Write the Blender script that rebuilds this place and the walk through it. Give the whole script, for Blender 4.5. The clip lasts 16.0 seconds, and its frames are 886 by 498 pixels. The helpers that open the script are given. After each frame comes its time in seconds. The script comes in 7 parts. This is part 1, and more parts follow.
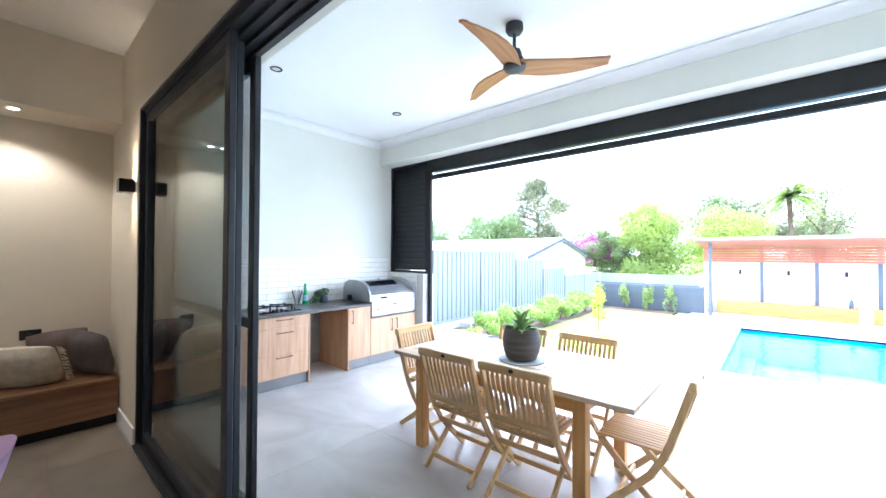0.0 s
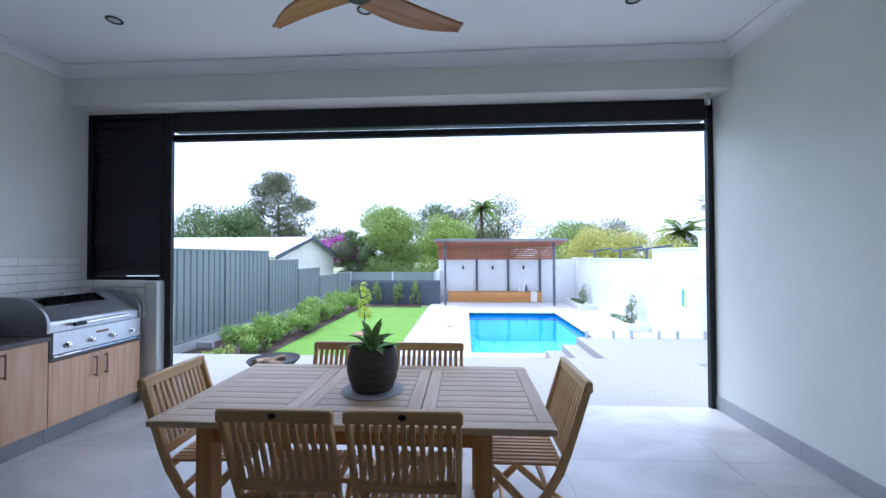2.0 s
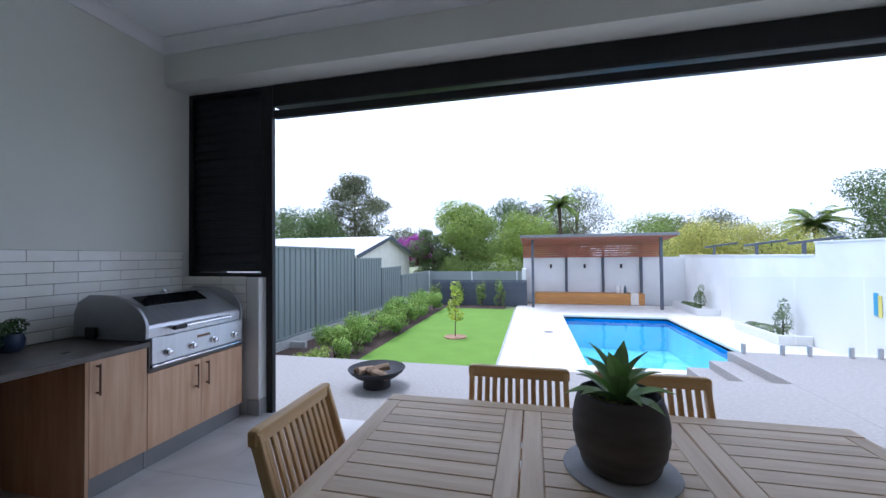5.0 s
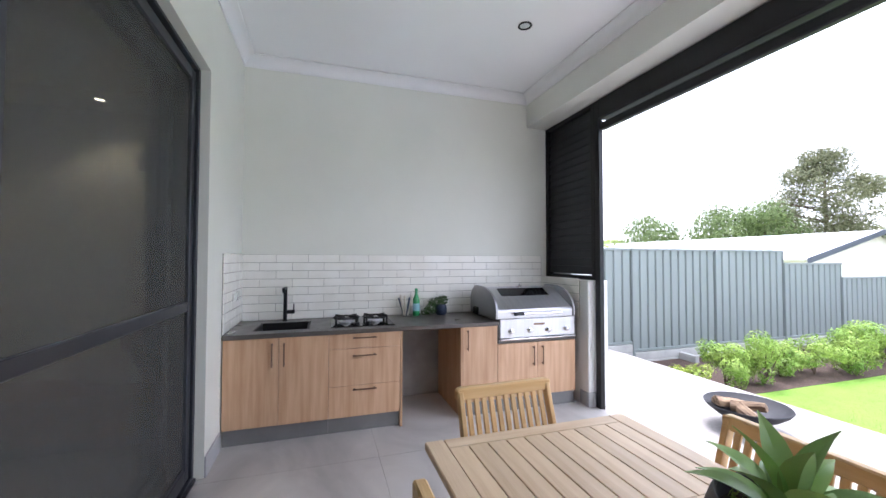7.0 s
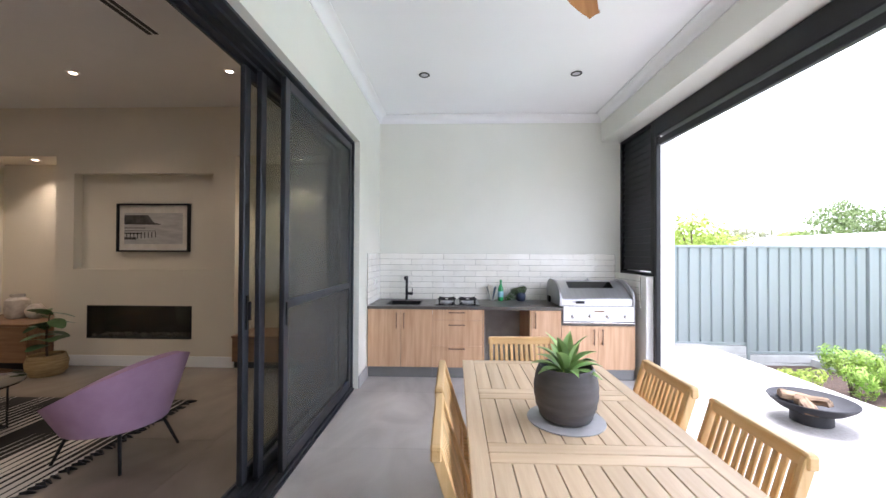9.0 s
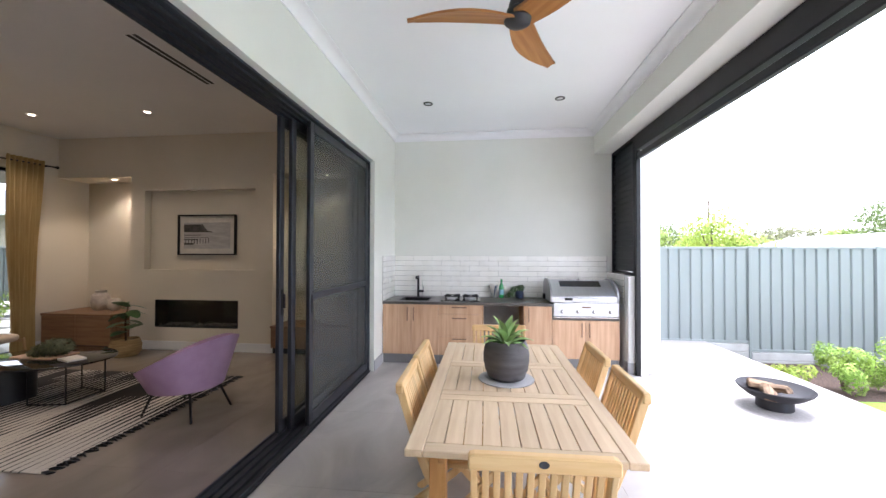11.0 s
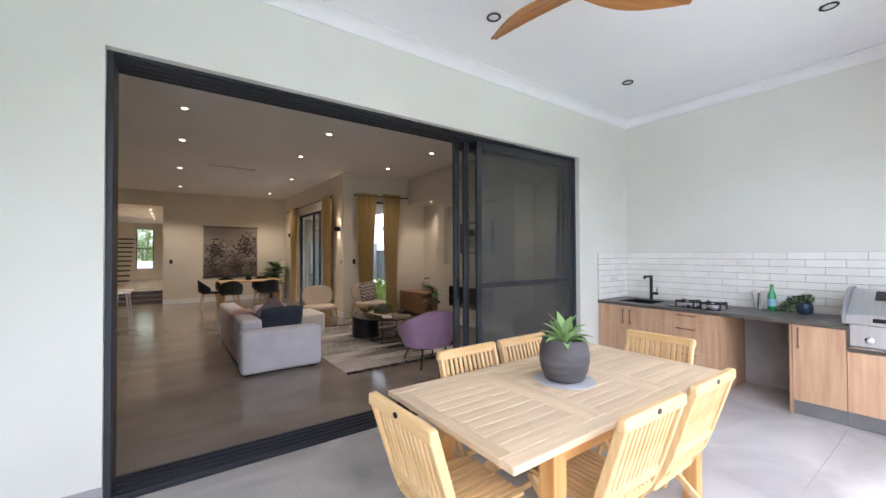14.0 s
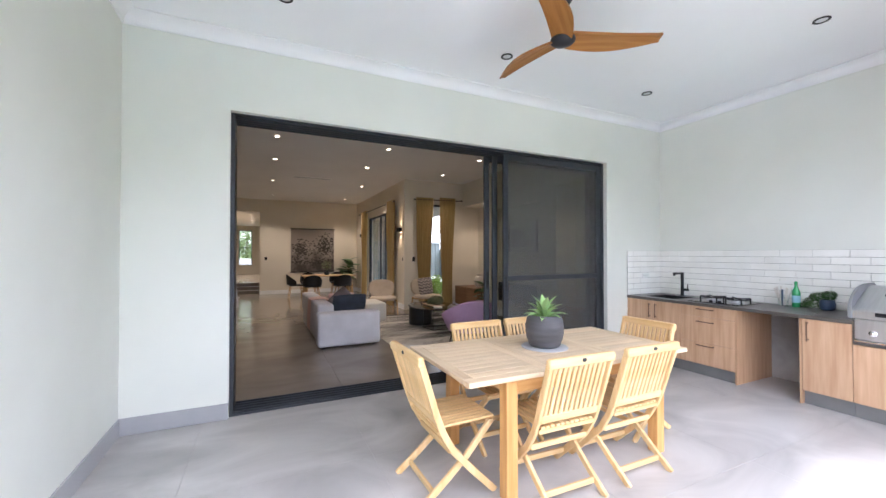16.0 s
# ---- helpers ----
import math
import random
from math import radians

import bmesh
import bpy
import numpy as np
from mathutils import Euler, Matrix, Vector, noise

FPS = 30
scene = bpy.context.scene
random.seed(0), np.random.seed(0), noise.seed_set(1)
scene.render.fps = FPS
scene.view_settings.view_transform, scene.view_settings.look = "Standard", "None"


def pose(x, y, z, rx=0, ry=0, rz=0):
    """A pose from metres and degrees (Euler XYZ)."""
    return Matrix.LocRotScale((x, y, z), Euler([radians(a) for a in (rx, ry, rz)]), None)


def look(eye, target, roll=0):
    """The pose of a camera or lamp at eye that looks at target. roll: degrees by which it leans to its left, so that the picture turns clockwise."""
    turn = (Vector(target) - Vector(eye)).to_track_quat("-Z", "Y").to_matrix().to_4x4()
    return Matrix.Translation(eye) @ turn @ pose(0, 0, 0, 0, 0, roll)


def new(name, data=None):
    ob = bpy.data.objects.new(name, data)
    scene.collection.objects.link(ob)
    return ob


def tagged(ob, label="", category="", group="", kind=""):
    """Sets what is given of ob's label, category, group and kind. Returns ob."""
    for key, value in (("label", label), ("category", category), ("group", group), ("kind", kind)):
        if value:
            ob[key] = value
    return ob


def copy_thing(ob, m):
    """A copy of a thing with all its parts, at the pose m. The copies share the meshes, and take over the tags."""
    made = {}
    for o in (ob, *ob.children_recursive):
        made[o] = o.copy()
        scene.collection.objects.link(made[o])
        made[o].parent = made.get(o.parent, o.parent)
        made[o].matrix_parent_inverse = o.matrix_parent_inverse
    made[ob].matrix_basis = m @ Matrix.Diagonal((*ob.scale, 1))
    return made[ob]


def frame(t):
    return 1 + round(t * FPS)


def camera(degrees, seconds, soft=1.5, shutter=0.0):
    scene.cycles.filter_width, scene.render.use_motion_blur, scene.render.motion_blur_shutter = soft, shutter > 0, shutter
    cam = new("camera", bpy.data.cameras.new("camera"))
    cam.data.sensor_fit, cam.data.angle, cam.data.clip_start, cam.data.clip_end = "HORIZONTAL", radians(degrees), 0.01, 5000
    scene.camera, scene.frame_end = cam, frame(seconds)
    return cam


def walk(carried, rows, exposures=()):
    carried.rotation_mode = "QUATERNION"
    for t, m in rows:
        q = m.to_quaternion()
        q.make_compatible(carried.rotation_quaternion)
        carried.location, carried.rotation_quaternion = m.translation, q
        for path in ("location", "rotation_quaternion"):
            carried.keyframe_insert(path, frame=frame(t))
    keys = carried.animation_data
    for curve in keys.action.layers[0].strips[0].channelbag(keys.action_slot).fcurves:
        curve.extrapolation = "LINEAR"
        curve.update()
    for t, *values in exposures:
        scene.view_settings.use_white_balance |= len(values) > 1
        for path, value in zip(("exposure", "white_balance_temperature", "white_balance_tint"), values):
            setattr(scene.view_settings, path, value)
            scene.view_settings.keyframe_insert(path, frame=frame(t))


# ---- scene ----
cam = camera(98.6, 16.0)
PATH = [
    (0, (0.05, 0.3, 1.565), (-1.272, 1.8, 1.595), 0.2),
    (0.5, (-0.116, 0.41, 1.556), (-1.019, 2.194, 1.589), 0.2),
    (1, (-0.399, 0.518, 1.576), (-0.935, 2.445, 1.61), -0.0),
    (1.5, (-0.672, 0.626, 1.563), (-0.988, 2.6, 1.598), -0.1),
    (2, (-0.921, 0.77, 1.517), (-1.036, 2.767, 1.551), -0.2),
    (2.5, (-1.152, 0.924, 1.488), (-1.207, 2.923, 1.521), -0.2),
    (3, (-1.272, 1.09, 1.449), (-1.274, 3.09, 1.482), -0.3),
    (3.2, (-1.321, 1.136, 1.449), (-1.299, 3.136, 1.481), -0.3),
    (5.5, (-1.736, 1.711, 1.443), (-2.686, 3.47, 1.487), -0.8),
    (6, (-1.529, 1.821, 1.465), (-3.063, 3.103, 1.521), -0.5),
    (6.5, (-1.253, 1.942, 1.467), (-3.039, 2.84, 1.523), -0.2),
    (7, (-0.948, 2.076, 1.468), (-2.855, 2.677, 1.522), 0.1),
    (7.5, (-0.615, 2.14, 1.477), (-2.572, 2.551, 1.528), 0.2),
    (8, (-0.275, 2.214, 1.473), (-2.266, 2.403, 1.517), 0.3),
    (8.5, (0.03, 2.3, 1.482), (-1.969, 2.297, 1.517), 0.4),
    (9, (0.331, 2.405, 1.519), (-1.667, 2.34, 1.54), 0.3),
    (9.2, (0.436, 2.45, 1.508), (-1.562, 2.37, 1.533), 0.4),
    (11.5, (1.023, 2.936, 1.551), (-0.944, 2.575, 1.571), -0.3),
    (12, (0.893, 3.131, 1.502), (-0.982, 2.435, 1.526), -0.2),
    (12.5, (0.756, 3.348, 1.52), (-0.957, 2.315, 1.548), -0.3),
    (13, (0.714, 3.725, 1.523), (-0.779, 2.395, 1.559), -0.1),
    (13.5, (0.62, 4.051, 1.515), (-0.708, 2.556, 1.542), -0.2),
    (14, (0.451, 4.34, 1.502), (-0.712, 2.713, 1.529), -0.2),
    (14.5, (0.391, 4.583, 1.473), (-0.607, 2.85, 1.499), -0.1),
    (15, (0.404, 4.794, 1.476), (-0.478, 2.999, 1.5), 0.0),
    (15.5, (0.467, 5.003, 1.459), (-0.383, 3.193, 1.484), -0.0),
    (16, (0.495, 5.226, 1.466), (-0.355, 3.415, 1.492), -0.0),
]
EXPOSURES = [(0.0, 3.10, 5150, 10), (0.5, 2.60, 5020, 9), (1.0, 1.75, 4970, 10), (1.5, 1.35, 4970, 12), (2.0, 1.02, 4900, 14), (3.2, 0.70, 5020, 15),
             (5.5, 0.48, 5280, 16), (6.0, 0.95, 5500, 17), (6.5, 1.45, 5650, 17), (7.0, 1.90, 5800, 18), (7.5, 2.25, 5880, 18), (8.0, 2.36, 5880, 18),
             (9.0, 2.42, 5900, 18), (11.5, 2.31, 5900, 18), (13.0, 2.31, 5880, 18), (16.0, 2.32, 5780, 17)]
walk(cam, [(t, look(eye, target, roll)) for t, eye, target, roll in PATH], EXPOSURES)

# ---- world and light ----
world = bpy.data.worlds.new("world")
scene.world = world
world.use_nodes = True
wn = world.node_tree.nodes
sky = wn.new("ShaderNodeTexSky")
sky.sky_type = "NISHITA"
sky.sun_disc = False
sky.sun_elevation, sky.sun_rotation = radians(69), radians(-50)
sky.air_density, sky.dust_density, sky.ozone_density = 1.0, 4.0, 1.0
overcast = wn.new("ShaderNodeMix")
overcast.data_type = "RGBA"
overcast.inputs[0].default_value = 0.75
overcast.inputs[7].default_value = (9.0, 9.1, 9.3, 1)
world.node_tree.links.new(sky.outputs[0], overcast.inputs[6])
world.node_tree.links.new(overcast.outputs[2], wn["Background"].inputs["Color"])
wn["Background"].inputs["Strength"].default_value = 0.14

sun_data = bpy.data.lights.new("sun", "SUN")
sun_data.energy, sun_data.angle, sun_data.color = 1.4, radians(20), (1.0, 0.96, 0.9)
sun = new("sun", sun_data)
sun.matrix_world = look((-6, 7, 20), (0, 2, 0))

# ---- materials ----
def srgb(r, g, b):
    f = lambda c: c / 12.92 if c <= 0.04045 else ((c + 0.055) / 1.055) ** 2.4
    return (f(r / 255), f(g / 255), f(b / 255), 1)


def material(name, colour, rough=0.6, metal=0.0, second=None, scale=6.0, detail=4.0, bump=0.0, bump_scale=60.0,
             stretch=(1, 1, 1), vary=0.0, contrast=(0.35, 0.65), rough_vary=0.0, spec=0.5, coat=0.0, island=False, placed=False, warp=0.0):
    """A surface with colour patches at one scale, fine grain at another, relief and gloss that varies."""
    m = bpy.data.materials.new(name)
    m.use_nodes = True
    nt = m.node_tree
    n, l = nt.nodes, nt.links
    b = n["Principled BSDF"]
    b.inputs["Roughness"].default_value, b.inputs["Metallic"].default_value = rough, metal
    b.inputs["Specular IOR Level"].default_value = spec
    b.inputs["Coat Weight"].default_value = coat
    b.inputs["Base Color"].default_value = colour
    co = n.new("ShaderNodeTexCoord")
    mp = n.new("ShaderNodeMapping")
    mp.inputs["Scale"].default_value = stretch
    l.new(n.new("ShaderNodeNewGeometry").outputs["Position"] if placed else co.outputs["Object"], mp.inputs["Vector"])
    no = n.new("ShaderNodeTexNoise")
    no.inputs["Scale"].default_value, no.inputs["Detail"].default_value = scale, detail
    no.inputs["Distortion"].default_value = warp
    l.new(mp.outputs[0], no.inputs["Vector"])
    ramp = n.new("ShaderNodeMapRange")
    ramp.inputs["From Min"].default_value, ramp.inputs["From Max"].default_value = contrast
    l.new(no.outputs["Fac"], ramp.inputs["Value"])
    out = None
    if second:
        mx = n.new("ShaderNodeMix")
        mx.data_type = "RGBA"
        mx.inputs[6].default_value, mx.inputs[7].default_value = colour, second
        l.new(ramp.outputs[0], mx.inputs[0])
        out = mx.outputs[2]
    if vary:
        hs = n.new("ShaderNodeHueSaturation")
        if out:
            l.new(out, hs.inputs["Color"])
        else:
            hs.inputs["Color"].default_value = colour
        vr = n.new("ShaderNodeMapRange")
        vr.inputs["To Min"].default_value, vr.inputs["To Max"].default_value = 1 - vary, 1 + vary
        if island:
            l.new(n.new("ShaderNodeNewGeometry").outputs["Random Per Island"], vr.inputs["Value"])
        else:
            l.new(n.new("ShaderNodeObjectInfo").outputs["Random"], vr.inputs["Value"])
        l.new(vr.outputs[0], hs.inputs["Value"])
        out = hs.outputs[0]
    if out:
        l.new(out, b.inputs["Base Color"])
    if rough_vary:
        rr = n.new("ShaderNodeMapRange")
        rr.inputs["To Min"].default_value, rr.inputs["To Max"].default_value = rough - rough_vary, rough + rough_vary
        l.new(no.outputs["Fac"], rr.inputs["Value"])
        l.new(rr.outputs[0], b.inputs["Roughness"])
    if bump:
        fine = n.new("ShaderNodeTexNoise")
        fine.inputs["Scale"].default_value, fine.inputs["Detail"].default_value = bump_scale, 3
        l.new(mp.outputs[0], fine.inputs["Vector"])
        bp = n.new("ShaderNodeBump")
        bp.inputs["Strength"].default_value, bp.inputs["Distance"].default_value = bump, 0.01
        l.new(fine.outputs["Fac"], bp.inputs["Height"])
        l.new(bp.outputs[0], b.inputs["Normal"])
    return m


def glow(name, colour, strength):
    m = bpy.data.materials.new(name)
    m.use_nodes = True
    b = m.node_tree.nodes["Principled BSDF"]
    b.inputs["Base Color"].default_value = colour
    b.inputs["Emission Color"].default_value = colour
    b.inputs["Emission Strength"].default_value = strength
    return m


def clear(name, colour, rough=0.0, sheen=0.96):
    """Thin pane: see-through, with a mirror sheen that grows at a slant."""
    m = bpy.data.materials.new(name)
    m.use_nodes = True
    nt = m.node_tree
    n, l = nt.nodes, nt.links
    n.remove(n["Principled BSDF"])
    tr, gl, mx, lw = (n.new("ShaderNodeBsdfTransparent"), n.new("ShaderNodeBsdfGlossy"), n.new("ShaderNodeMixShader"), n.new("ShaderNodeLayerWeight"))
    tr.inputs[0].default_value = colour
    gl.inputs["Roughness"].default_value = rough
    lw.inputs["Blend"].default_value = 0.5
    pw, ad = n.new("ShaderNodeMath"), n.new("ShaderNodeMath")
    pw.operation, ad.operation = "POWER", "MULTIPLY_ADD"
    pw.inputs[1].default_value = 5.0
    ad.inputs[1].default_value, ad.inputs[2].default_value = sheen, 0.04
    l.new(lw.outputs["Facing"], pw.inputs[0])
    l.new(pw.outputs[0], ad.inputs[0])
    l.new(ad.outputs[0], mx.inputs[0])
    l.new(tr.outputs[0], mx.inputs[1])
    l.new(gl.outputs[0], mx.inputs[2])
    l.new(mx.outputs[0], n["Material Output"].inputs[0])
    return m


def wood(name, a, b, c, rough=0.5, along="x", vary=0.12, size=1.0, island=False):
    """Timber with long grain along one axis of its object."""
    s = {"x": (1.2, 16, 16), "y": (16, 1.2, 16), "z": (16, 16, 1.2)}[along]
    m = material(name, a, rough, second=b, scale=1.6 * size, detail=6, stretch=s, vary=vary, contrast=(0.3, 0.7), bump=0.12, bump_scale=9, rough_vary=0.08, island=island)
    return m


M = {}
M["wall"] = material("wall_paint", srgb(227, 228, 219), 0.7, second=srgb(222, 223, 214), scale=1.3, bump=0.05, bump_scale=220)
M["wall_in"] = material("interior_paint", srgb(226, 217, 200), 0.75, second=srgb(221, 212, 195), scale=1.1, bump=0.04, bump_scale=200)
M["ceiling"] = material("ceiling_paint", srgb(244, 245, 246), 0.85, second=srgb(240, 241, 242), scale=0.8, bump=0.03, bump_scale=180)
M["ceiling_in"] = material("interior_ceiling_paint", srgb(230, 227, 222), 0.85, second=srgb(225, 222, 217), scale=0.8, bump=0.03, bump_scale=180)
M["cornice"] = material("cornice_paint", srgb(240, 240, 240), 0.7, second=srgb(235, 235, 235), scale=2)
M["tile_floor"] = material("concrete_look_tile", srgb(208, 204, 200), 0.34, second=srgb(154, 151, 149), scale=1.1, detail=5, stretch=(1, 1.5, 1), contrast=(0.25, 0.75), vary=0.015, rough_vary=0.04, placed=True, warp=0.9)
M["tile_in"] = material("polished_tile", srgb(152, 141, 129), 0.15, second=srgb(122, 112, 101), scale=1.0, detail=5, stretch=(1, 1.5, 1), contrast=(0.25, 0.75), vary=0.015, rough_vary=0.03, spec=0.4, placed=True, warp=0.9)
M["grout"] = material("grout", srgb(172, 169, 166), 0.6, second=srgb(164, 161, 158), scale=20)
M["skirt"] = material("tile_skirting", srgb(178, 178, 180), 0.35, second=srgb(158, 158, 160), scale=1.6, detail=6, contrast=(0.3, 0.7), vary=0.04, placed=True)
M["frame"] = material("charcoal_aluminium", srgb(56, 59, 65), 0.42, 0.3, second=srgb(50, 53, 59), scale=3, bump=0.03, bump_scale=400)
M["black"] = material("black_metal", srgb(22, 23, 26), 0.45, 0.3, second=srgb(28, 29, 32), scale=5)
M["patio"] = material("exposed_concrete", srgb(164, 160, 156), 0.8, second=srgb(148, 144, 141), scale=30, detail=10, contrast=(0.3, 0.7), bump=0.25, bump_scale=140, vary=0.02)
M["white_wall"] = material("white_render", srgb(230, 230, 228), 0.85, second=srgb(220, 220, 218), scale=0.9, bump=0.15, bump_scale=120)


# ---- building helpers ----
def box(bm, x0, y0, z0, x1, y1, z1, bevel=0.0, seg=1):
    """One block in bm between two corners, with eased edges."""
    g = bmesh.ops.create_cube(bm, size=1.0, matrix=Matrix.LocRotScale(((x0 + x1) / 2, (y0 + y1) / 2, (z0 + z1) / 2), None, (abs(x1 - x0), abs(y1 - y0), abs(z1 - z0))))
    if bevel:
        es = list({e for v in g["verts"] for e in v.link_edges})
        bmesh.ops.bevel(bm, geom=es, offset=bevel, segments=seg, affect="EDGES", profile=0.5)
    return g["verts"]


def bar(bm, a, b, w, d, bevel=0.003, up=(0, 0, 1), seg=1):
    """A straight batten of section w x d from a to b (d along 'up')."""
    a, b, up = Vector(a), Vector(b), Vector(up)
    ax = (b - a).normalized()
    side = ax.cross(up)
    if side.length < 1e-4:
        side = ax.cross(Vector((0, 1, 0)))
    side.normalize()
    top = side.cross(ax).normalized()
    m = Matrix((side, ax, top)).transposed().to_4x4()
    m.translation = (a + b) / 2
    g = bmesh.ops.create_cube(bm, size=1.0, matrix=m @ Matrix.Diagonal((w, (b - a).length, d, 1)))
    if bevel:
        es = list({e for v in g["verts"] for e in v.link_edges})
        bmesh.ops.bevel(bm, geom=es, offset=bevel, segments=seg, affect="EDGES", profile=0.5)
    return g["verts"]


def tube(bm, pts, r, seg=8, caps=True):
    """A round rod along a run of points."""
    pts = [Vector(p) for p in pts]
    rings = []
    for i, p in enumerate(pts):
        d = (pts[min(i + 1, len(pts) - 1)] - pts[max(i - 1, 0)]).normalized()
        s = d.cross(Vector((0, 0, 1)))
        if s.length < 1e-3:
            s = Vector((1, 0, 0))
        s.normalize()
        u = s.cross(d).normalized()
        rr = r[i] if isinstance(r, (list, tuple)) else r
        rings.append([bm.verts.new(p + rr * (math.cos(k * math.tau / seg) * s + math.sin(k * math.tau / seg) * u)) for k in range(seg)])
    for q0, q1 in zip(rings, rings[1:]):
        for k in range(seg):
            bm.faces.new((q0[k], q0[(k + 1) % seg], q1[(k + 1) % seg], q1[k]))
    if caps:
        bm.faces.new(rings[0][::-1])
        bm.faces.new(rings[-1])


def lathe(bm, prof, seg=40, at=(0, 0, 0), cap=True):
    """A turned shape from (radius, height) pairs."""
    o = Vector(at)
    rings = [[bm.verts.new(o + Vector((r * math.cos(k * math.tau / seg), r * math.sin(k * math.tau / seg), z))) for k in range(seg)] for r, z in prof]
    for q0, q1 in zip(rings, rings[1:]):
        for k in range(seg):
            bm.faces.new((q0[k], q0[(k + 1) % seg], q1[(k + 1) % seg], q1[k]))
    if cap:
        bm.faces.new(rings[0][::-1])
        bm.faces.new(rings[-1])


def prism(bm, outline, axis, lo, hi, bevel=0.0):
    """An outline (pairs) pushed along an axis: 'x' takes (y, z), 'y' takes (x, z), 'z' takes (x, y)."""
    f = {"x": lambda a, b, t: (t, a, b), "y": lambda a, b, t: (a, t, b), "z": lambda a, b, t: (a, b, t)}[axis]
    r0 = [bm.verts.new(f(a, b, lo)) for a, b in outline]
    r1 = [bm.verts.new(f(a, b, hi)) for a, b in outline]
    n = len(outline)
    for k in range(n):
        bm.faces.new((r0[k], r0[(k + 1) % n], r1[(k + 1) % n], r1[k]))
    bm.faces.new(r0[::-1])
    bm.faces.new(r1)
    bmesh.ops.recalc_face_normals(bm, faces=bm.faces[:])
    if bevel:
        es = list({e for v in r0 + r1 for e in v.link_edges})
        bmesh.ops.bevel(bm, geom=es, offset=bevel, segments=1, affect="EDGES")


def mesh_of(name, bm, mat, smooth=False):
    bmesh.ops.recalc_face_normals(bm, faces=bm.faces[:])
    me = bpy.data.meshes.new(name)
    bm.to_mesh(me)
    bm.free()
    if smooth:
        me.shade_smooth()
        me.set_sharp_from_angle(angle=radians(38))
    me.materials.append(mat)
    return me


def part(name, bm, mat, parent, label="", smooth=False):
    ob = new(name, mesh_of(name, bm, mat, smooth))
    ob.parent = parent
    if label:
        tagged(ob, label)
    return ob


def thing(name, at, label, category, group="", turn=0.0, kind=""):
    ob = new(name)
    ob.empty_display_size = 0.1
    ob.matrix_world = pose(*at, 0, 0, turn)
    return tagged(ob, label, category, group, kind)


def single(name, bm, mat, label, category="", group="", kind="", smooth=False, at=None):
    ob = new(name, mesh_of(name, bm, mat, smooth))
    if at is not None:
        ob.matrix_world = at
    return tagged(ob, label, category, group, kind)


def structure(name, bm, mat, label="", smooth=False):
    return single(name, bm, mat, label, kind="structure", smooth=smooth)


def blocks(*bs, bevel=0.0):
    bm = bmesh.new()
    for b in bs:
        box(bm, *b, bevel=bevel)
    return bm


FAN_ANGLES = (-83.0, 37.0, 157.0)

# ---- plan ----
XL, XR = -5.03, 1.55          # side walls of the alfresco
YD, YO = 1.33, 4.72           # door wall face, opening to the yard
YI = 1.0                      # inner face of the door wall
CEIL = 3.45
DX0, DX1, DTOP = -3.90, 0.775, 2.76   # sliding door opening
YARD = -0.5                   # lower terrace
FARY = -10.0                  # far wall of the living room

M["teak"] = wood("weathered_teak", srgb(228, 196, 144), srgb(210, 170, 112), None, 0.5, "x", 0.1)
M["teak_z"] = wood("teak_upright", srgb(230, 199, 148), srgb(212, 173, 116), None, 0.5, "z", 0.1)
M["teak_y"] = wood("teak_lengthways", srgb(228, 195, 142), srgb(209, 168, 110), None, 0.5, "y", 0.1)
M["teak_amber"] = wood("oiled_teak_apron", srgb(216, 168, 104), srgb(190, 136, 74), None, 0.5, "x", 0.06)
M["teak_amber_z"] = wood("oiled_teak_leg", srgb(218, 170, 106), srgb(192, 138, 76), None, 0.5, "z", 0.06)
M["teak_top"] = wood("teak_tabletop", srgb(224, 202, 170), srgb(206, 179, 144), None, 0.5, "x", 0.09)
M["teak_cross"] = wood("teak_tabletop_cross", srgb(224, 202, 170), srgb(206, 179, 144), None, 0.5, "y", 0.09)
M["oak"] = wood("oak_laminate", srgb(212, 176, 142), srgb(190, 150, 116), None, 0.45, "z", 0.05, 1.0)
M["oak_dark"] = wood("oak_side_panel", srgb(200, 163, 128), srgb(180, 142, 108), None, 0.5, "z", 0.04)
M["kick"] = material("grey_kickboard", srgb(138, 138, 138), 0.4, 0.4, second=srgb(126, 126, 127), scale=3)
M["benchtop"] = material("dark_grey_stone", srgb(98, 92, 86), 0.3, second=srgb(78, 74, 70), scale=7, detail=8, rough_vary=0.08, bump=0.03, bump_scale=120)
M["bay"] = material("bare_cement_sheet", srgb(168, 166, 164), 0.8, second=srgb(136, 134, 132), scale=2.5, detail=8)
M["subway"] = material("glazed_white_tile", srgb(247, 246, 240), 0.12, second=srgb(241, 239, 231), scale=5, vary=0.035, bump=0.1, bump_scale=14, placed=True, coat=0.3)
M["tilegrout"] = material("tile_grout", srgb(150, 147, 140), 0.9, second=srgb(136, 133, 126), scale=18)
M["steel"] = material("brushed_steel", srgb(206, 207, 210), 0.36, 0.9, second=srgb(198, 199, 202), scale=3, stretch=(1, 14, 1), rough_vary=0.05)
M["side_steel"] = material("dark_grey_steel", srgb(170, 171, 174), 0.45, 0.8, second=srgb(160, 161, 164), scale=4)
M["chrome"] = material("chrome", srgb(225, 225, 228), 0.14, 1.0)
M["dark_glass"] = material("smoked_glass", srgb(22, 24, 28), 0.06, 0.0, spec=0.7)
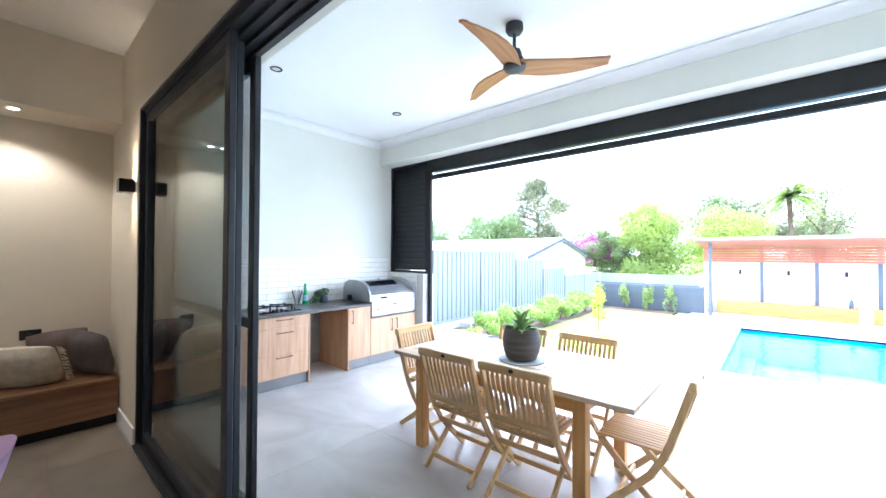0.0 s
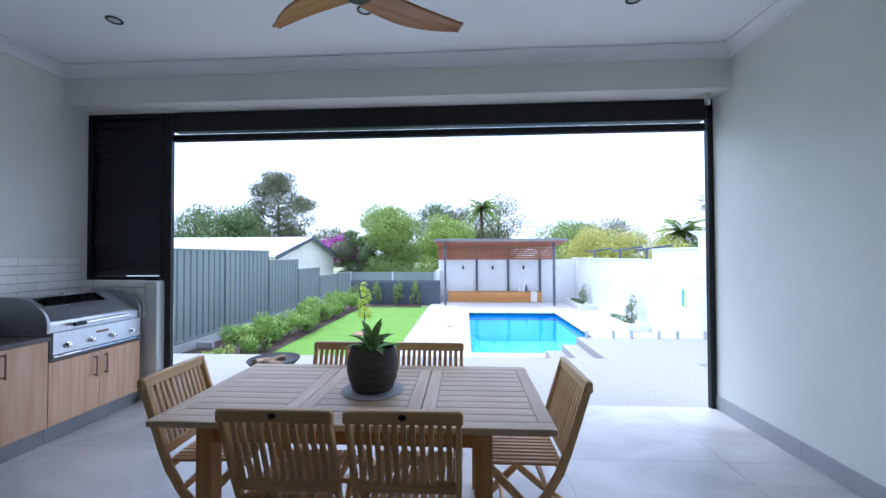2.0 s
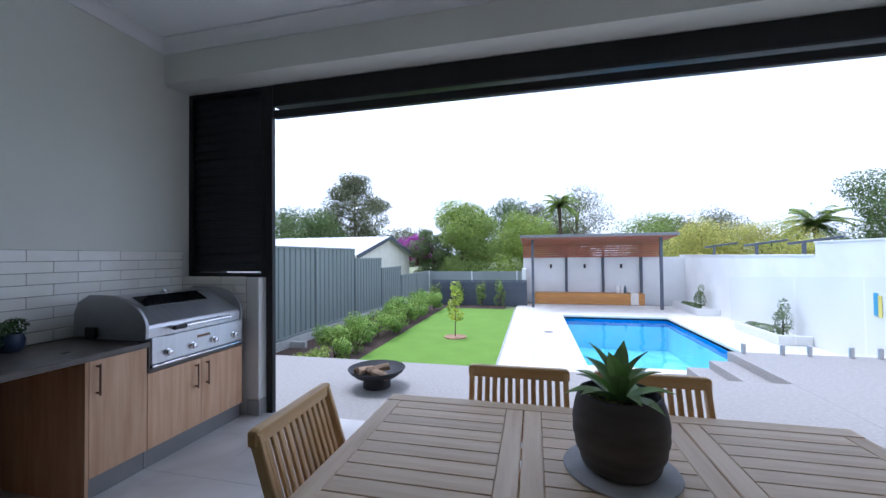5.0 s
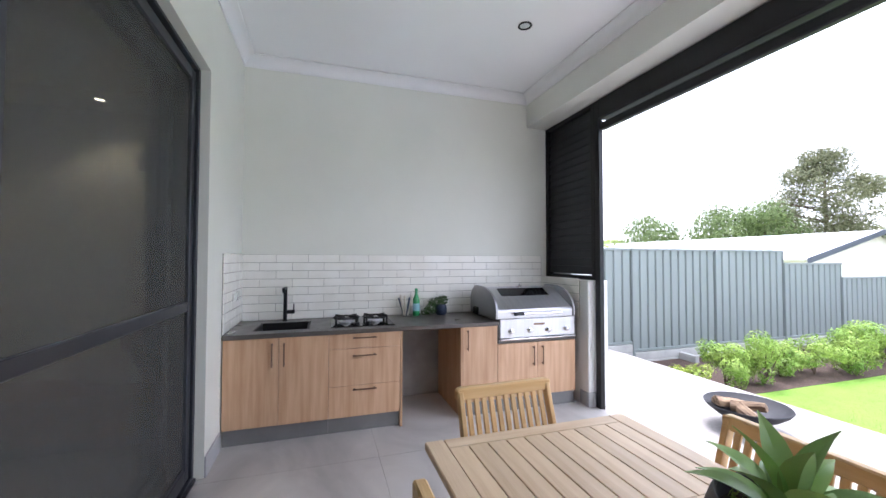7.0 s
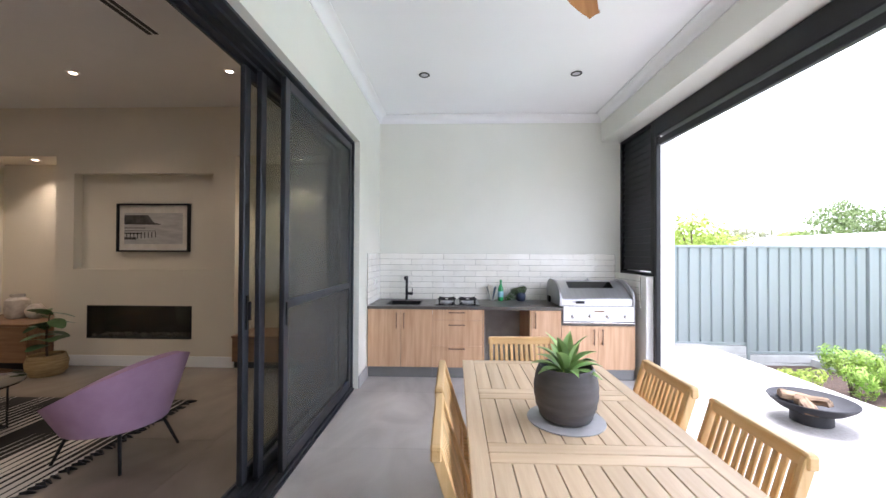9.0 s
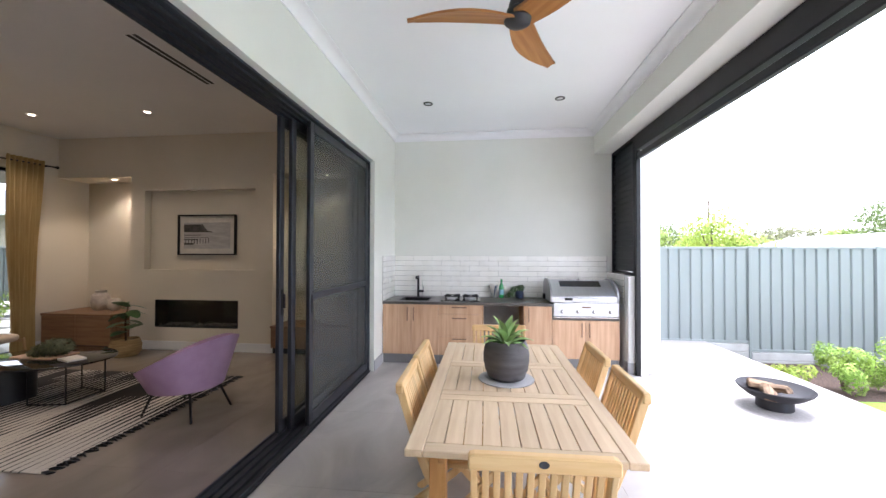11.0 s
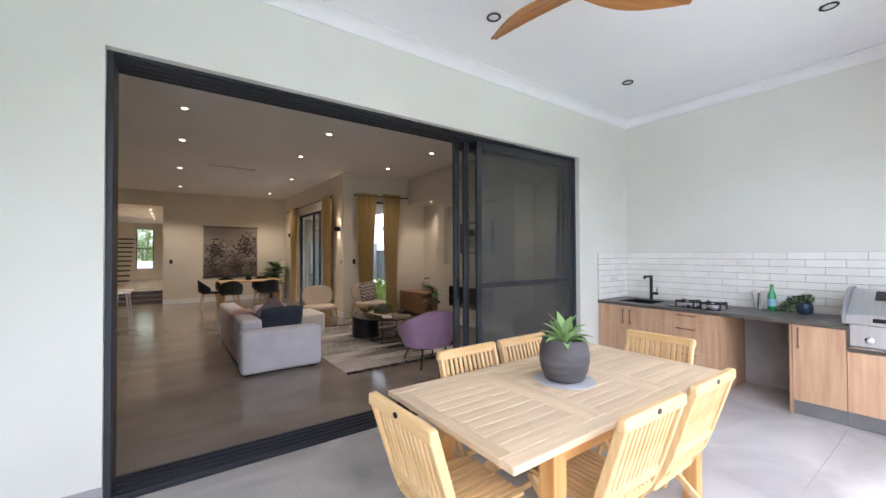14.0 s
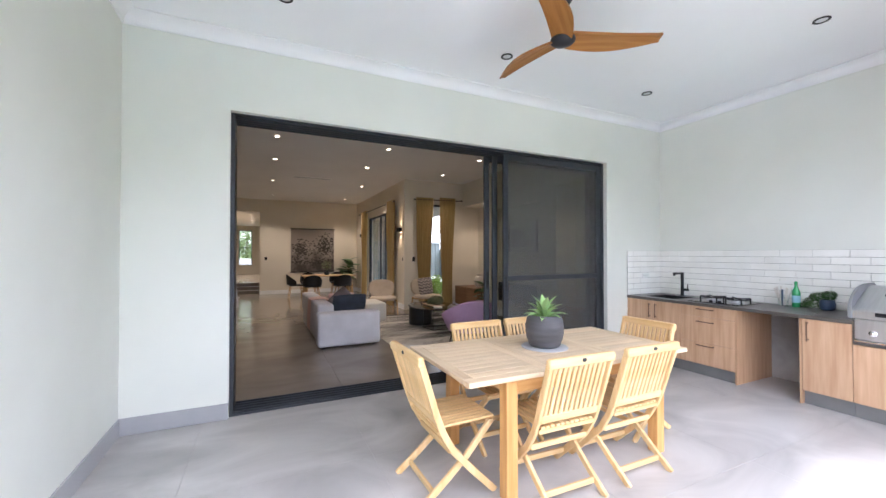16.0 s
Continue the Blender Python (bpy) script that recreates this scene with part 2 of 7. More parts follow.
M["cast_iron"] = material("cast_iron", srgb(30, 30, 32), 0.6, 0.2, second=srgb(42, 42, 44), scale=30, bump=0.2, bump_scale=150)
M["handle"] = material("bronze_handle", srgb(120, 96, 80), 0.4, 0.7)
M["pane"] = clear("window_glass", (0.88, 0.91, 0.89, 1), 0.0)
M["pane_clear"] = clear("clear_glass", (0.96, 0.98, 0.97, 1), 0.0)
M["pane_fence"] = clear("fence_glass", (0.98, 0.99, 0.985, 1), 0.0, 0.3)
M["fabric_white"] = material("white_fabric", srgb(232, 226, 216), 0.95, second=srgb(220, 213, 202), scale=9, bump=0.3, bump_scale=180)
M["plinth"] = material("concrete_sleeper", srgb(178, 178, 176), 0.85, second=srgb(158, 158, 156), scale=3, detail=8, bump=0.2, bump_scale=80)


def mesh_screen():
    """Fly-screen cloth: dark threads with see-through holes."""
    m = bpy.data.materials.new("fly_screen")
    m.use_nodes = True
    n, l = m.node_tree.nodes, m.node_tree.links
    b = n["Principled BSDF"]
    b.inputs["Base Color"].default_value = srgb(82, 84, 82)
    b.inputs["Roughness"].default_value = 0.7
    tr, mx = n.new("ShaderNodeBsdfTransparent"), n.new("ShaderNodeMixShader")
    mx.inputs[0].default_value = 0.42
    l.new(tr.outputs[0], mx.inputs[1])
    l.new(b.outputs[0], mx.inputs[2])
    l.new(mx.outputs[0], n["Material Output"].inputs[0])
    return m


M["screen"] = mesh_screen()

# ---- alfresco shell ----
structure("wall_door", blocks((XL - 0.25, YI, -0.1, DX0, YD, CEIL + 0.2), (DX1, YI, -0.1, XR + 0.3, YD, CEIL + 0.2), (DX0, YI, DTOP, DX1, YD, CEIL + 0.2)), M["wall"], "pale grey-white painted wall with a wide door opening")
structure("wall_barbecue", blocks((XL - 0.25, YD, -0.1, XL, YO + 0.06, CEIL + 0.2)), M["wall"], "pale painted wall above the outdoor kitchen")
structure("wall_side", blocks((XR, YD, -0.6, XR + 0.3, YO + 0.12, CEIL + 0.2)), M["wall"], "plain pale painted side wall")
structure("ceiling", blocks((XL - 0.25, YD, CEIL, XR + 0.3, YO + 0.45, CEIL + 0.2)), M["ceiling"], "flat white plaster ceiling")
structure("beam", blocks((XL, 4.43, 3.07, XR, YO + 0.12, CEIL)), M["wall"], "pale painted beam over the wide opening")
structure("wall_return", blocks((XL - 0.25, YO + 0.06, -0.6, -4.66, 5.22, CEIL + 0.2)), M["white_wall"], "white rendered end of the house wall")
structure("floor_bed", blocks((XL - 0.2, YI - 0.05, -0.2, XR + 0.3, YO, -0.012)), M["grout"], "grey tile bed and joints")


def cornice(name, a, b, inward):
    """Cove moulding along one wall, from a to b at the ceiling."""
    a, b, inward = Vector(a), Vector(b), Vector(inward)
    prof = [(0.0, 0.0), (0.1, 0.0), (0.1, -0.012)] + [(0.1 - 0.088 * math.sin(t), -0.012 - 0.08 * (1 - math.cos(t))) for t in [radians(d) for d in (20, 40, 60, 75, 90)]] + [(0.012, -0.104), (0.0, -0.104)]
    bm = bmesh.new()
    r = [[bm.verts.new(p + inward * u + Vector((0, 0, w))) for u, w in prof] for p in (a, b)]
    n = len(prof)
    for k in range(n):
        bm.faces.new((r[0][k], r[0][(k + 1) % n], r[1][(k + 1) % n], r[1][k]))
    bm.faces.new(r[0][::-1]), bm.faces.new(r[1])
    structure(name, bm, M["cornice"], "white plaster cove cornice", smooth=True)


cornice("trim_cornice_door", (XL, YD, CEIL - 0.001), (XR, YD, CEIL - 0.001), (0, 1, 0))
cornice("trim_cornice_barbecue", (XL, YD, CEIL - 0.002), (XL, 4.43, CEIL - 0.002), (1, 0, 0))
cornice("trim_cornice_side", (XR, YD, CEIL - 0.002), (XR, 4.43, CEIL - 0.002), (-1, 0, 0))
cornice("trim_cornice_beam", (XL, 4.43, CEIL - 0.003), (XR, 4.43, CEIL - 0.003), (0, -1, 0))

# ---- sliding door set ----
bm = blocks((DX0, 0.99, 0.0, DX0 + 0.04, 1.27, DTOP), (DX1 - 0.035, 0.99, 0.0, DX1, 1.27, DTOP), (DX0 + 0.04, 0.99, DTOP - 0.022, DX1 - 0.035, 1.27, DTOP), bevel=0.003)
for k in range(4):
    y = 1.02 + 0.065 * k
    box(bm, DX0 + 0.04, y, DTOP - 0.042, DX1 - 0.035, y + 0.012, DTOP - 0.022)
door_frame = structure("door_1", bm, M["frame"], "charcoal aluminium frame of the stacking sliding doors")
bm = blocks((DX0, 0.97, -0.004, DX1, 1.285, 0.012), bevel=0.003)
for k in range(5):
    y = 0.995 + 0.065 * k
    box(bm, DX0, y, 0.012, DX1, y + 0.014, 0.032)
part("sill_track", bm, M["frame"], door_frame)


def slider(x0, x1, y, mid=False, cloth="pane", label="", lock=False):
    """One sliding leaf with its stiles, rails and pane."""
    w, d, z0, z1 = 0.07, 0.036, 0.034, DTOP - 0.044
    bm = blocks((x0, y - d / 2, z0, x0 + w, y + d / 2, z1), (x1 - w, y - d / 2, z0, x1, y + d / 2, z1), (x0 + w, y - d / 2, z0, x1 - w, y + d / 2, z0 + 0.09), (x0 + w, y - d / 2, z1 - 0.07, x1 - w, y + d / 2, z1), bevel=0.004)
    if mid:
        box(bm, x0 + w, y - d / 2 + 0.004, 1.13, x1 - w, y + d / 2 - 0.004, 1.19, bevel=0.004)
    leaf = part("sliding_leaf", bm, M["frame"], door_frame, label)
    p = part("pane", blocks((x0 + w - 0.01, y - 0.003, z0 + 0.08, x1 - w + 0.01, y + 0.003, z1 - 0.06)), M[cloth], leaf)
    p.visible_shadow = False
    if lock:
        h = part("door_handle", blocks((x1 - 0.052, y + d / 2, 1.02, x1 - 0.024, y + d / 2 + 0.012, 1.24), (x1 - 0.046, y + d / 2 + 0.012, 1.08, x1 - 0.03, y + d / 2 + 0.03, 1.2), bevel=0.003), M["black"], leaf)
    return leaf


slider(DX0 + 0.042, -2.045, 1.045, lock=True, label="charcoal glass sliding leaf")
slider(DX0 + 0.042, -2.125, 1.11, label="charcoal glass sliding leaf")
slider(DX0 + 0.042, -2.205, 1.235, mid=True, cloth="screen", label="charcoal screen leaf with dark fly mesh")
part("pull_tab", blocks((-2.245, 1.2535, 1.02, -2.23, 1.264, 1.18), bevel=0.002), M["black"], door_frame)

# ---- opening to the yard ----
bm = blocks((-4.15, 4.69, -0.01, -4.08, 4.742, 3.068), bevel=0.004)
structure("trim_post_kitchen", bm, M["black"], "black steel post beside the louvre")
structure("trim_post_side", blocks((1.497, 4.69, -0.01, XR, 4.75, 3.068), bevel=0.004), M["black"], "black steel post against the side wall")
blind = thing("roller_blind", (-1.3, 4.73, 2.76), "black outdoor roller blind rolled up in its headbox", "blind")
bm = blocks((-2.775, -0.05, 0.104, 2.79, 0.07, 0.309), bevel=0.012)
part("headbox", bm, M["black"], blind)
part("bottom_bar", blocks((-2.775, -0.03, 0.0, 2.79, 0.03, 0.076), bevel=0.01), M["black"], blind)

louvre = thing("louvre_panel", (-4.595, 4.73, 1.26), "black aluminium louvre panel above a half wall", "louvre")
part("frame", blocks((-0.445, -0.04, 0.0, -0.39, 0.04, 1.808), (0.39, -0.04, 0.0, 0.445, 0.04, 1.808), (-0.39, -0.04, 0.0, 0.39, 0.04, 0.04), (-0.39, -0.04, 1.77, 0.39, 0.04, 1.808), bevel=0.004), M["black"], louvre)
bm = bmesh.new()
prism(bm, [(-0.016, -0.05), (-0.008, -0.052), (0.02, 0.046), (0.012, 0.05)], "x", -0.388, 0.388)
M["louvre"] = material("louvre_aluminium", srgb(40, 42, 47), 0.38, 0.3, second=srgb(34, 36, 41), scale=4)
blade = mesh_of("blade", bm, M["louvre"])
for k in range(20):
    o = new("blade", blade)
    o.parent = louvre
    o.location = (0, 0, 0.105 + 0.085 * k)
pier = structure("wall_pier", blocks((XL, 4.62, -0.02, -4.17, 4.86, 1.255), bevel=0.006), M["white_wall"], "white half wall under the louvre")
part("pier_skirting", blocks((-4.17, 4.612, 0.0, -4.158, 4.7, 0.14), (-4.29, 4.608, 0.0, -4.17, 4.62, 0.14)), M["skirt"], pier)

camera_dome = thing("security_camera", (1.42, 4.57, 3.07), "small white security camera under the beam", "camera")
bm = bmesh.new()
lathe(bm, [(0.03, 0.0), (0.03, -0.02), (0.014, -0.03), (0.012, -0.06)], 16)
part("mount", bm, M["fabric_white"], camera_dome, smooth=True)
bm = bmesh.new()
lathe(bm, [(0.012, -0.055), (0.03, -0.06), (0.032, -0.1), (0.022, -0.115), (0.004, -0.118)], 16)
part("head", bm, M["chrome"], camera_dome, smooth=True)


# ---- downlights ----
M["lamp_off"] = material("frosted_lens", srgb(216, 218, 220), 0.4, second=srgb(204, 206, 208), scale=20)
M["lamp_on"] = glow("lit_lens", (1.0, 0.80, 0.56, 1), 5.0)
M["white_ring"] = material("white_ring", srgb(232, 230, 226), 0.5)


def downlight(x, y, z, lit):
    d = thing("downlight", (x, y, z), "round recessed downlight, lit warm, in the ceiling" if lit else "round recessed downlight with a dark ring, switched off", "downlight", "interior downlights" if lit else "alfresco downlights")
    bm = bmesh.new()
    q = 0.033 if lit else 0.041
    lathe(bm, [(0.058, 0.0), (0.06, -0.006), (0.056, -0.009), (q + 0.002, -0.008), (q, 0.0)], 28, cap=False)
    part("ring", bm, M["white_ring"] if lit else M["black"], d, smooth=True)
    bm = bmesh.new()
    lathe(bm, [(0.034 if lit else 0.042, -0.003), (0.028, -0.005), (0.004, -0.006)], 24)
    part("lens", bm, M["lamp_on"] if lit else M["lamp_off"], d, smooth=True)
    if lit:
        s = bpy.data.lights.new("downlight_beam", "SPOT")
        s.energy, s.color, s.spot_size, s.spot_blend, s.shadow_soft_size = LAMP_WATTS * (0.7 if z < 2.9 else 0.48 if y > -2.0 else 1.05 if y > -5.0 else 3.0), (1.0, 0.83, 0.62), radians(120), 0.6, 0.05
        o = new("downlight_beam", s)
        o.location = (x, y, z - 0.02)
    return d


LAMP_WATTS = 9.6
for x in (-3.77, -1.7, 0.36):
    for y in (2.06, 3.69):
        downlight(x, y, CEIL, False)

# ---- ceiling fan ----
M["fan_wood"] = wood("fan_timber", srgb(176, 124, 66), srgb(150, 98, 46), None, 0.45, "x", 0.04)
M["graphite"] = material("graphite_plastic", srgb(44, 46, 50), 0.45, 0.2, second=srgb(52, 54, 58), scale=6)
fan = thing("ceiling_fan", (-1.56, 3.0, CEIL), "ceiling fan with three carved timber blades and dark motor", "ceiling fan")
bm = bmesh.new()
lathe(bm, [(0.02, 0.0), (0.07, -0.002), (0.072, -0.05), (0.055, -0.075), (0.02, -0.082)], 28)
part("canopy", bm, M["graphite"], fan, smooth=True)
bm = bmesh.new()
tube(bm, [(0, 0, -0.07), (0, 0, -0.27)], 0.014, 14)
part("downrod", bm, M["graphite"], fan, smooth=True)
bm = bmesh.new()
lathe(bm, [(0.02, -0.2), (0.05, -0.215), (0.062, -0.245), (0.062, -0.275), (0.075, -0.285), (0.085, -0.33), (0.078, -0.35)], 32)
part("motor", bm, M["graphite"], fan, smooth=True)
bm = bmesh.new()
lathe(bm, [(0.092, -0.345), (0.094, -0.36), (0.075, -0.378), (0.03, -0.388), (0.004, -0.39)], 32)
part("hub_cover", bm, M["graphite"], fan, "round dark hub cover", smooth=True)
bm = bmesh.new()
prev = None
for i in range(19):
    t = i / 18
    r = 0.04 + 0.70 * t
    half = 0.075 + 0.03 * math.sin(math.pi * min(1, t * 1.1)) - 0.035 * t
    if t > 0.94:
        half *= 0.8
    sweep = 0.05 * math.sin(math.pi * t) - 0.04 * t
    row = []
    for j in range(7):
        u = j / 6 * 2 - 1
        w = sweep + u * half
        z = -0.35 - 0.020 * u * (1 - 0.4 * t) + 0.012 * t + 0.006 * math.cos(u * 1.5)
        row.append((r, w, z))
    top = [bm.verts.new((x, y, z + 0.009)) for x, y, z in row]
    bot = [bm.verts.new((x, y, z - 0.009)) for x, y, z in row[::-1]]
    ring = top + bot
    if prev:
        for k in range(len(ring)):
            bm.faces.new((prev[k], prev[(k + 1) % len(ring)], ring[(k + 1) % len(ring)], ring[k]))
    else:
        bm.faces.new(ring[::-1])
    prev = ring
bm.faces.new(prev)
blade = mesh_of("blade", bm, M["fan_wood"], smooth=True)
for a in FAN_ANGLES:
    o = new("blade", blade)
    o.parent = fan
    o.rotation_euler = (0, 0, radians(a))

# ---- outdoor kitchen ----
CF = -4.29                    # front face of the cabinets
BT = 0.87                     # top of the bench
bench = single("benchtop", blocks((XL + 0.008, 1.335, BT - 0.034, CF - 0.012, 1.53, BT), (XL + 0.008, 1.53, BT - 0.034, -4.85, 1.97, BT), (-4.43, 1.53, BT - 0.034, CF - 0.012, 1.97, BT), (XL + 0.008, 1.97, BT - 0.034, CF - 0.012, 3.68, BT), (XL + 0.008, 3.68, BT - 0.034, -4.93, 4.60, BT)), M["benchtop"], "dark grey stone benchtop on the outdoor kitchen cabinets", "benchtop")
part("front_edge", blocks((CF - 0.0119, 1.335, BT - 0.036, CF + 0.008, 3.69, BT + 0.0004), bevel=0.003), M["benchtop"], bench)
sink = thing("kitchen_sink", (-4.64, 1.75, BT), "black undermount sink set in the benchtop", "sink")
part("bowl", blocks((-0.2, -0.2, -0.19, 0.2, 0.2, -0.18), (-0.21, -0.21, -0.19, -0.2, 0.21, -0.002), (0.2, -0.21, -0.19, 0.21, 0.21, -0.002), (-0.2, -0.21, -0.19, 0.2, -0.2, -0.002), (-0.2, 0.2, -0.19, 0.2, 0.21, -0.002)), M["black"], sink)


def pull(parent, x, y, z, length, upright):
    bm = bmesh.new()
    if upright:
        tube(bm, [(x + 0.028, y, z - length / 2), (x + 0.028, y, z + length / 2)], 0.006, 8)
        for s in (-1, 1):
            tube(bm, [(x, y, z + s * length * 0.42), (x + 0.028, y, z + s * length * 0.42)], 0.007, 8)
    else:
        tube(bm, [(x + 0.028, y - length / 2, z), (x + 0.028, y + length / 2, z)], 0.006, 8)
        for s in (-1, 1):
            tube(bm, [(x, y + s * length * 0.42, z), (x + 0.028, y + s * length * 0.42, z)], 0.007, 8)
    part("handle", bm, M["handle"], parent, "bronze bar handle", smooth=True)


def cabinet(name, y0, y1, ztop, fronts, label):
    """A base unit: carcass, kickboard and its doors or drawers. fronts: (y0, y1, z0, z1, handle y, handle z, upright)."""
    c = thing(name, (CF, (y0 + y1) / 2, 0), label, "cabinet", "outdoor kitchen cabinets")
    o = (y0 + y1) / 2
    part("body", blocks((XL - CF + 0.01, y0 - o + 0.001, 0.13, -0.024, y1 - o - 0.001, ztop - 0.004)), M["oak_dark"], c)
    part("kickboard", blocks((-0.05, y0 - o + 0.001, 0.002, -0.035, y1 - o - 0.001, 0.13)), M["kick"], c, "grey kickboard")
    for a, b, z0, z1, hy, hz, up in fronts:
        d = part("drawer" if not up else "door", blocks((-0.022, a - o + 0.0015, z0, -0.002, b - o - 0.0015, z1), bevel=0.0015), M["oak"], c)
        pull(d, -0.002, hy - o, hz, 0.19 if up else 0.2, up)
    return c


cabinet("sink_cabinet", 1.34, 2.13, 0.66, [(1.34, 1.745, 0.135, 0.832, 1.695, 0.70, True), (1.745, 2.13, 0.135, 0.832, 1.785, 0.70, True)], "oak-look sink cabinet with two doors under the benchtop")
cabinet("drawer_cabinet", 2.13, 2.735, 0.834, [(2.13, 2.735, 0.708, 0.832, 2.425, 0.80, False), (2.13, 2.735, 0.397, 0.705, 2.425, 0.65, False), (2.13, 2.735, 0.135, 0.394, 2.425, 0.365, False)], "oak-look cabinet with three drawers under the hob")
single("end_panel", blocks((XL + 0.01, 2.737, 0.0, CF, 2.757, 0.834), bevel=0.001), M["oak_dark"], "oak-look end panel beside the open fridge bay", "panel")
single("bay_lining", blocks((XL + 0.01, 2.76, 0.004, XL + 0.03, 3.30, 0.834)), M["bay"], "stained cement sheet behind the open bay", "panel")
single("end_panel", blocks((XL + 0.01, 3.305, 0.0, CF, 3.325, 0.834), bevel=0.001), M["oak_dark"], "oak-look end panel beside the open fridge bay", "panel")
cabinet("narrow_cabinet", 3.327, 3.68, 0.834, [(3.327, 3.68, 0.135, 0.832, 3.37, 0.715, True)], "narrow oak-look cabinet with one door")
cabinet("barbecue_cabinet", 3.682, 4.555, 0.655, [(3.682, 4.115, 0.135, 0.652, 4.065, 0.525, True), (4.115, 4.555, 0.135, 0.652, 4.165, 0.525, True)], "oak-look cabinet with two doors under the barbecue")

bbq = thing("barbecue", (CF, 4.125, 0.657), "built-in stainless steel gas barbecue with closed hood", "barbecue")
part("surround", blocks((-0.62, -0.442, 0.002, 0.004, 0.432, 0.03), (-0.62, -0.442, 0.03, 0.004, -0.428, 0.215), (-0.62, 0.416, 0.03, 0.004, 0.432, 0.215), bevel=0.002), M["benchtop"], bbq)
part("control_panel", blocks((-0.6, -0.427, 0.05, 0.012, 0.415, 0.235), bevel=0.006), M["steel"], bbq)
part("drip_lip", blocks((-0.6, -0.427, 0.032, 0.026, 0.415, 0.047), bevel=0.004), M["chrome"], bbq, "polished lip under the panel")
bm = bmesh.new()
prof = [(-0.62, 0.236), (0.0, 0.236), (0.004, 0.305), (-0.012, 0.325), (-0.33, 0.50), (-0.38, 0.512), (-0.5, 0.512), (-0.58, 0.47), (-0.62, 0.4)]
prism(bm, prof, "y", -0.445, 0.395, 0.003)
part("hood", bm, M["steel"], bbq, "sloping brushed steel hood")
side_prof = [(-0.64, 0.236), (0.012, 0.236), (0.014, 0.31)] + [(-0.36 + 0.374 * math.cos(radians(d)), 0.31 + 0.222 * math.sin(radians(d))) for d in range(10, 91, 10)] + [(-0.5, 0.532), (-0.6, 0.48), (-0.64, 0.4)]
for y in (-0.47, 0.395):
    bm = bmesh.new()
    prism(bm, side_prof, "y", y, y + 0.025, 0.003)
    part("side_panel", bm, M["side_steel"], bbq, "dark grey curved hood side")
bm = bmesh.new()
prism(bm, [(-0.205, 0.433), (-0.205, 0.438), (-0.325, 0.504), (-0.325, 0.498)], "y", -0.30, 0.25)
part("hood_window", bm, M["dark_glass"], bbq, "dark glass window")
bm = bmesh.new()
lathe(bm, [(0.03, 0.0), (0.032, 0.012), (0.012, 0.016), (0.008, 0.03)], 16, (-0.36, -0.02, 0.513))
part("thermometer", bm, M["chrome"], bbq, smooth=True)
bm = bmesh.new()
tube(bm, [(0.045, -0.28, 0.285), (0.045, 0.24, 0.285)], 0.013, 12)
for y in (-0.25, 0.21):
    box(bm, 0.0, y - 0.025, 0.27, 0.04, y + 0.025, 0.3, bevel=0.004)
hood_handle = part("hood_handle", bm, M["chrome"], bbq, smooth=True)
bm = bmesh.new()
tube(bm, [(0.045, -0.285, 0.285), (0.045, -0.19, 0.285)], 0.017, 12)
part("grip_end", bm, M["black"], hood_handle, "black grip end", smooth=True)
part("badge", blocks((0.012, -0.06, 0.165, 0.015, 0.06, 0.185)), M["handle"], bbq, "small dark name plate")
for y in (-0.31, -0.105, 0.1, 0.31):
    bm = bmesh.new()
    lathe(bm, [(0.027, 0.0), (0.027, 0.008), (0.02, 0.012), (0.018, 0.032), (0.014, 0.035)], 18)
    bmesh.ops.rotate(bm, verts=bm.verts[:], matrix=Matrix.Rotation(radians(90), 3, "Y"))
    bmesh.ops.translate(bm, verts=bm.verts[:], vec=(0.012, y, 0.115))
    part("knob", bm, M["chrome"], bbq, smooth=True)
part("hinge_block", blocks((-0.5, -0.5, 0.23, -0.4, -0.47, 0.31), bevel=0.01), M["black"], bbq)

tap = thing("kitchen_tap", (-4.93, 1.735, BT), "square black mixer tap behind the sink", "tap")
bm = bmesh.new()
lathe(bm, [(0.026, 0.0), (0.026, 0.008), (0.02, 0.01)], 20)
box(bm, -0.016, -0.016, 0.008, 0.016, 0.016, 0.33, bevel=0.003)
part("body", bm, M["black"], tap, smooth=False)
part("spout", blocks((-0.016, -0.014, 0.305, 0.19, 0.014, 0.331), (0.165, -0.012, 0.285, 0.19, 0.012, 0.305), bevel=0.003), M["black"], tap)
part("lever", blocks((-0.016, 0.016, 0.07, 0.016, 0.085, 0.105), (-0.005, 0.07, 0.105, 0.005, 0.082, 0.165), bevel=0.003), M["black"], tap)

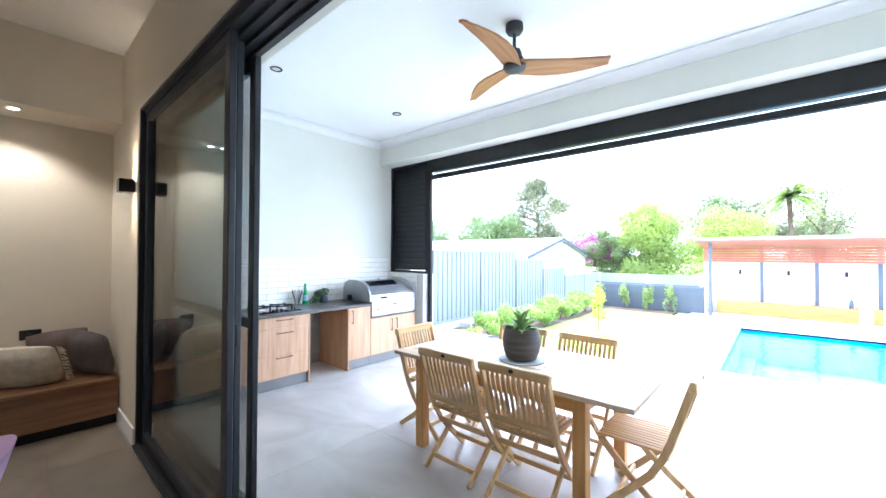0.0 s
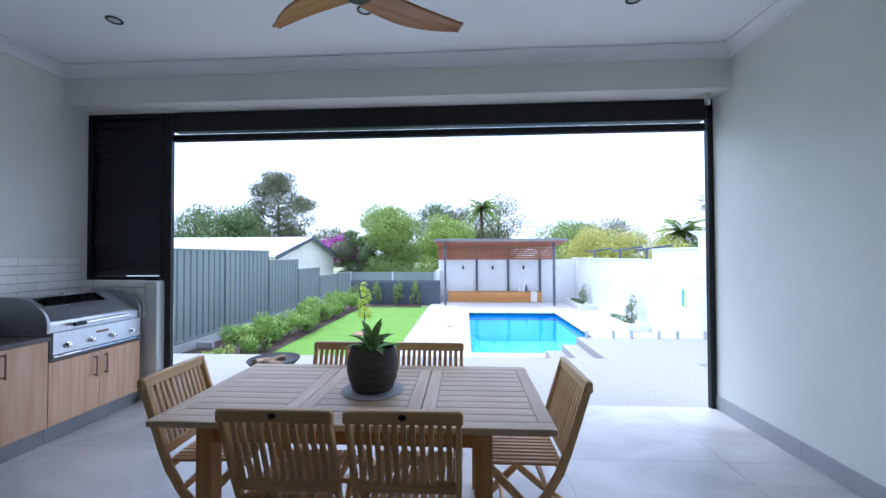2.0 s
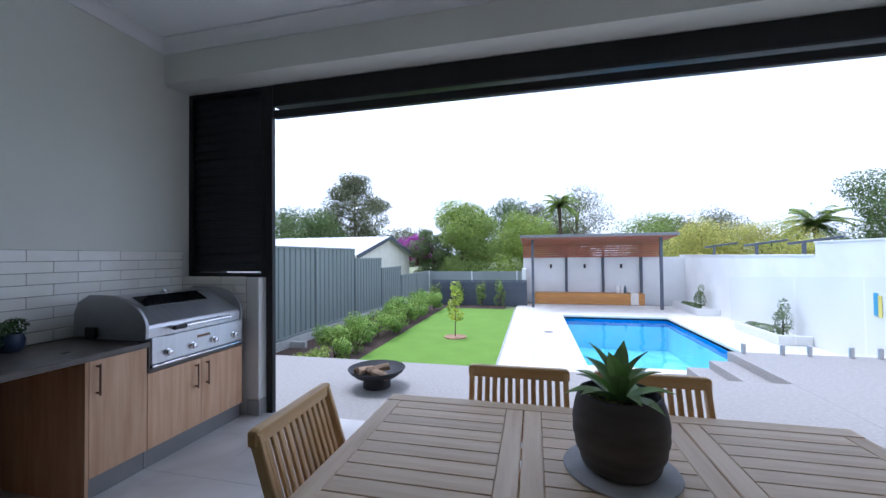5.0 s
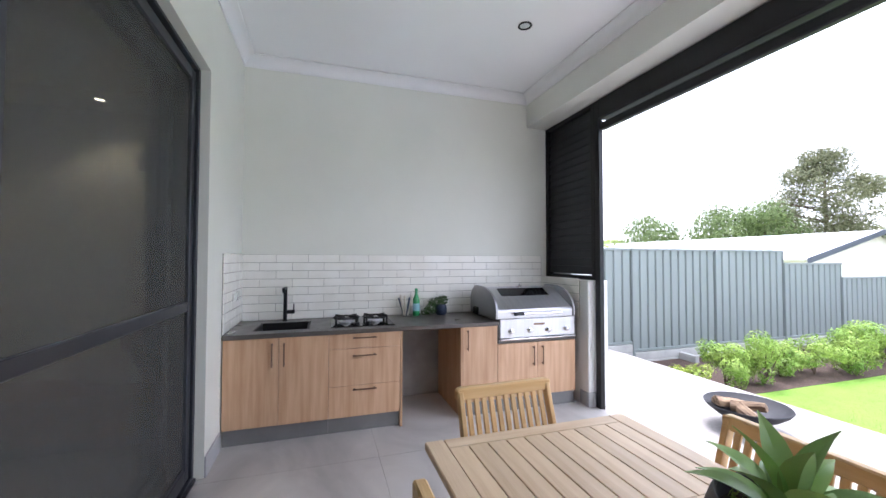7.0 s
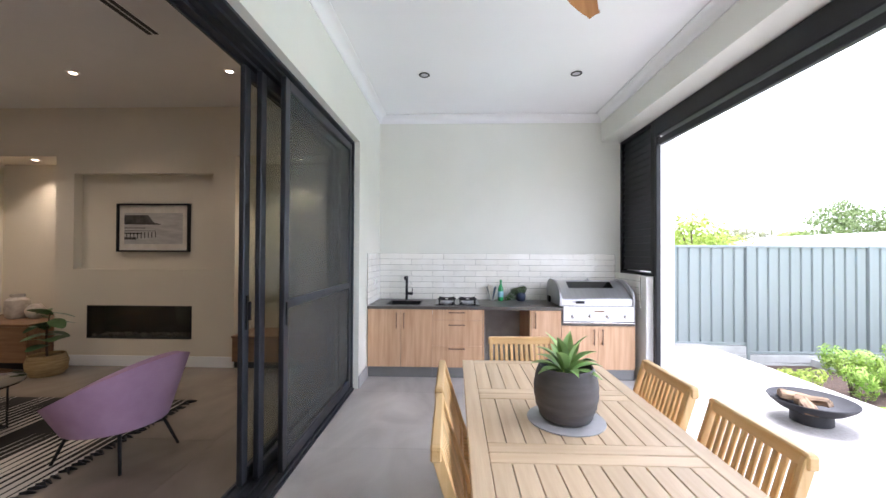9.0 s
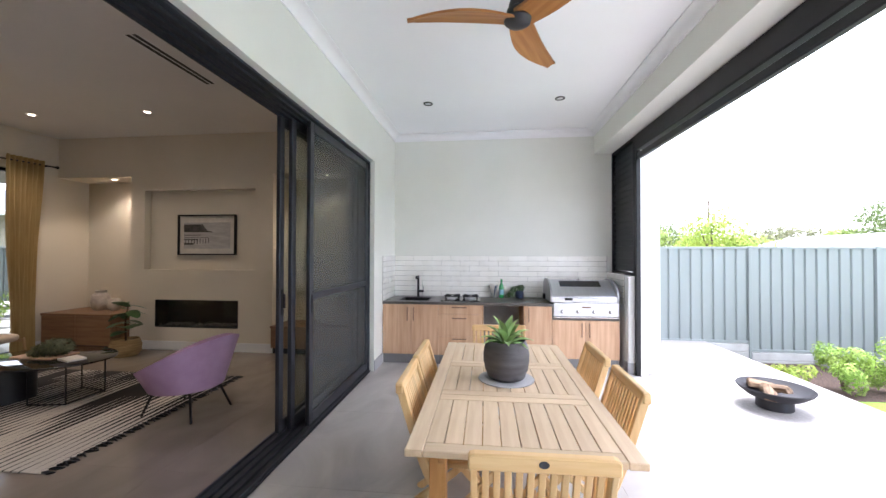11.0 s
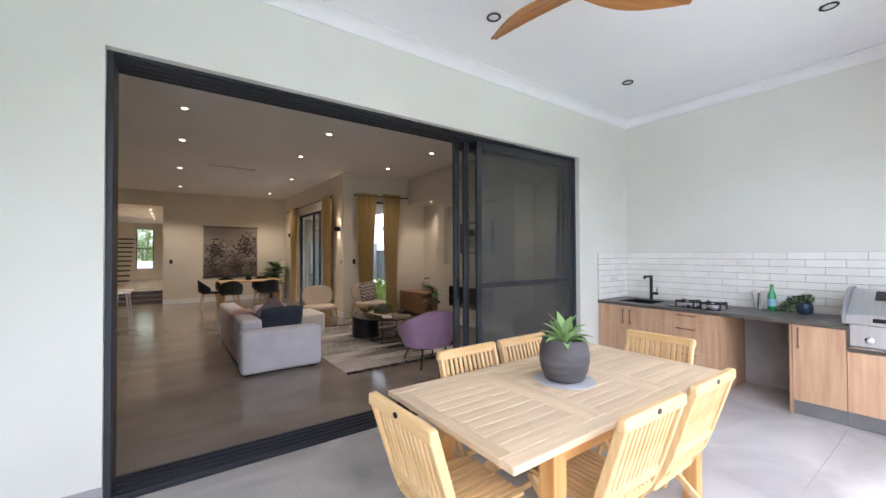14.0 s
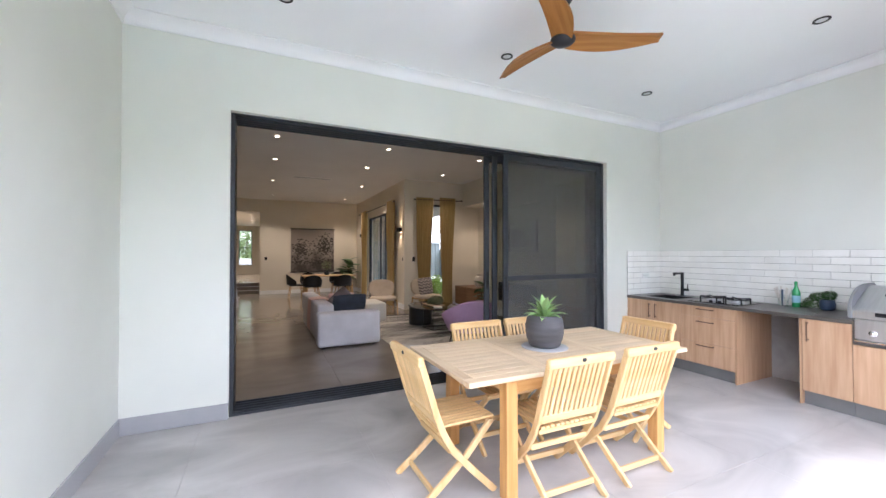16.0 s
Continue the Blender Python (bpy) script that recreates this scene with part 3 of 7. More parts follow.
hob = thing("gas_hob", (-4.64, 2.43, BT), "black glass two-burner gas hob with iron trivets", "hob")
part("glass", blocks((-0.24, -0.28, 0.0005, 0.24, 0.28, 0.008), bevel=0.003), M["dark_glass"], hob)
for y in (-0.135, 0.135):
    bm = bmesh.new()
    lathe(bm, [(0.07, 0.008), (0.07, 0.018), (0.045, 0.022), (0.04, 0.034), (0.004, 0.036)], 24, (-0.03, y, 0))
    part("burner", bm, M["steel"], hob, smooth=True)
    bm = bmesh.new()
    tube(bm, [(-0.03 + 0.115 * math.cos(q * math.tau / 24), y + 0.115 * math.sin(q * math.tau / 24), 0.05) for q in range(25)], 0.008, 6)
    trivet = part("trivet", bm, M["cast_iron"], hob, "round cast iron trivet")
    for a in range(4):
        c, s = math.cos(a * math.pi / 2 + 0.785), math.sin(a * math.pi / 2 + 0.785)
        bm = bmesh.new()
        bar(bm, (-0.03 + 0.03 * c, y + 0.03 * s, 0.056), (-0.03 + 0.14 * c, y + 0.14 * s, 0.06), 0.012, 0.018, 0.003)
        bar(bm, (-0.03 + 0.135 * c, y + 0.135 * s, 0.006), (-0.03 + 0.135 * c, y + 0.135 * s, 0.06), 0.014, 0.014, 0.003)
        part("arm", bm, M["cast_iron"], trivet)
for k in range(2):
    bm = bmesh.new()
    lathe(bm, [(0.02, 0.008), (0.018, 0.03), (0.01, 0.032)], 16, (0.17, -0.05 + 0.1 * k, 0))
    part("knob", bm, M["black"], hob, smooth=True)

M["green_glass"] = material("green_bottle", srgb(54, 160, 96), 0.12, spec=0.6, coat=0.4)
M["label_blue"] = material("blue_label", srgb(150, 200, 214), 0.6)
bottle = thing("bottle", (-4.92, 3.03, BT), "green glass water bottle on the benchtop", "bottle")
bm = bmesh.new()
lathe(bm, [(0.034, 0.001), (0.037, 0.006), (0.037, 0.16), (0.03, 0.19), (0.015, 0.225), (0.014, 0.265)], 24)
part("body", bm, M["green_glass"], bottle, smooth=True)
bm = bmesh.new()
lathe(bm, [(0.016, 0.265), (0.016, 0.285), (0.012, 0.287)], 16)
part("cap", bm, M["green_glass"], bottle, smooth=True)
bm = bmesh.new()
lathe(bm, [(0.0378, 0.05), (0.0378, 0.13)], 24, cap=False)
part("label", bm, M["label_blue"], bottle, "pale blue paper label", smooth=True)
jar = thing("utensil_jar", (-4.91, 2.915, BT), "clear jar holding blue and white utensils", "jar")
bm = bmesh.new()
lathe(bm, [(0.042, 0.001), (0.046, 0.004), (0.05, 0.13), (0.047, 0.13), (0.043, 0.008), (0.004, 0.006)], 24)
part("jar", bm, M["pane_clear"], jar, smooth=True)
M["slate_blue"] = material("slate_blue", srgb(74, 92, 112), 0.5)
for k in range(9):
    a = k * 0.7
    bm = bmesh.new()
    tube(bm, [(0.02 * math.cos(a), 0.02 * math.sin(a), 0.01), (0.075 * math.cos(a + 0.3), 0.075 * math.sin(a + 0.3), 0.19 + 0.015 * (k % 3))], [0.006, 0.01], 8)
    part("utensil", bm, M["slate_blue"] if k % 3 == 0 else M["fabric_white"], jar, smooth=True)


# ---- leaves ----
def leaf_mat(name, a, b, rough=0.55, island=True, vary=0.35):
    m = material(name, a, rough, second=b, scale=3, vary=vary, island=island, spec=0.3)
    n, l = m.node_tree.nodes, m.node_tree.links
    p = n["Principled BSDF"]
    thin, mx = n.new("ShaderNodeBsdfTranslucent"), n.new("ShaderNodeMixShader")
    mx.inputs[0].default_value = 0.3
    l.new(p.inputs["Base Color"].links[0].from_socket, thin.inputs["Color"])
    l.new(p.outputs[0], mx.inputs[1])
    l.new(thin.outputs[0], mx.inputs[2])
    l.new(mx.outputs[0], n["Material Output"].inputs[0])
    return m


M["leaf"] = leaf_mat("foliage_green", srgb(124, 146, 74), srgb(152, 168, 90))
M["leaf_dark"] = leaf_mat("foliage_dark", srgb(90, 111, 66), srgb(118, 134, 82))
M["leaf_herb"] = leaf_mat("herb_leaf", srgb(62, 92, 56), srgb(88, 118, 70))
M["leaf_lime"] = leaf_mat("foliage_lime", srgb(164, 178, 84), srgb(138, 162, 74))
M["leaf_yellow"] = leaf_mat("foliage_yellow", srgb(204, 194, 108), srgb(168, 176, 88))
M["leaf_hedge"] = leaf_mat("shrub_leaf", srgb(164, 186, 96), srgb(120, 156, 70))
M["leaf_pine"] = leaf_mat("pine_needles", srgb(104, 110, 82), srgb(130, 132, 100))
M["flower"] = leaf_mat("purple_bracts", srgb(186, 84, 176), srgb(160, 66, 150))
M["bark"] = material("bark", srgb(104, 88, 74), 0.9, second=srgb(78, 66, 56), scale=8, stretch=(1, 1, 0.3), bump=0.5, bump_scale=30)
M["agave"] = leaf_mat("agave_leaf", srgb(150, 188, 122), srgb(208, 226, 156), 0.4, False, 0.25)
M["soil"] = material("dark_mulch", srgb(84, 66, 56), 0.95, second=srgb(58, 46, 40), scale=30, bump=0.6, bump_scale=60)


def leaf_cloud(clumps, n, size, rng, flat=0.5):
    """Many small bent leaves scattered over ragged clumps: (x, y, z, rx, ry, rz) each."""
    vs, fs, ns = [], [], []
    wsum = [c[3] * c[4] + c[5] * c[3] for c in clumps]
    tot = sum(wsum)
    for c, w in zip(clumps, wsum):
        for _ in range(max(3, int(n * w / tot))):
            d = Vector((rng.gauss(0, 1), rng.gauss(0, 1), rng.gauss(0, 1))).normalized()
            r = 1 - abs(rng.gauss(0, 0.22))
            p = Vector((c[0] + d.x * c[3] * r, c[1] + d.y * c[4] * r, c[2] + d.z * c[5] * r))
            nrm = (d + 0.9 * Vector((rng.uniform(-1, 1), rng.uniform(-1, 1), rng.uniform(-0.3, 1)))).normalized()
            u = nrm.cross(Vector((rng.uniform(-1, 1), rng.uniform(-1, 1), rng.uniform(-1, 1))))
            if u.length < 1e-3:
                continue
            u.normalize()
            v = nrm.cross(u)
            s = size * rng.uniform(0.6, 1.35)
            i = len(vs)
            vs += [p - u * s, p - v * s * flat * 0.6 + nrm * s * 0.15, p + u * s, p + v * s * flat * 0.6 + nrm * s * 0.15]
            fs += [(i, i + 1, i + 2), (i, i + 2, i + 3)]
            ns += [tuple((d + nrm * 0.5 + Vector((0, 0, 0.25))).normalized())] * 4
    return vs, fs, ns


def leaf_mesh(name, vs, fs, mat):
    me = bpy.data.meshes.new(name)
    me.from_pydata([tuple(v) for v in vs], [], fs)
    me.materials.append(mat)
    return me


def foliage(name, clumps, n, size, mat, parent, seed, flat=0.5):
    vs, fs, ns = leaf_cloud(clumps, n, size, random.Random(seed), flat)
    me = leaf_mesh(name, vs, fs, mat)
    me.normals_split_custom_set_from_vertices(ns)
    o = new(name, me)
    o.parent = parent
    return o


herb = thing("potted_herb", (-4.90, 3.30, BT), "small leafy herb in a dark blue pot on the benchtop", "potted plant")
M["navy_pot"] = material("navy_pot", srgb(58, 72, 96), 0.35, second=srgb(50, 62, 84), scale=8)
bm = bmesh.new()
lathe(bm, [(0.045, 0.001), (0.062, 0.02), (0.066, 0.07), (0.055, 0.11), (0.05, 0.112), (0.048, 0.09), (0.004, 0.088)], 28)
part("pot", bm, M["navy_pot"], herb, smooth=True)
foliage("leaves", [(-0.0, -0.06, 0.14, 0.07, 0.09, 0.05), (0.03, -0.12, 0.07, 0.05, 0.07, 0.06), (0.01, -0.18, 0.04, 0.04, 0.05, 0.035), (0, 0.02, 0.16, 0.06, 0.06, 0.05)], 620, 0.017, M["leaf_herb"], herb, 5)

outlet = thing("power_outlet", (-4.66, YD + 0.0135, 1.14), "clear weatherproof power outlet on the tiled wall", "power outlet")
part("plate", blocks((-0.06, 0.0, -0.036, 0.06, 0.012, 0.036), bevel=0.004), M["white_ring"], outlet)
part("cover", blocks((-0.055, 0.0125, -0.03, 0.055, 0.04, 0.045), bevel=0.008), M["pane_clear"], outlet)

# ---- dining table ----
TX0, TX1, TY0, TY1, TZ = -2.40, -0.52, 2.46, 3.40, 0.758
table = thing("dining_table", (-1.45, 2.935, 0), "extending teak outdoor table with slatted top", "table")


def at_table(*bs, bevel=0.004):
    return blocks(*[(a + 1.45, b - 2.935, c, d + 1.45, e - 2.935, f) for a, b, c, d, e, f in bs], bevel=bevel)


E0 = 0.075
part("side_board", at_table((TX0, TY0, TZ - 0.03, TX1, TY0 + E0, TZ)), M["teak_top"], table)
part("side_board", at_table((TX0, TY1 - E0, TZ - 0.03, TX1, TY1, TZ)), M["teak_top"], table)
SECT = ((TX0, -1.76), (-1.755, -1.145), (-1.14, TX1))
n_slat = 10
sw = (TY1 - TY0 - 2 * E0) / n_slat
for k, (a, b) in enumerate(SECT):
    part("cross_board", at_table((a, TY0 + E0 + 0.001, TZ - 0.029, a + 0.072, TY1 - E0 - 0.001, TZ - 0.0005)), M["teak_cross"], table)
    part("cross_board", at_table((b - 0.072, TY0 + E0 + 0.001, TZ - 0.029, b, TY1 - E0 - 0.001, TZ - 0.0005)), M["teak_cross"], table)
    slat = mesh_of("slat", blocks((-(b - a - 0.146) / 2, -sw / 2 + 0.0025, -0.022, (b - a - 0.146) / 2, sw / 2 - 0.0025, 0), bevel=0.0015), M["teak_top"])
    for j in range(n_slat):
        o = new("slat", slat)
        o.parent = table
        o.location = ((a + b) / 2 + 1.45, TY0 + E0 + sw * (j + 0.5) - 2.935, TZ - 0.001)
for lx in (-2.16, -0.84):
    for ly in (2.56, 3.31):
        part("leg", at_table((lx - 0.04, ly - 0.04, 0.0, lx + 0.04, ly + 0.04, TZ - 0.031)), M["teak_amber_z"], table)
for ly in (2.56, 3.31):
    part("apron", at_table((-2.12, ly - 0.016, TZ - 0.13, -0.88, ly + 0.016, TZ - 0.031)), M["teak_amber"], table)
    part("runner", at_table((TX0 + 0.05, ly - 0.045 + (0.09 if ly < 3 else 0) - 0.014, TZ - 0.075, TX1 - 0.05, ly - 0.045 + (0.09 if ly < 3 else 0) + 0.014, TZ - 0.031)), M["teak_amber"], table)
for lx in (-2.16, -0.84):
    part("apron", at_table((lx - 0.016, 2.6, TZ - 0.13, lx + 0.016, 3.27, TZ - 0.031)), M["teak_y"], table)

# ---- folding chairs ----
chair = thing("folding_chair", (-1.72, 2.635, 0), "slatted teak folding chair pushed in at the table", "chair", "chairs round the table")
CW = 0.242


def curve_board(bm, pts, x, w, d):
    """A shaped side member in the y-z plane: a run of (y, z) with width d, thickness w at x."""
    left, right = [], []
    for i, p in enumerate(pts):
        q0, q1 = Vector(pts[max(0, i - 1)]), Vector(pts[min(len(pts) - 1, i + 1)])
        t = (q1 - q0).normalized()
        nn = Vector((-t.y, t.x)) * d / 2
        left.append(Vector(p) + nn)
        right.append(Vector(p) - nn)
    prism(bm, [tuple(v) for v in left + right[::-1]], "x", x - w / 2, x + w / 2, 0.004)


back_run = [(-0.305, 0.86), (-0.255, 0.70), (-0.198, 0.52), (-0.16, 0.42), (-0.09, 0.30), (0.04, 0.16), (0.20, 0.0)]
for s in (-1, 1):
    bm = bmesh.new()
    curve_board(bm, back_run, s * (CW - 0.012), 0.024, 0.042)
    part("back_leg", bm, M["teak_z"], chair)
    bm = bmesh.new()
    curve_board(bm, [(0.19, 0.425), (0.02, 0.245), (-0.13, 0.12), (-0.29, 0.0)], s * (CW - 0.042), 0.024, 0.04)
    part("front_leg", bm, M["teak_z"], chair)
bm = bmesh.new()
prism(bm, [(-CW - 0.007, 0.824), (-CW - 0.007, 0.872), (-CW + 0.008, 0.88), (CW - 0.008, 0.88), (CW + 0.007, 0.872), (CW + 0.007, 0.824)], "y", -0.324, -0.286, 0.006)
part("top_rail", bm, M["teak"], chair)
bm = bmesh.new()
lathe(bm, [(0.015, 0.0), (0.015, 0.003), (0.004, 0.004)], 18)
bmesh.ops.scale(bm, verts=bm.verts[:], vec=(1.15, 0.8, 1))
bmesh.ops.rotate(bm, verts=bm.verts[:], matrix=Matrix.Rotation(radians(90), 3, "X"))
bmesh.ops.translate(bm, verts=bm.verts[:], vec=(0, -0.323, 0.856))
part("badge", bm, M["graphite"], chair, "small dark oval badge", smooth=True)
bm = bmesh.new()
bar(bm, (-CW + 0.024, -0.198, 0.50), (CW - 0.024, -0.198, 0.50), 0.024, 0.05, 0.004, up=(0, -0.25, 1))
part("back_rail", bm, M["teak"], chair)
bm = bmesh.new()
bar(bm, (0, -0.300, 0.84), (0, -0.202, 0.515), 0.024, 0.014, 0.003, up=(0, 1, 0.25))
slat = mesh_of("back_slat", bm, M["teak_z"])
for k in range(11):
    o = new("back_slat", slat)
    o.parent = chair
    o.location = (-0.19 + 0.038 * k, 0, 0)
for y in (-0.17, 0.19):
    bm = bmesh.new()
    bar(bm, (-CW + 0.03, y, 0.418), (CW - 0.03, y, 0.418), 0.03, 0.026, 0.003)
    part("seat_rail", bm, M["teak"], chair)
bm = bmesh.new()
bar(bm, (0, -0.185, 0.44), (0, 0.215, 0.444), 0.03, 0.016, 0.004)
slat = mesh_of("seat_slat", bm, M["teak_y"])
for k in range(11):
    o = new("seat_slat", slat)
    o.parent = chair
    o.location = (-0.185 + 0.037 * k, 0, 0)
for y, z, w in ((0.10, 0.105, CW - 0.024), (-0.2, 0.062, CW - 0.054), (-0.105, 0.30, CW - 0.024)):
    bm = bmesh.new()
    bar(bm, (-w, y, z), (w, y, z), 0.02, 0.034, 0.003)
    part("stretcher", bm, M["teak"], chair)
for x, y, a in ((-1.185, 2.645, 1.0), (-1.79, 3.255, 180.0), (-1.185, 3.255, 179.0), (-2.31, 2.92, -88.0), (-0.61, 2.97, 91.0)):
    copy_thing(chair, pose(x, y, 0, 0, 0, a))

# ---- centrepiece ----
M["mat_grey"] = material("felt_mat", srgb(188, 188, 190), 0.95, second=srgb(176, 176, 178), scale=12, bump=0.3, bump_scale=200)
bm = bmesh.new()
lathe(bm, [(0.172, 0.0), (0.174, 0.003), (0.172, 0.006), (0.02, 0.006)], 48)
single("placemat", bm, M["mat_grey"], "round pale grey felt placemat on the table", "placemat", smooth=True, at=pose(-1.445, 2.915, TZ))
M["pot_grey"] = material("charcoal_fibre_pot", srgb(74, 72, 74), 0.7, second=srgb(92, 90, 92), scale=5, detail=7, stretch=(1, 1, 4), bump=0.12, bump_scale=60)
agave = thing("potted_succulent", (-1.445, 2.915, TZ + 0.0062), "green agave in a ribbed charcoal pot on the table", "potted plant")
bm = bmesh.new()
prof = [(0.088, 0.0), (0.098, 0.004)]
for k in range(29):
    t = k / 28
    r = 0.101 + 0.045 * math.sin(math.pi * (0.04 + 0.74 * t)) ** 0.8 - 0.008 * t * t
    rib = 0.0022 * math.sin(t * math.tau * 5) * (1 - t) if t < 0.8 else 0.0
    prof.append((r + rib, 0.008 + 0.226 * t))
prof += [(0.122, 0.239), (0.118, 0.241), (0.113, 0.236), (0.111, 0.2)]
lathe(bm, prof, 56)
part("pot", bm, M["pot_grey"], agave, smooth=True)
bm = bmesh.new()
lathe(bm, [(0.111, 0.205), (0.06, 0.213), (0.004, 0.215)], 24)
part("soil", bm, M["soil"], agave, smooth=True)


def agave_leaf(length, width):
    bm = bmesh.new()
    rows = []
    for i in range(9):
        t = i / 8
        r = 0.015 + length * t
        z = length * (0.7 * t - 0.5 * t * t)
        w = width * (0.45 + 0.62 * math.sin(math.pi * t ** 0.85)) * (1 - t ** 5) if t < 0.98 else 0.001
        w = max(w, 0.001)
        th = 0.006 * (1 - t) + 0.001
        rows.append([bm.verts.new(p) for p in ((r, -w, z + w * 0.35), (r, 0, z), (r, w, z + w * 0.35), (r, 0, z - th))])
    for a, b in zip(rows, rows[1:]):
        for k in range(4):
            bm.faces.new((a[k], a[(k + 1) % 4], b[(k + 1) % 4], b[k]))
    return mesh_of("leaf", bm, M["agave"], smooth=True)


rng = random.Random(11)
kinds = [agave_leaf(0.155, 0.024), agave_leaf(0.15, 0.027), agave_leaf(0.135, 0.025)]
for ring, (count, tilt, z) in enumerate(((8, 2, 0.212), (6, -24, 0.216), (4, -52, 0.22))):
    for k in range(count):
        o = new("leaf", kinds[min(ring, 2) if ring else 0])
        o.parent = agave
        o.location = (0, 0, z)
        o.rotation_euler = (0, radians(tilt + rng.uniform(-8, 8)), k * math.tau / count + ring * 0.5 + rng.uniform(-0.25, 0.25))
        o.scale = (1, 1, 1) if ring < 2 else (1.25, 1, 1)
foliage("moss", [(0, 0, 0.217, 0.1, 0.1, 0.012)], 160, 0.012, M["leaf_lime"], agave, 3)

# ---- yard ----
M["ground"] = material("dry_ground", srgb(150, 150, 120), 0.95, second=srgb(120, 132, 90), scale=0.3, detail=8)
M["paver"] = material("pale_paver", srgb(222, 218, 210), 0.75, second=srgb(208, 204, 196), scale=2.0, detail=8, bump=0.15, bump_scale=90, vary=0.015, placed=True)
M["grass"] = material("lawn_grass", srgb(110, 146, 50), 0.85, second=srgb(114, 150, 54), scale=1.5, detail=3, vary=0.02, island=True, spec=0.15)
M["grass_base"] = material("lawn_base", srgb(106, 142, 48), 0.95, second=srgb(113, 149, 53), scale=2.0, detail=4, bump=0.1, bump_scale=160)
M["fence"] = material("grey_green_steel", srgb(130, 138, 138), 0.5, 0.0, second=srgb(122, 130, 130), scale=0.8, stretch=(1, 1, 0.2))
M["slat"] = material("charcoal_slat", srgb(88, 94, 106), 0.55, second=srgb(80, 86, 98), scale=2, vary=0.06)
M["roof_metal"] = material("white_roof_steel", srgb(226, 230, 232), 0.45, 0.1, second=srgb(214, 218, 221), scale=1.2)
M["cladding"] = material("cream_cladding", srgb(234, 231, 222), 0.7, second=srgb(226, 223, 214), scale=2)
M["merbau"] = wood("merbau", srgb(176, 108, 84), srgb(148, 86, 66), None, 0.55, "x", 0.1)
M["bench_wood"] = wood("bench_timber", srgb(206, 152, 84), srgb(182, 126, 64), None, 0.5, "x", 0.1)
M["pool_shell"] = material("pool_fibreglass", srgb(150, 226, 244), 0.3, second=srgb(132, 216, 240), scale=1.4)
M["pool_band"] = material("pool_waterline", srgb(56, 132, 206), 0.2, second=srgb(46, 118, 190), scale=9)
M["water"] = clear("pool_water", (0.85, 0.97, 1.0, 1), 0.03, 0.6)
PX0, PX1, PY0, PY1 = -0.80, 2.25, 8.72, 14.5
LX = -2.36                    # lawn edge
PATIO_Y = 7.0
PZ = -0.13                    # patio level
STEP_X = 1.30


def sheet(name, z, rects, mat, label, thick=0.05, bevel=0.0):
    return structure(name, blocks(*[(a, b, z - thick, c, d, z) for a, b, c, d in rects], bevel=bevel), mat, label)


sheet("ground", YARD - 0.06, [(-600, -600, 600, PY0), (-600, PY0, PX0, PY1), (PX1, PY0, 600, PY1), (-600, PY1, 600, 900)], M["ground"], "open ground beyond the yard")
patio_bm = blocks((-6.88, YO + 0.002, -0.54, STEP_X, PATIO_Y, PZ), (STEP_X, YO + 0.002, -0.54, 3.9, 8.6, PZ), bevel=0.004)
patio = structure("patio", patio_bm, M["patio"], "pale exposed concrete patio outside the alfresco")
bm = bmesh.new()
for k in range(3):
    z = PZ - 0.122 * (k + 1)
    box(bm, STEP_X - 0.32 * (k + 1), PATIO_Y + 0.002, -0.54, STEP_X - 0.32 * k - (0.001 if k == 0 else 0), 8.45, z + (0.0 if k < 2 else 0.0), bevel=0.003)
structure("steps", bm, M["patio"], "three pale stone steps down to the pool")
drain = single("floor_drain", blocks((-0.09, -0.06, 0, 0.09, 0.06, 0.006), bevel=0.002), M["kick"], "small metal floor drain in the patio", "drain", at=pose(2.67, 6.69, PZ))

# paving slabs round the pool
bed = sheet("paving", YARD - 0.03, [(LX + 0.02, PATIO_Y, PX0 - 0.3, 17.9), (PX1 + 0.3, 8.62, 3.9, 17.9), (PX0 - 0.3, PATIO_Y, PX1 + 0.3, PY0 - 0.3), (PX0 - 0.3, PY1 + 0.3, PX1 + 0.3, 17.9)], M["grout"], "joints of the pool paving", 0.03)
coping = structure("pool_coping", blocks((PX0 - 0.3, PY0 - 0.3, YARD - 0.06, PX0, PY1 + 0.3, YARD + 0.004), (PX1, PY0 - 0.3, YARD - 0.06, PX1 + 0.3, PY1 + 0.3, YARD + 0.004), (PX0, PY0 - 0.3, YARD - 0.06, PX1, PY0, YARD + 0.004), (PX0, PY1, YARD - 0.06, PX1, PY1 + 0.3, YARD + 0.004), bevel=0.008), M["paver"], "pale stone coping round the pool")
pav = {}


def paver(x0, y0, x1, y1):
    key = (round(x1 - x0, 3), round(y1 - y0, 3))
    if key not in pav:
        w, h = key
        pav[key] = mesh_of("paver", blocks((-w / 2 + 0.002, -h / 2 + 0.002, -0.03, w / 2 - 0.002, h / 2 - 0.002, 0), bevel=0.003), M["paver"])
    o = new("paver", pav[key])
    o.parent = bed
    o.location = ((x0 + x1) / 2, (y0 + y1) / 2, YARD)


def pave(x0, y0, x1, y1, s=0.6):
    nx, ny = max(1, round((x1 - x0) / s)), max(1, round((y1 - y0) / s))
    for i in range(nx):
        for j in range(ny):
            paver(x0 + (x1 - x0) * i / nx, y0 + (y1 - y0) * j / ny, x0 + (x1 - x0) * (i + 1) / nx, y0 + (y1 - y0) * (j + 1) / ny)


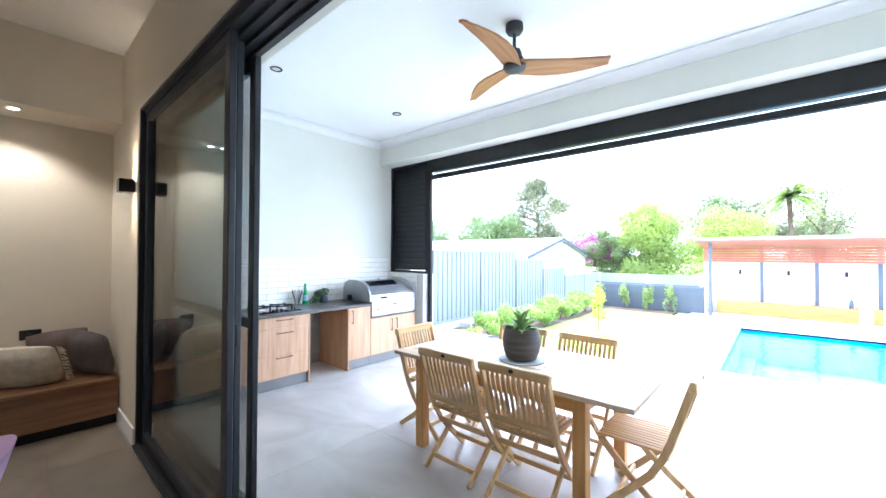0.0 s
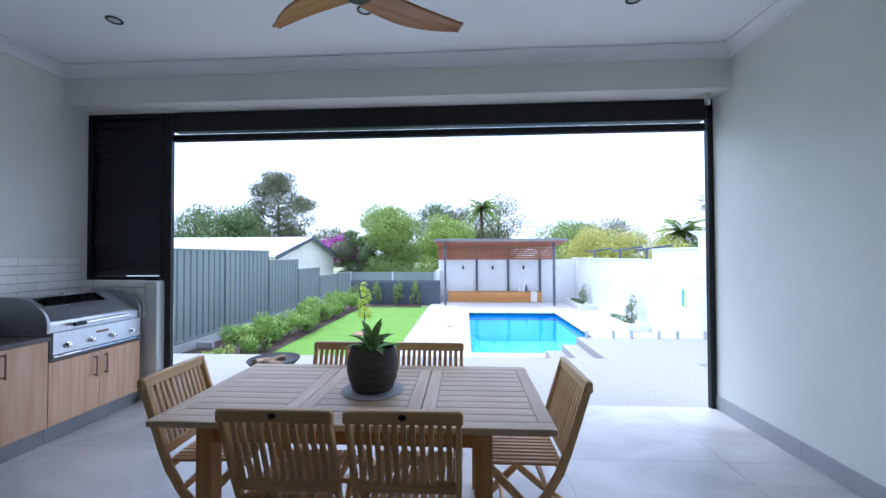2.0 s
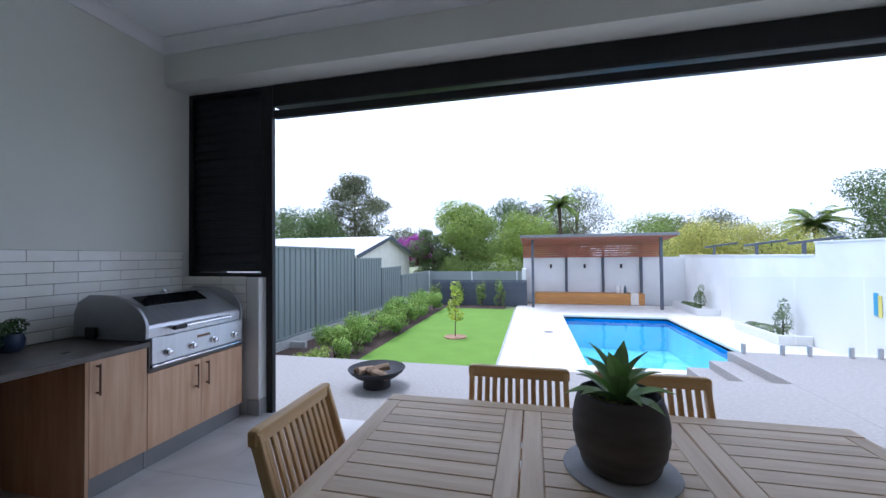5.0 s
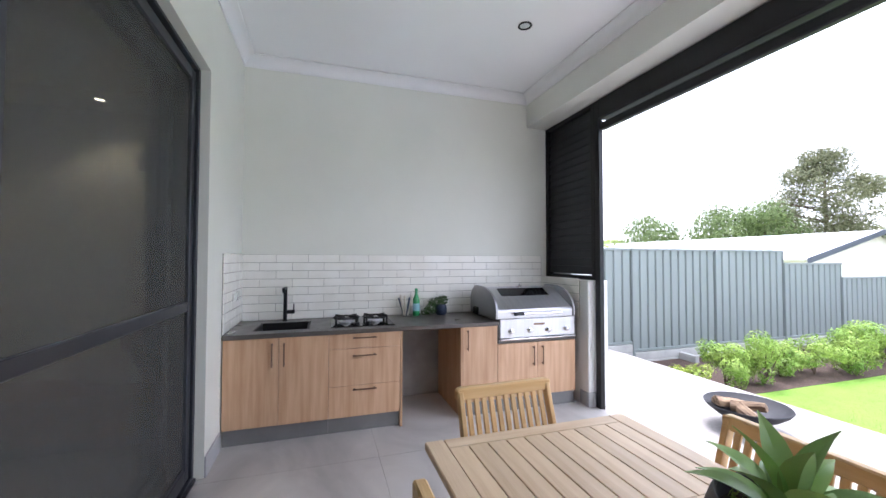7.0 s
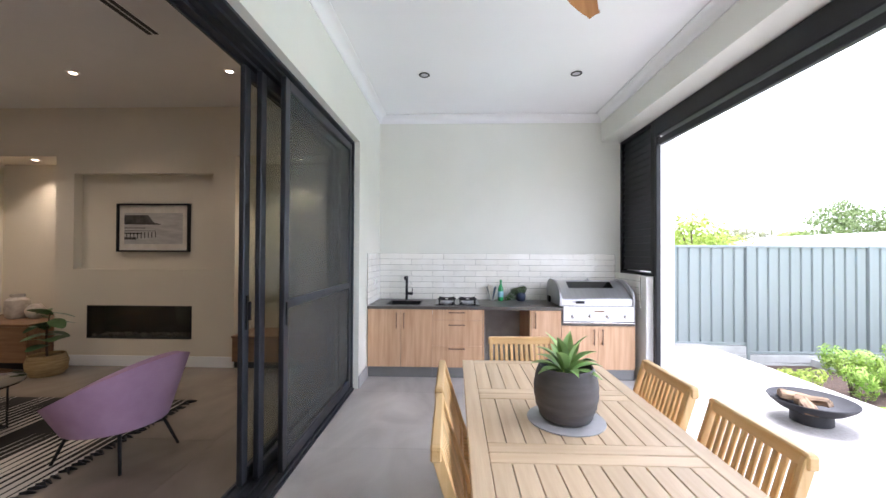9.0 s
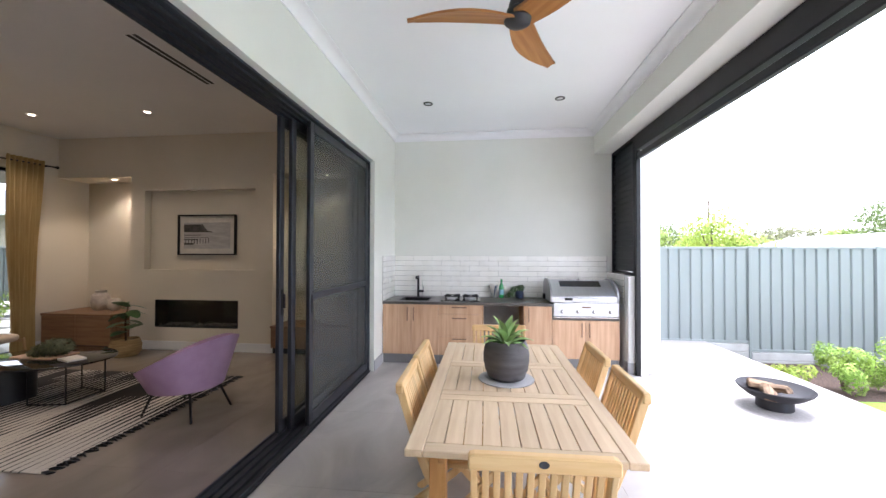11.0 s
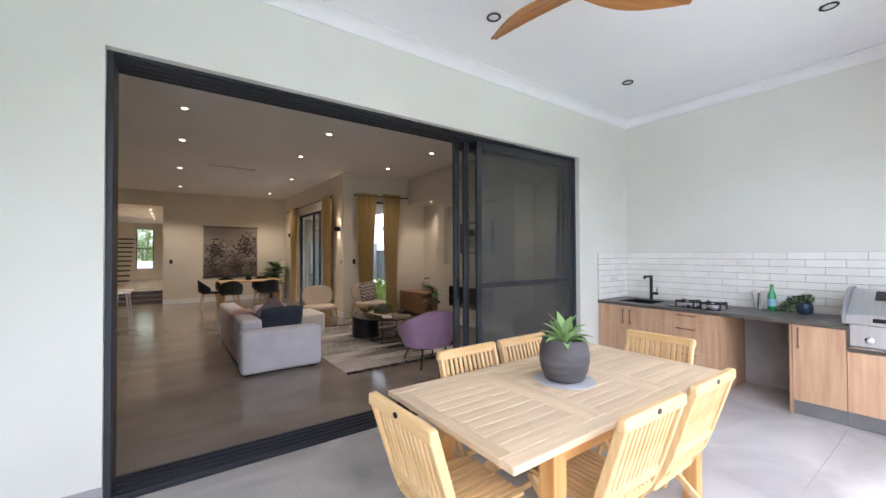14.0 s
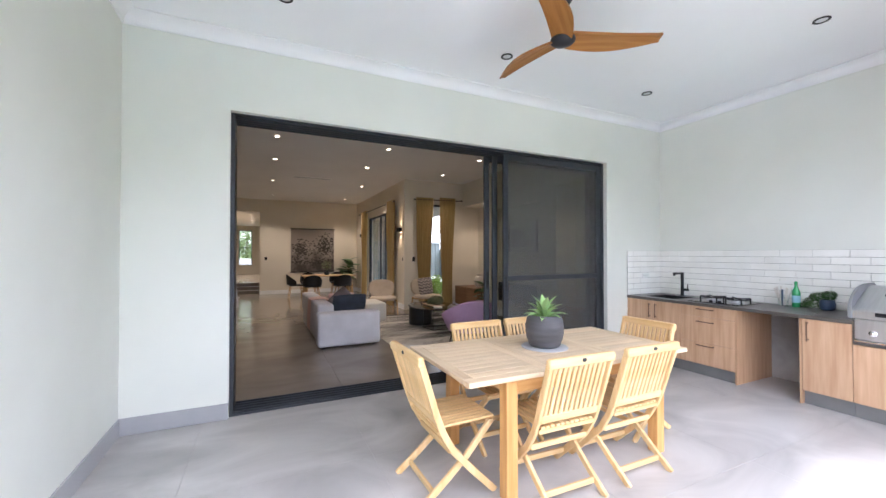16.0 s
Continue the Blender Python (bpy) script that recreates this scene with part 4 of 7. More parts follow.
pave(LX + 0.02, PATIO_Y, PX0 - 0.3, 17.3)
pave(PX0 - 0.3, PY1 + 0.3, PX1 + 0.3, 17.3)
pave(PX1 + 0.3, 8.62, 3.9, 17.3)
pave(PX0 - 0.3, PATIO_Y + 0.02, STEP_X - 0.97, PY0 - 0.3)

# pool
pool = thing("swimming_pool", ((PX0 + PX1) / 2, (PY0 + PY1) / 2, YARD), "rectangular blue fibreglass swimming pool full of water", "pool")
hx, hy = (PX1 - PX0) / 2, (PY1 - PY0) / 2
part("shell", blocks((-hx, -hy, -1.1, hx, hy, -1.02), (-hx - 0.05, -hy, -1.5, -hx, hy, -0.3), (hx, -hy, -1.5, hx + 0.05, hy, -0.3), (-hx, -hy - 0.05, -1.5, hx, -hy, -0.3), (-hx, hy, -1.5, hx, hy + 0.05, -0.3)), M["pool_shell"], pool)
part("waterline_band", blocks((-hx - 0.04, -hy, -0.3, -hx, hy, -0.062), (hx, -hy, -0.3, hx + 0.04, hy, -0.062), (-hx, -hy - 0.04, -0.3, hx, -hy, -0.062), (-hx, hy, -0.3, hx, hy + 0.04, -0.062)), M["pool_band"], pool, "dark blue waterline band")
part("bench_step", blocks((-hx + 0.001, -hy + 0.001, -1.42, hx - 0.001, -hy + 0.5, -0.55), (-hx + 0.001, -hy + 0.5, -1.42, -hx + 0.35, hy - 0.001, -0.9), bevel=0.03), M["pool_shell"], pool)
bm = bmesh.new()
nx, ny = 40, 70
grid = [[bm.verts.new((-hx + 2 * hx * i / nx, -hy + 2 * hy * j / ny, -0.13 + 0.006 * noise.noise(Vector((i * 0.31, j * 0.33, 0.5))) + 0.003 * noise.noise(Vector((i * 0.9, j * 0.9, 2))))) for j in range(ny + 1)] for i in range(nx + 1)]
for i in range(nx):
    for j in range(ny):
        bm.faces.new((grid[i][j], grid[i + 1][j], grid[i + 1][j + 1], grid[i][j + 1]))
part("water", bm, M["water"], pool, "clear rippled water", smooth=True)
single("skimmer_lid", blocks((-0.1, -0.1, 0, 0.1, 0.1, 0.008), bevel=0.003), M["kick"], "square skimmer lid in the pool paving", "lid", at=pose(-1.35, 11.6, YARD))

# lawn
sheet("lawn", YARD - 0.012, [(-4.97, PATIO_Y + 0.002, LX - 0.02, 15.6)], M["grass_base"], "short bright green lawn", 0.04)
rng = random.Random(21)
vs, fs = [], []
for _ in range(26000):
    y = 7.9 + 7.65 * rng.random() ** 1.3
    x = rng.uniform(-4.96, LX - 0.03)
    if (x + 3.55) ** 2 + (y - 10.6) ** 2 < 0.08:
        continue
    a, hgt = rng.uniform(0, math.tau), rng.uniform(0.004, 0.009)
    dx, dy = 0.006 * math.cos(a), 0.006 * math.sin(a)
    lx, ly = rng.uniform(-0.02, 0.02), rng.uniform(-0.02, 0.02)
    i = len(vs)
    z = YARD - 0.014
    vs += [(x - dx, y - dy, z), (x + dx, y + dy, z), (x + lx, y + ly, z + hgt)]
    fs += [(i, i + 1, i + 2)]
turf = leaf_mesh("grass", vs, fs, M["grass"])
turf.normals_split_custom_set_from_vertices([(0, 0, 1)] * len(vs))
tagged(new("grass", turf), "short bright green grass blades", "grass", kind="stuff")
structure("edging", blocks((LX - 0.02, PATIO_Y + 0.002, YARD - 0.04, LX + 0.02, 15.62, YARD + 0.006)), M["plinth"], "thin concrete lawn edging")
sheet("garden_bed", YARD - 0.01, [(-6.86, PATIO_Y + 0.002, -4.975, 15.6), (-6.86, 15.62, LX - 0.4, 16.55)], M["soil"], "dark mulched garden bed")
bm = bmesh.new()
lathe(bm, [(0.27, 0.0), (0.27, 0.022), (0.235, 0.024), (0.225, 0.012), (0.004, 0.014)], 28)
M["tan_bark"] = material("tan_bark_chip", srgb(186, 150, 122), 0.95, second=srgb(142, 110, 88), scale=24, bump=0.5, bump_scale=70)
single("mulch_ring", bm, M["tan_bark"], "round tan bark disc at the young tree", "mulch", smooth=True, at=pose(-3.55, 10.6, YARD - 0.012))

# fire bowl
M["bowl"] = material("blackened_steel", srgb(36, 36, 40), 0.6, 0.3, second=srgb(46, 46, 50), scale=6, bump=0.06, bump_scale=80)
M["log"] = material("split_wood", srgb(172, 146, 118), 0.9, second=srgb(96, 74, 60), scale=5, stretch=(1, 8, 8), vary=0.3, bump=0.5, bump_scale=14)
bowl = thing("fire_bowl", (-3.57, 5.93, PZ), "low round black steel fire bowl holding split logs", "fire bowl")
bm = bmesh.new()
lathe(bm, [(0.16, 0.0), (0.165, 0.005), (0.165, 0.1), (0.16, 0.105)], 40)
part("base", bm, M["bowl"], bowl, smooth=True)
bm = bmesh.new()
prof = [(0.02, 0.1), (0.16, 0.104), (0.25, 0.135), (0.32, 0.19), (0.345, 0.225), (0.34, 0.231), (0.31, 0.205), (0.24, 0.155), (0.15, 0.125), (0.02, 0.12)]
lathe(bm, prof, 56)
part("bowl", bm, M["bowl"], bowl, smooth=True)
for k, (x, y, z, a, b) in enumerate(((0.02, 0.0, 0.225, 24, -12), (0.08, -0.1, 0.195, -30, 4), (-0.15, -0.02, 0.205, 70, 8))):
    bm = bmesh.new()
    prism(bm, [(-0.05, -0.035), (0.05, -0.04), (0.055, 0.01), (0.0, 0.05), (-0.05, 0.02)], "x", -0.14, 0.14, 0.006)
    bmesh.ops.subdivide_edges(bm, edges=bm.edges[:], cuts=3, use_grid_fill=True)
    for v in bm.verts:
        v.co += Vector((noise.noise(v.co * 9 + Vector((k, 0, 0))), noise.noise(v.co * 9 + Vector((0, k, 0))), noise.noise(v.co * 9))) * 0.012
    single("firewood", bm, M["log"], "split log lying in the fire bowl", "firewood", "logs in the fire bowl", at=pose(-3.57 + x, 5.93 + y, PZ + z - 0.012, 0, b, a))

# boundary fence
fence = structure("fence", blocks((-6.97, -14, -0.7, -6.93, -13.9, -0.5)), M["fence"], "grey-green corrugated steel boundary fence stepping down the yard")
FX = -6.92


def ribbed(length, height):
    """Corrugated sheet: flat pans with trapezoid ribs, standing along y."""
    bm = bmesh.new()
    pts = []
    pitch = length / max(1, round(length / 0.2))
    y = 0.0
    while y < length - 1e-4:
        for u, x in ((0.0, 0.03), (0.72, 0.03), (0.78, 0.0), (0.93, 0.0)):
            pts.append((x, y + u * pitch))
        y += pitch
    pts.append((0.03, length))
    lo = [bm.verts.new((x, yy, 0)) for x, yy in pts]
    hi = [bm.verts.new((x, yy, height)) for x, yy in pts]
    for k in range(len(pts) - 1):
        bm.faces.new((lo[k], lo[k + 1], hi[k + 1], hi[k]))
    me = mesh_of("sheet", bm, M["fence"])
    return me


YP = [-12.0 + 2.19 * k for k in range(9)] + [7.79, 9.97, 12.08, 14.13, 16.15, 18.3, 20.4]
YP = sorted(y for y in YP if y < 6.9 or y > 7.5)
for y0, y1 in zip(YP, YP[1:]):
    top = 1.69 if y1 < 12.5 else 1.40 if y1 < 14.5 else 1.05 if y1 < 16.5 else 0.70
    bot = -0.3 if y1 > 8 else -0.14
    p = new("panel", ribbed(y1 - y0 - 0.02, top - bot - 0.03))
    p.parent, p.location = fence, (FX, y0 + 0.01, bot)
    part("top_rail", blocks((FX - 0.02, y0, top - 0.045, FX + 0.045, y1, top), bevel=0.004), M["fence"], fence)
    part("bottom_rail", blocks((FX - 0.02, y0, bot - 0.01, FX + 0.045, y1, bot + 0.04), bevel=0.004), M["fence"], fence)
    part("post", blocks((FX - 0.03, y0 - 0.025, bot - 0.2, FX + 0.065, y0 + 0.025, top + 0.005), bevel=0.004), M["fence"], fence)
    for q in range(3):
        part("sleeper", blocks((FX - 0.03, y0 + 0.03, bot - 0.02 - 0.15 * (q + 1), FX + 0.06, y1 - 0.03, bot - 0.024 - 0.15 * q), bevel=0.008), M["plinth"], fence, "concrete sleeper under the fence")
part("plinth", blocks((-6.86, PATIO_Y + 0.01, -0.6, -6.1, PATIO_Y + 0.1, -0.2), (-6.86, 8.9, -0.6, -6.5, 9.0, -0.38), bevel=0.006), M["plinth"], fence, "concrete garden sleepers")

# rear fences
rear = structure("fence_rear", blocks((-6.9, 20.4, -0.6, 2.0, 20.44, 0.66), bevel=0.004), M["fence"], "grey steel fence at the rear boundary")
for k in range(5):
    part("post", blocks((-6.9 + 2.2 * k, 20.36, -0.6, -6.85 + 2.2 * k, 20.40, 0.7)), M["roof_metal"], rear)
screen = structure("fence_slatted", blocks((-5.75, 16.66, -0.55, -1.95, 16.68, 0.42)), M["slat"], "charcoal horizontal slat screen behind the lawn")
slat = mesh_of("slat", blocks((-1.9, -0.012, -0.026, 1.9, 0.0, 0.026), bevel=0.003), M["slat"])
for k in range(15):
    o = new("slat", slat)
    o.parent, o.location = screen, (-3.85, 16.658, -0.47 + 0.066 * k)

# right boundary wall
wr = structure("wall_boundary", blocks((3.9, 4.6, -0.6, 4.1, 8.95, 1.97), (3.9, 8.95, -0.6, 4.1, 10.9, 1.64), (3.9, 10.9, -0.6, 4.1, 18.3, 1.37)), M["white_wall"], "white rendered boundary wall stepping down past the pool")
part("coping", blocks((3.88, 4.6, 1.97, 4.12, 8.97, 2.0), (3.88, 8.97, 1.64, 4.12, 10.92, 1.67), (3.88, 10.92, 1.37, 4.12, 18.3, 1.4), bevel=0.004), M["white_wall"], wr)
for y in (11.4, 13.2, 15.6):
    b = thing("wall_bracket", (4.0, y, 1.4), "dark angled metal bracket on the boundary wall", "bracket", "brackets on the boundary wall")
    bm = bmesh.new()
    bar(bm, (0, 0, 0), (0, 0, 0.26), 0.06, 0.06, 0.004)
    part("post", bm, M["slat"], b)
    bm = bmesh.new()
    bar(bm, (-0.15, 0.25, 0.24), (0.5, -0.35, 0.36), 0.16, 0.05, 0.006)
    part("arm", bm, M["slat"], b)
trellis = thing("trellis", (3.89, 8.5, 0.0), "tall dark wall trellis with pale rungs", "trellis")
part("backing", blocks((-0.03, -0.13, 0.02, -0.002, 0.13, 1.78), (-0.03, -0.1, 1.78, -0.002, 0.1, 1.86), bevel=0.003), M["slat"], trellis)
for k in range(9):
    part("rung", blocks((-0.05, -0.13, 0.25 + 0.17 * k, -0.031, 0.13, 0.262 + 0.17 * k)), M["white_ring"], trellis)
bm = bmesh.new()
tube(bm, [(-0.06, 0.05, 1.3), (-0.06, 0.05, 0.35), (-0.08, -0.12, 0.28)], 0.012, 8)
part("hose", bm, M["white_ring"], trellis, smooth=True)
M["sign_blue"], M["sign_yellow"] = material("sign_blue", srgb(70, 160, 200), 0.5), material("sign_yellow", srgb(224, 210, 96), 0.5)
sign = thing("wall_sign", (3.895, 9.55, 0.55), "narrow blue and yellow safety sign on the wall", "sign")
part("blue_strip", blocks((-0.008, -0.09, -0.18, 0, 0.0, 0.2)), M["sign_blue"], sign)
part("yellow_strip", blocks((-0.008, -0.16, -0.2, 0, -0.092, 0.16)), M["sign_yellow"], sign)


# ---- pergola ----
pg = thing("pergola", (0.45, 16.9, YARD), "poolside pergola with skillion roof and dark steel posts", "pergola")


def atp(*bs, bevel=0.004):
    return blocks(*[(a - 0.45, b - 16.9, c - YARD, d - 0.45, e - 16.9, f - YARD) for a, b, c, d, e, f in bs], bevel=bevel)


for x, y, z in ((-1.72, 16.2, 2.02), (2.62, 16.2, 2.02), (-0.40, 17.72, 1.86), (0.98, 17.72, 1.86), (2.36, 17.72, 1.86)):
    part("post", atp((x - 0.045, y - 0.045, YARD, x + 0.045, y + 0.045, z)), M["slat"], pg)
bm = bmesh.new()
prism(bm, [(15.75 - 16.9, 2.07 - YARD), (15.75 - 16.9, 2.16 - YARD), (18.1 - 16.9, 2.0 - YARD), (18.1 - 16.9, 1.88 - YARD)], "x", -2.15 - 0.45, 3.05 - 0.45)
part("roof", bm, M["roof_metal"], pg, "pale metal skillion roof")
part("fascia", atp((-2.16, 15.73, 2.07, 3.06, 15.752, 2.165)), M["kick"], pg)
bm = bmesh.new()
prism(bm, [(15.76 - 16.9, 2.05 - YARD), (15.76 - 16.9, 2.068 - YARD), (18.08 - 16.9, 1.878 - YARD), (18.08 - 16.9, 1.86 - YARD)], "x", -2.13 - 0.45, 3.03 - 0.45)
part("soffit", bm, M["merbau"], pg, "red-brown timber soffit")
batten = mesh_of("batten", blocks((-2.55, -0.015, -0.038, 2.55, 0.015, 0.038), bevel=0.003), M["merbau"])
for k in range(6):
    o = new("batten", batten)
    o.parent, o.location = pg, (0.0, 17.66 - 16.9, 1.37 + 0.088 * k - YARD)
structure("wall_pergola", blocks((-2.1, 17.78, -0.6, 3.9, 17.98, 1.33)), M["white_wall"], "white rendered wall behind the pergola")
structure("wall_pergola_side", blocks((-2.14, 16.75, -0.6, -1.98, 17.77, 0.9)), M["white_wall"], "short white side wall of the pergola")
for x in (-1.0, 0.3, 1.65):
    w = thing("wall_lamp", (x, 17.78, 0.98), "small dark wall lamp under the pergola", "wall lamp", "pergola wall lamps")
    part("body", blocks((-0.035, -0.07, -0.08, 0.035, 0, 0.08), bevel=0.004), M["black"], w)
seat = thing("bench_seat", (0.25, 17.5, YARD), "long slatted timber bench under the pergola", "bench")
for k in range(4):
    part("front_board", blocks((-1.9, -0.26, 0.02 + 0.1 * k, 2.1, -0.235, 0.11 + 0.1 * k), bevel=0.004), M["bench_wood"], seat)
for k in range(4):
    part("seat_board", blocks((-1.9, -0.26 + 0.125 * k, 0.42, 2.1, -0.145 + 0.125 * k, 0.445), bevel=0.004), M["bench_wood"], seat)
part("bench_base", blocks((-1.88, -0.232, 0.0, 2.08, 0.24, 0.418)), M["bay"], seat)
for k, (x, c) in enumerate(((1.35, "white_ring"), (1.5, "white_ring"), (1.62, "slate_blue"))):
    bm = bmesh.new()
    lathe(bm, [(0.05, 0.0), (0.055, 0.02), (0.05, 0.2), (0.02, 0.27), (0.02, 0.3)], 14)
    single("pump_bottle", bm, M[c], "tall plain bottle standing on the timber bench", "bottle", "bottles on the bench", smooth=True, at=pose(x + 0.1, 17.45, YARD + 0.447))
towel = single("towel", blocks((-0.14, -0.3, 0.0, 0.14, 0.2, 0.02), (-0.14, -0.32, -0.42, 0.14, -0.3, 0.02), bevel=0.008), M["fabric_white"], "white towel hanging over the bench front", "towel", at=pose(2.0, 17.53, YARD + 0.447))

# planters
for y0, y1, seed in ((11.0, 12.8, 31), (15.0, 17.3, 32)):
    pl = thing("planter", (3.6, (y0 + y1) / 2, YARD), "low white rendered planter against the boundary wall", "planter", "planters along the wall")
    h = (y1 - y0) / 2
    part("trough", blocks((-0.32, -h, 0, -0.24, h, 0.2), (-0.24, -h, 0, 0.29, -h + 0.08, 0.2), (-0.24, h - 0.08, 0, 0.29, h, 0.2), (-0.24, -h + 0.08, 0, 0.29, h - 0.08, 0.138), bevel=0.004), M["white_wall"], pl)
    sh = thing("planter_shrub", (3.6, (y0 + y1) / 2, YARD + 0.14), "small dark green shrub in the white planter", "shrub", "planter shrubs")
    foliage("leaves", [(0, -0.45, 0.3, 0.18, 0.2, 0.26), (-0.05, 0.1, 0.06, 0.2, 0.75, 0.07), (0.05, -0.4, 0.62, 0.1, 0.12, 0.2), (-0.08, -0.55, 0.45, 0.1, 0.1, 0.12)], 1100, 0.034, M["leaf_dark"], sh, seed)
    bm = bmesh.new()
    tube(bm, [(0, -0.45, 0), (0.02, -0.43, 0.5)], [0.02, 0.01], 7)
    part("stem", bm, M["bark"], sh)

# glass pool fence
gf = thing("glass_fence", (2.6, 8.5, PZ), "frameless clear glass pool fence on steel spigots", "fence")
for k in range(3):
    x = -1.28 + 0.87 * k
    p = part("panel", blocks((x, -0.006, 0.06, x + 0.84, 0.006, 1.2), bevel=0.003), M["pane_fence"], gf)
    p.visible_shadow = False
    for u in (0.16, 0.68):
        part("spigot", blocks((x + u - 0.025, -0.025, 0, x + u + 0.025, 0.025, 0.16), bevel=0.006), M["steel"], gf)


# ---- planting ----
def shrub(name, x, y, z, w, h, mat, n, leaf, seed, label, category="shrub", group=""):
    s = thing(name, (x, y, z), label, category, group)
    r = random.Random(seed)
    cl = [(r.uniform(-0.45, 0.45) * w, r.uniform(-0.45, 0.45) * w, h * r.uniform(0.2, 0.8), w * r.uniform(0.22, 0.38), w * r.uniform(0.22, 0.38), h * r.uniform(0.16, 0.26)) for _ in range(10)]
    foliage("leaves", cl, n, leaf, mat, s, seed)
    bm = bmesh.new()
    for k in range(4):
        tube(bm, [(0, 0, 0), (r.uniform(-0.3, 0.3) * w, r.uniform(-0.3, 0.3) * w, h * 0.6)], [0.012, 0.006], 6)
    part("stems", bm, M["bark"], s)
    return s


for k in range(11):
    y = 8.1 + 0.7 * k
    shrub("hedge_shrub", -5.35 + 0.12 * math.sin(k * 2.1), y, YARD - 0.012, 0.56 + 0.06 * math.sin(k * 2.9), 0.78 + 0.1 * math.sin(k * 1.7), M["leaf_hedge"], 2000, 0.034, 100 + k, "rounded bright green shrub in the fence bed", group="fence bed shrubs")
for k, x in enumerate((-5.5, -4.5, -3.65, -2.95)):
    shrub("screen_shrub", x, 16.3, YARD - 0.012, 0.34, 1.0 + 0.12 * (k % 2), M["leaf"], 420, 0.05, 140 + k, "slender green shrub against the slat screen", group="rear bed shrubs")
shrub("low_shrub", -5.45, 7.4, YARD - 0.012, 0.5, 0.42, M["leaf_lime"], 600, 0.04, 160, "low lime green shrub beside the patio")
M["leaf_sapling"] = leaf_mat("sapling_leaf", srgb(206, 208, 84), srgb(164, 186, 72))
sap = thing("young_tree", (-3.55, 10.6, YARD + 0.015), "young lime-green tree in the lawn with a thin stem", "tree")
bm = bmesh.new()
tube(bm, [(0, 0, 0), (0.01, 0.01, 0.6), (0, 0.02, 1.25)], [0.014, 0.011, 0.005], 8)
part("trunk", bm, M["bark"], sap)
foliage("crown", [(0.02, 0.02, 0.5, 0.2, 0.2, 0.14), (-0.06, 0.04, 0.72, 0.16, 0.16, 0.16), (0.06, 0, 0.95, 0.15, 0.15, 0.18), (-0.02, 0.02, 1.18, 0.1, 0.1, 0.2)], 400, 0.05, M["leaf_sapling"], sap, 44)


def tree(name, x, y, base, height, width, mat, seed, n=2600, leaf=0.2, low=0.25, label="", clumps=16, trunk=0.14, airy=0.3):
    """Tapered trunk with limbs, and a ragged crown of clumps."""
    t = thing(name, (x, y, base), label, "tree")
    r = random.Random(seed)
    cl, tips = [], []
    for k in range(clumps):
        f = (k + 0.5) / clumps
        z = height * (low + (0.93 - low) * f)
        e = math.sin(math.pi * min(0.97, 0.18 + 0.75 * f)) ** 0.8
        a, q = r.uniform(0, math.tau), (width / 2) * e * r.uniform(0.25, 0.8)
        s = width * r.uniform(0.13, 0.24) * (0.75 + 0.5 * e)
        cl.append((q * math.cos(a), q * math.sin(a), z, s, s, s * r.uniform(0.55, 0.9)))
        tips.append((q * math.cos(a) * 0.8, q * math.sin(a) * 0.8, z))
    foliage("crown", cl, int(n * 3.4), leaf * 0.66, mat, t, seed, 0.6)
    bm = bmesh.new()
    tube(bm, [(0, 0, 0), (0.1, 0.05, height * 0.35), (0, 0, height * 0.8)], [trunk, trunk * 0.7, trunk * 0.2], 10)
    for p in tips[::2]:
        tube(bm, [(0.05, 0.02, p[2] * 0.6), p], [trunk * 0.35, trunk * 0.12], 6)
    part("trunk", bm, M["bark"], t)
    return t


def palm(x, y, height, seed, label):
    t = thing("palm_tree", (x, y, -0.56), label, "palm")
    bm = bmesh.new()
    tube(bm, [(0, 0, 0), (0.15, 0, height * 0.5), (0, 0, height)], [0.22, 0.17, 0.16], 10)
    part("trunk", bm, M["bark"], t)
    r = random.Random(seed)
    vs, fs = [], []
    for k in range(72):
        a, el, L = r.uniform(0, math.tau), r.uniform(-1.1, 1.4), r.uniform(1.4, 2.2)
        d = Vector((math.cos(a), math.sin(a), 0))
        side = Vector((-d.y, d.x, 0))
        for j in range(18):
            f = j / 17
            p = Vector((0, 0, height)) + d * L * f * math.cos(el * 0.8) + Vector((0, 0, L * (math.sin(el) * f - 0.5 * f * f)))
            for s in (-1, 1):
                i = len(vs)
                w = 0.42 * (1 - 0.5 * f)
                vs += [p, p + d * 0.13, p + side * s * w + d * 0.16 - Vector((0, 0, 0.14))]
                fs.append((i, i + 1, i + 2))
    o = new("fronds", leaf_mesh("fronds", vs, fs, M["leaf"]))
    o.parent = t
    return t


B0 = -0.56
con = thing("conifer", (-23.7, 46, B0), "tall dark conifer with open tiered limbs beyond the fence", "tree")
r = random.Random(91)
cl, limbs = [], []
for k in range(15):
    f = k / 14
    z = 12.2 * (0.3 + 0.66 * f)
    reach = 5.2 * math.sin(math.pi * (0.42 + 0.5 * f)) ** 0.9 * r.uniform(0.75, 1.1)
    for j in range(9):
        a = r.uniform(0, math.tau)
        q = reach * r.uniform(0.35, 0.95)
        sz = r.uniform(0.85, 1.5)
        p = (q * math.cos(a), q * math.sin(a), z + r.uniform(-0.3, 0.3))
        cl.append((*p, sz, sz, sz * 0.6))
        limbs.append(p)
foliage("crown", cl, 34000, 0.13, M["leaf_pine"], con, 92, 0.5)
bm = bmesh.new()
tube(bm, [(0, 0, 0), (0.1, 0, 6), (0, 0, 12)], [0.3, 0.2, 0.05], 10)
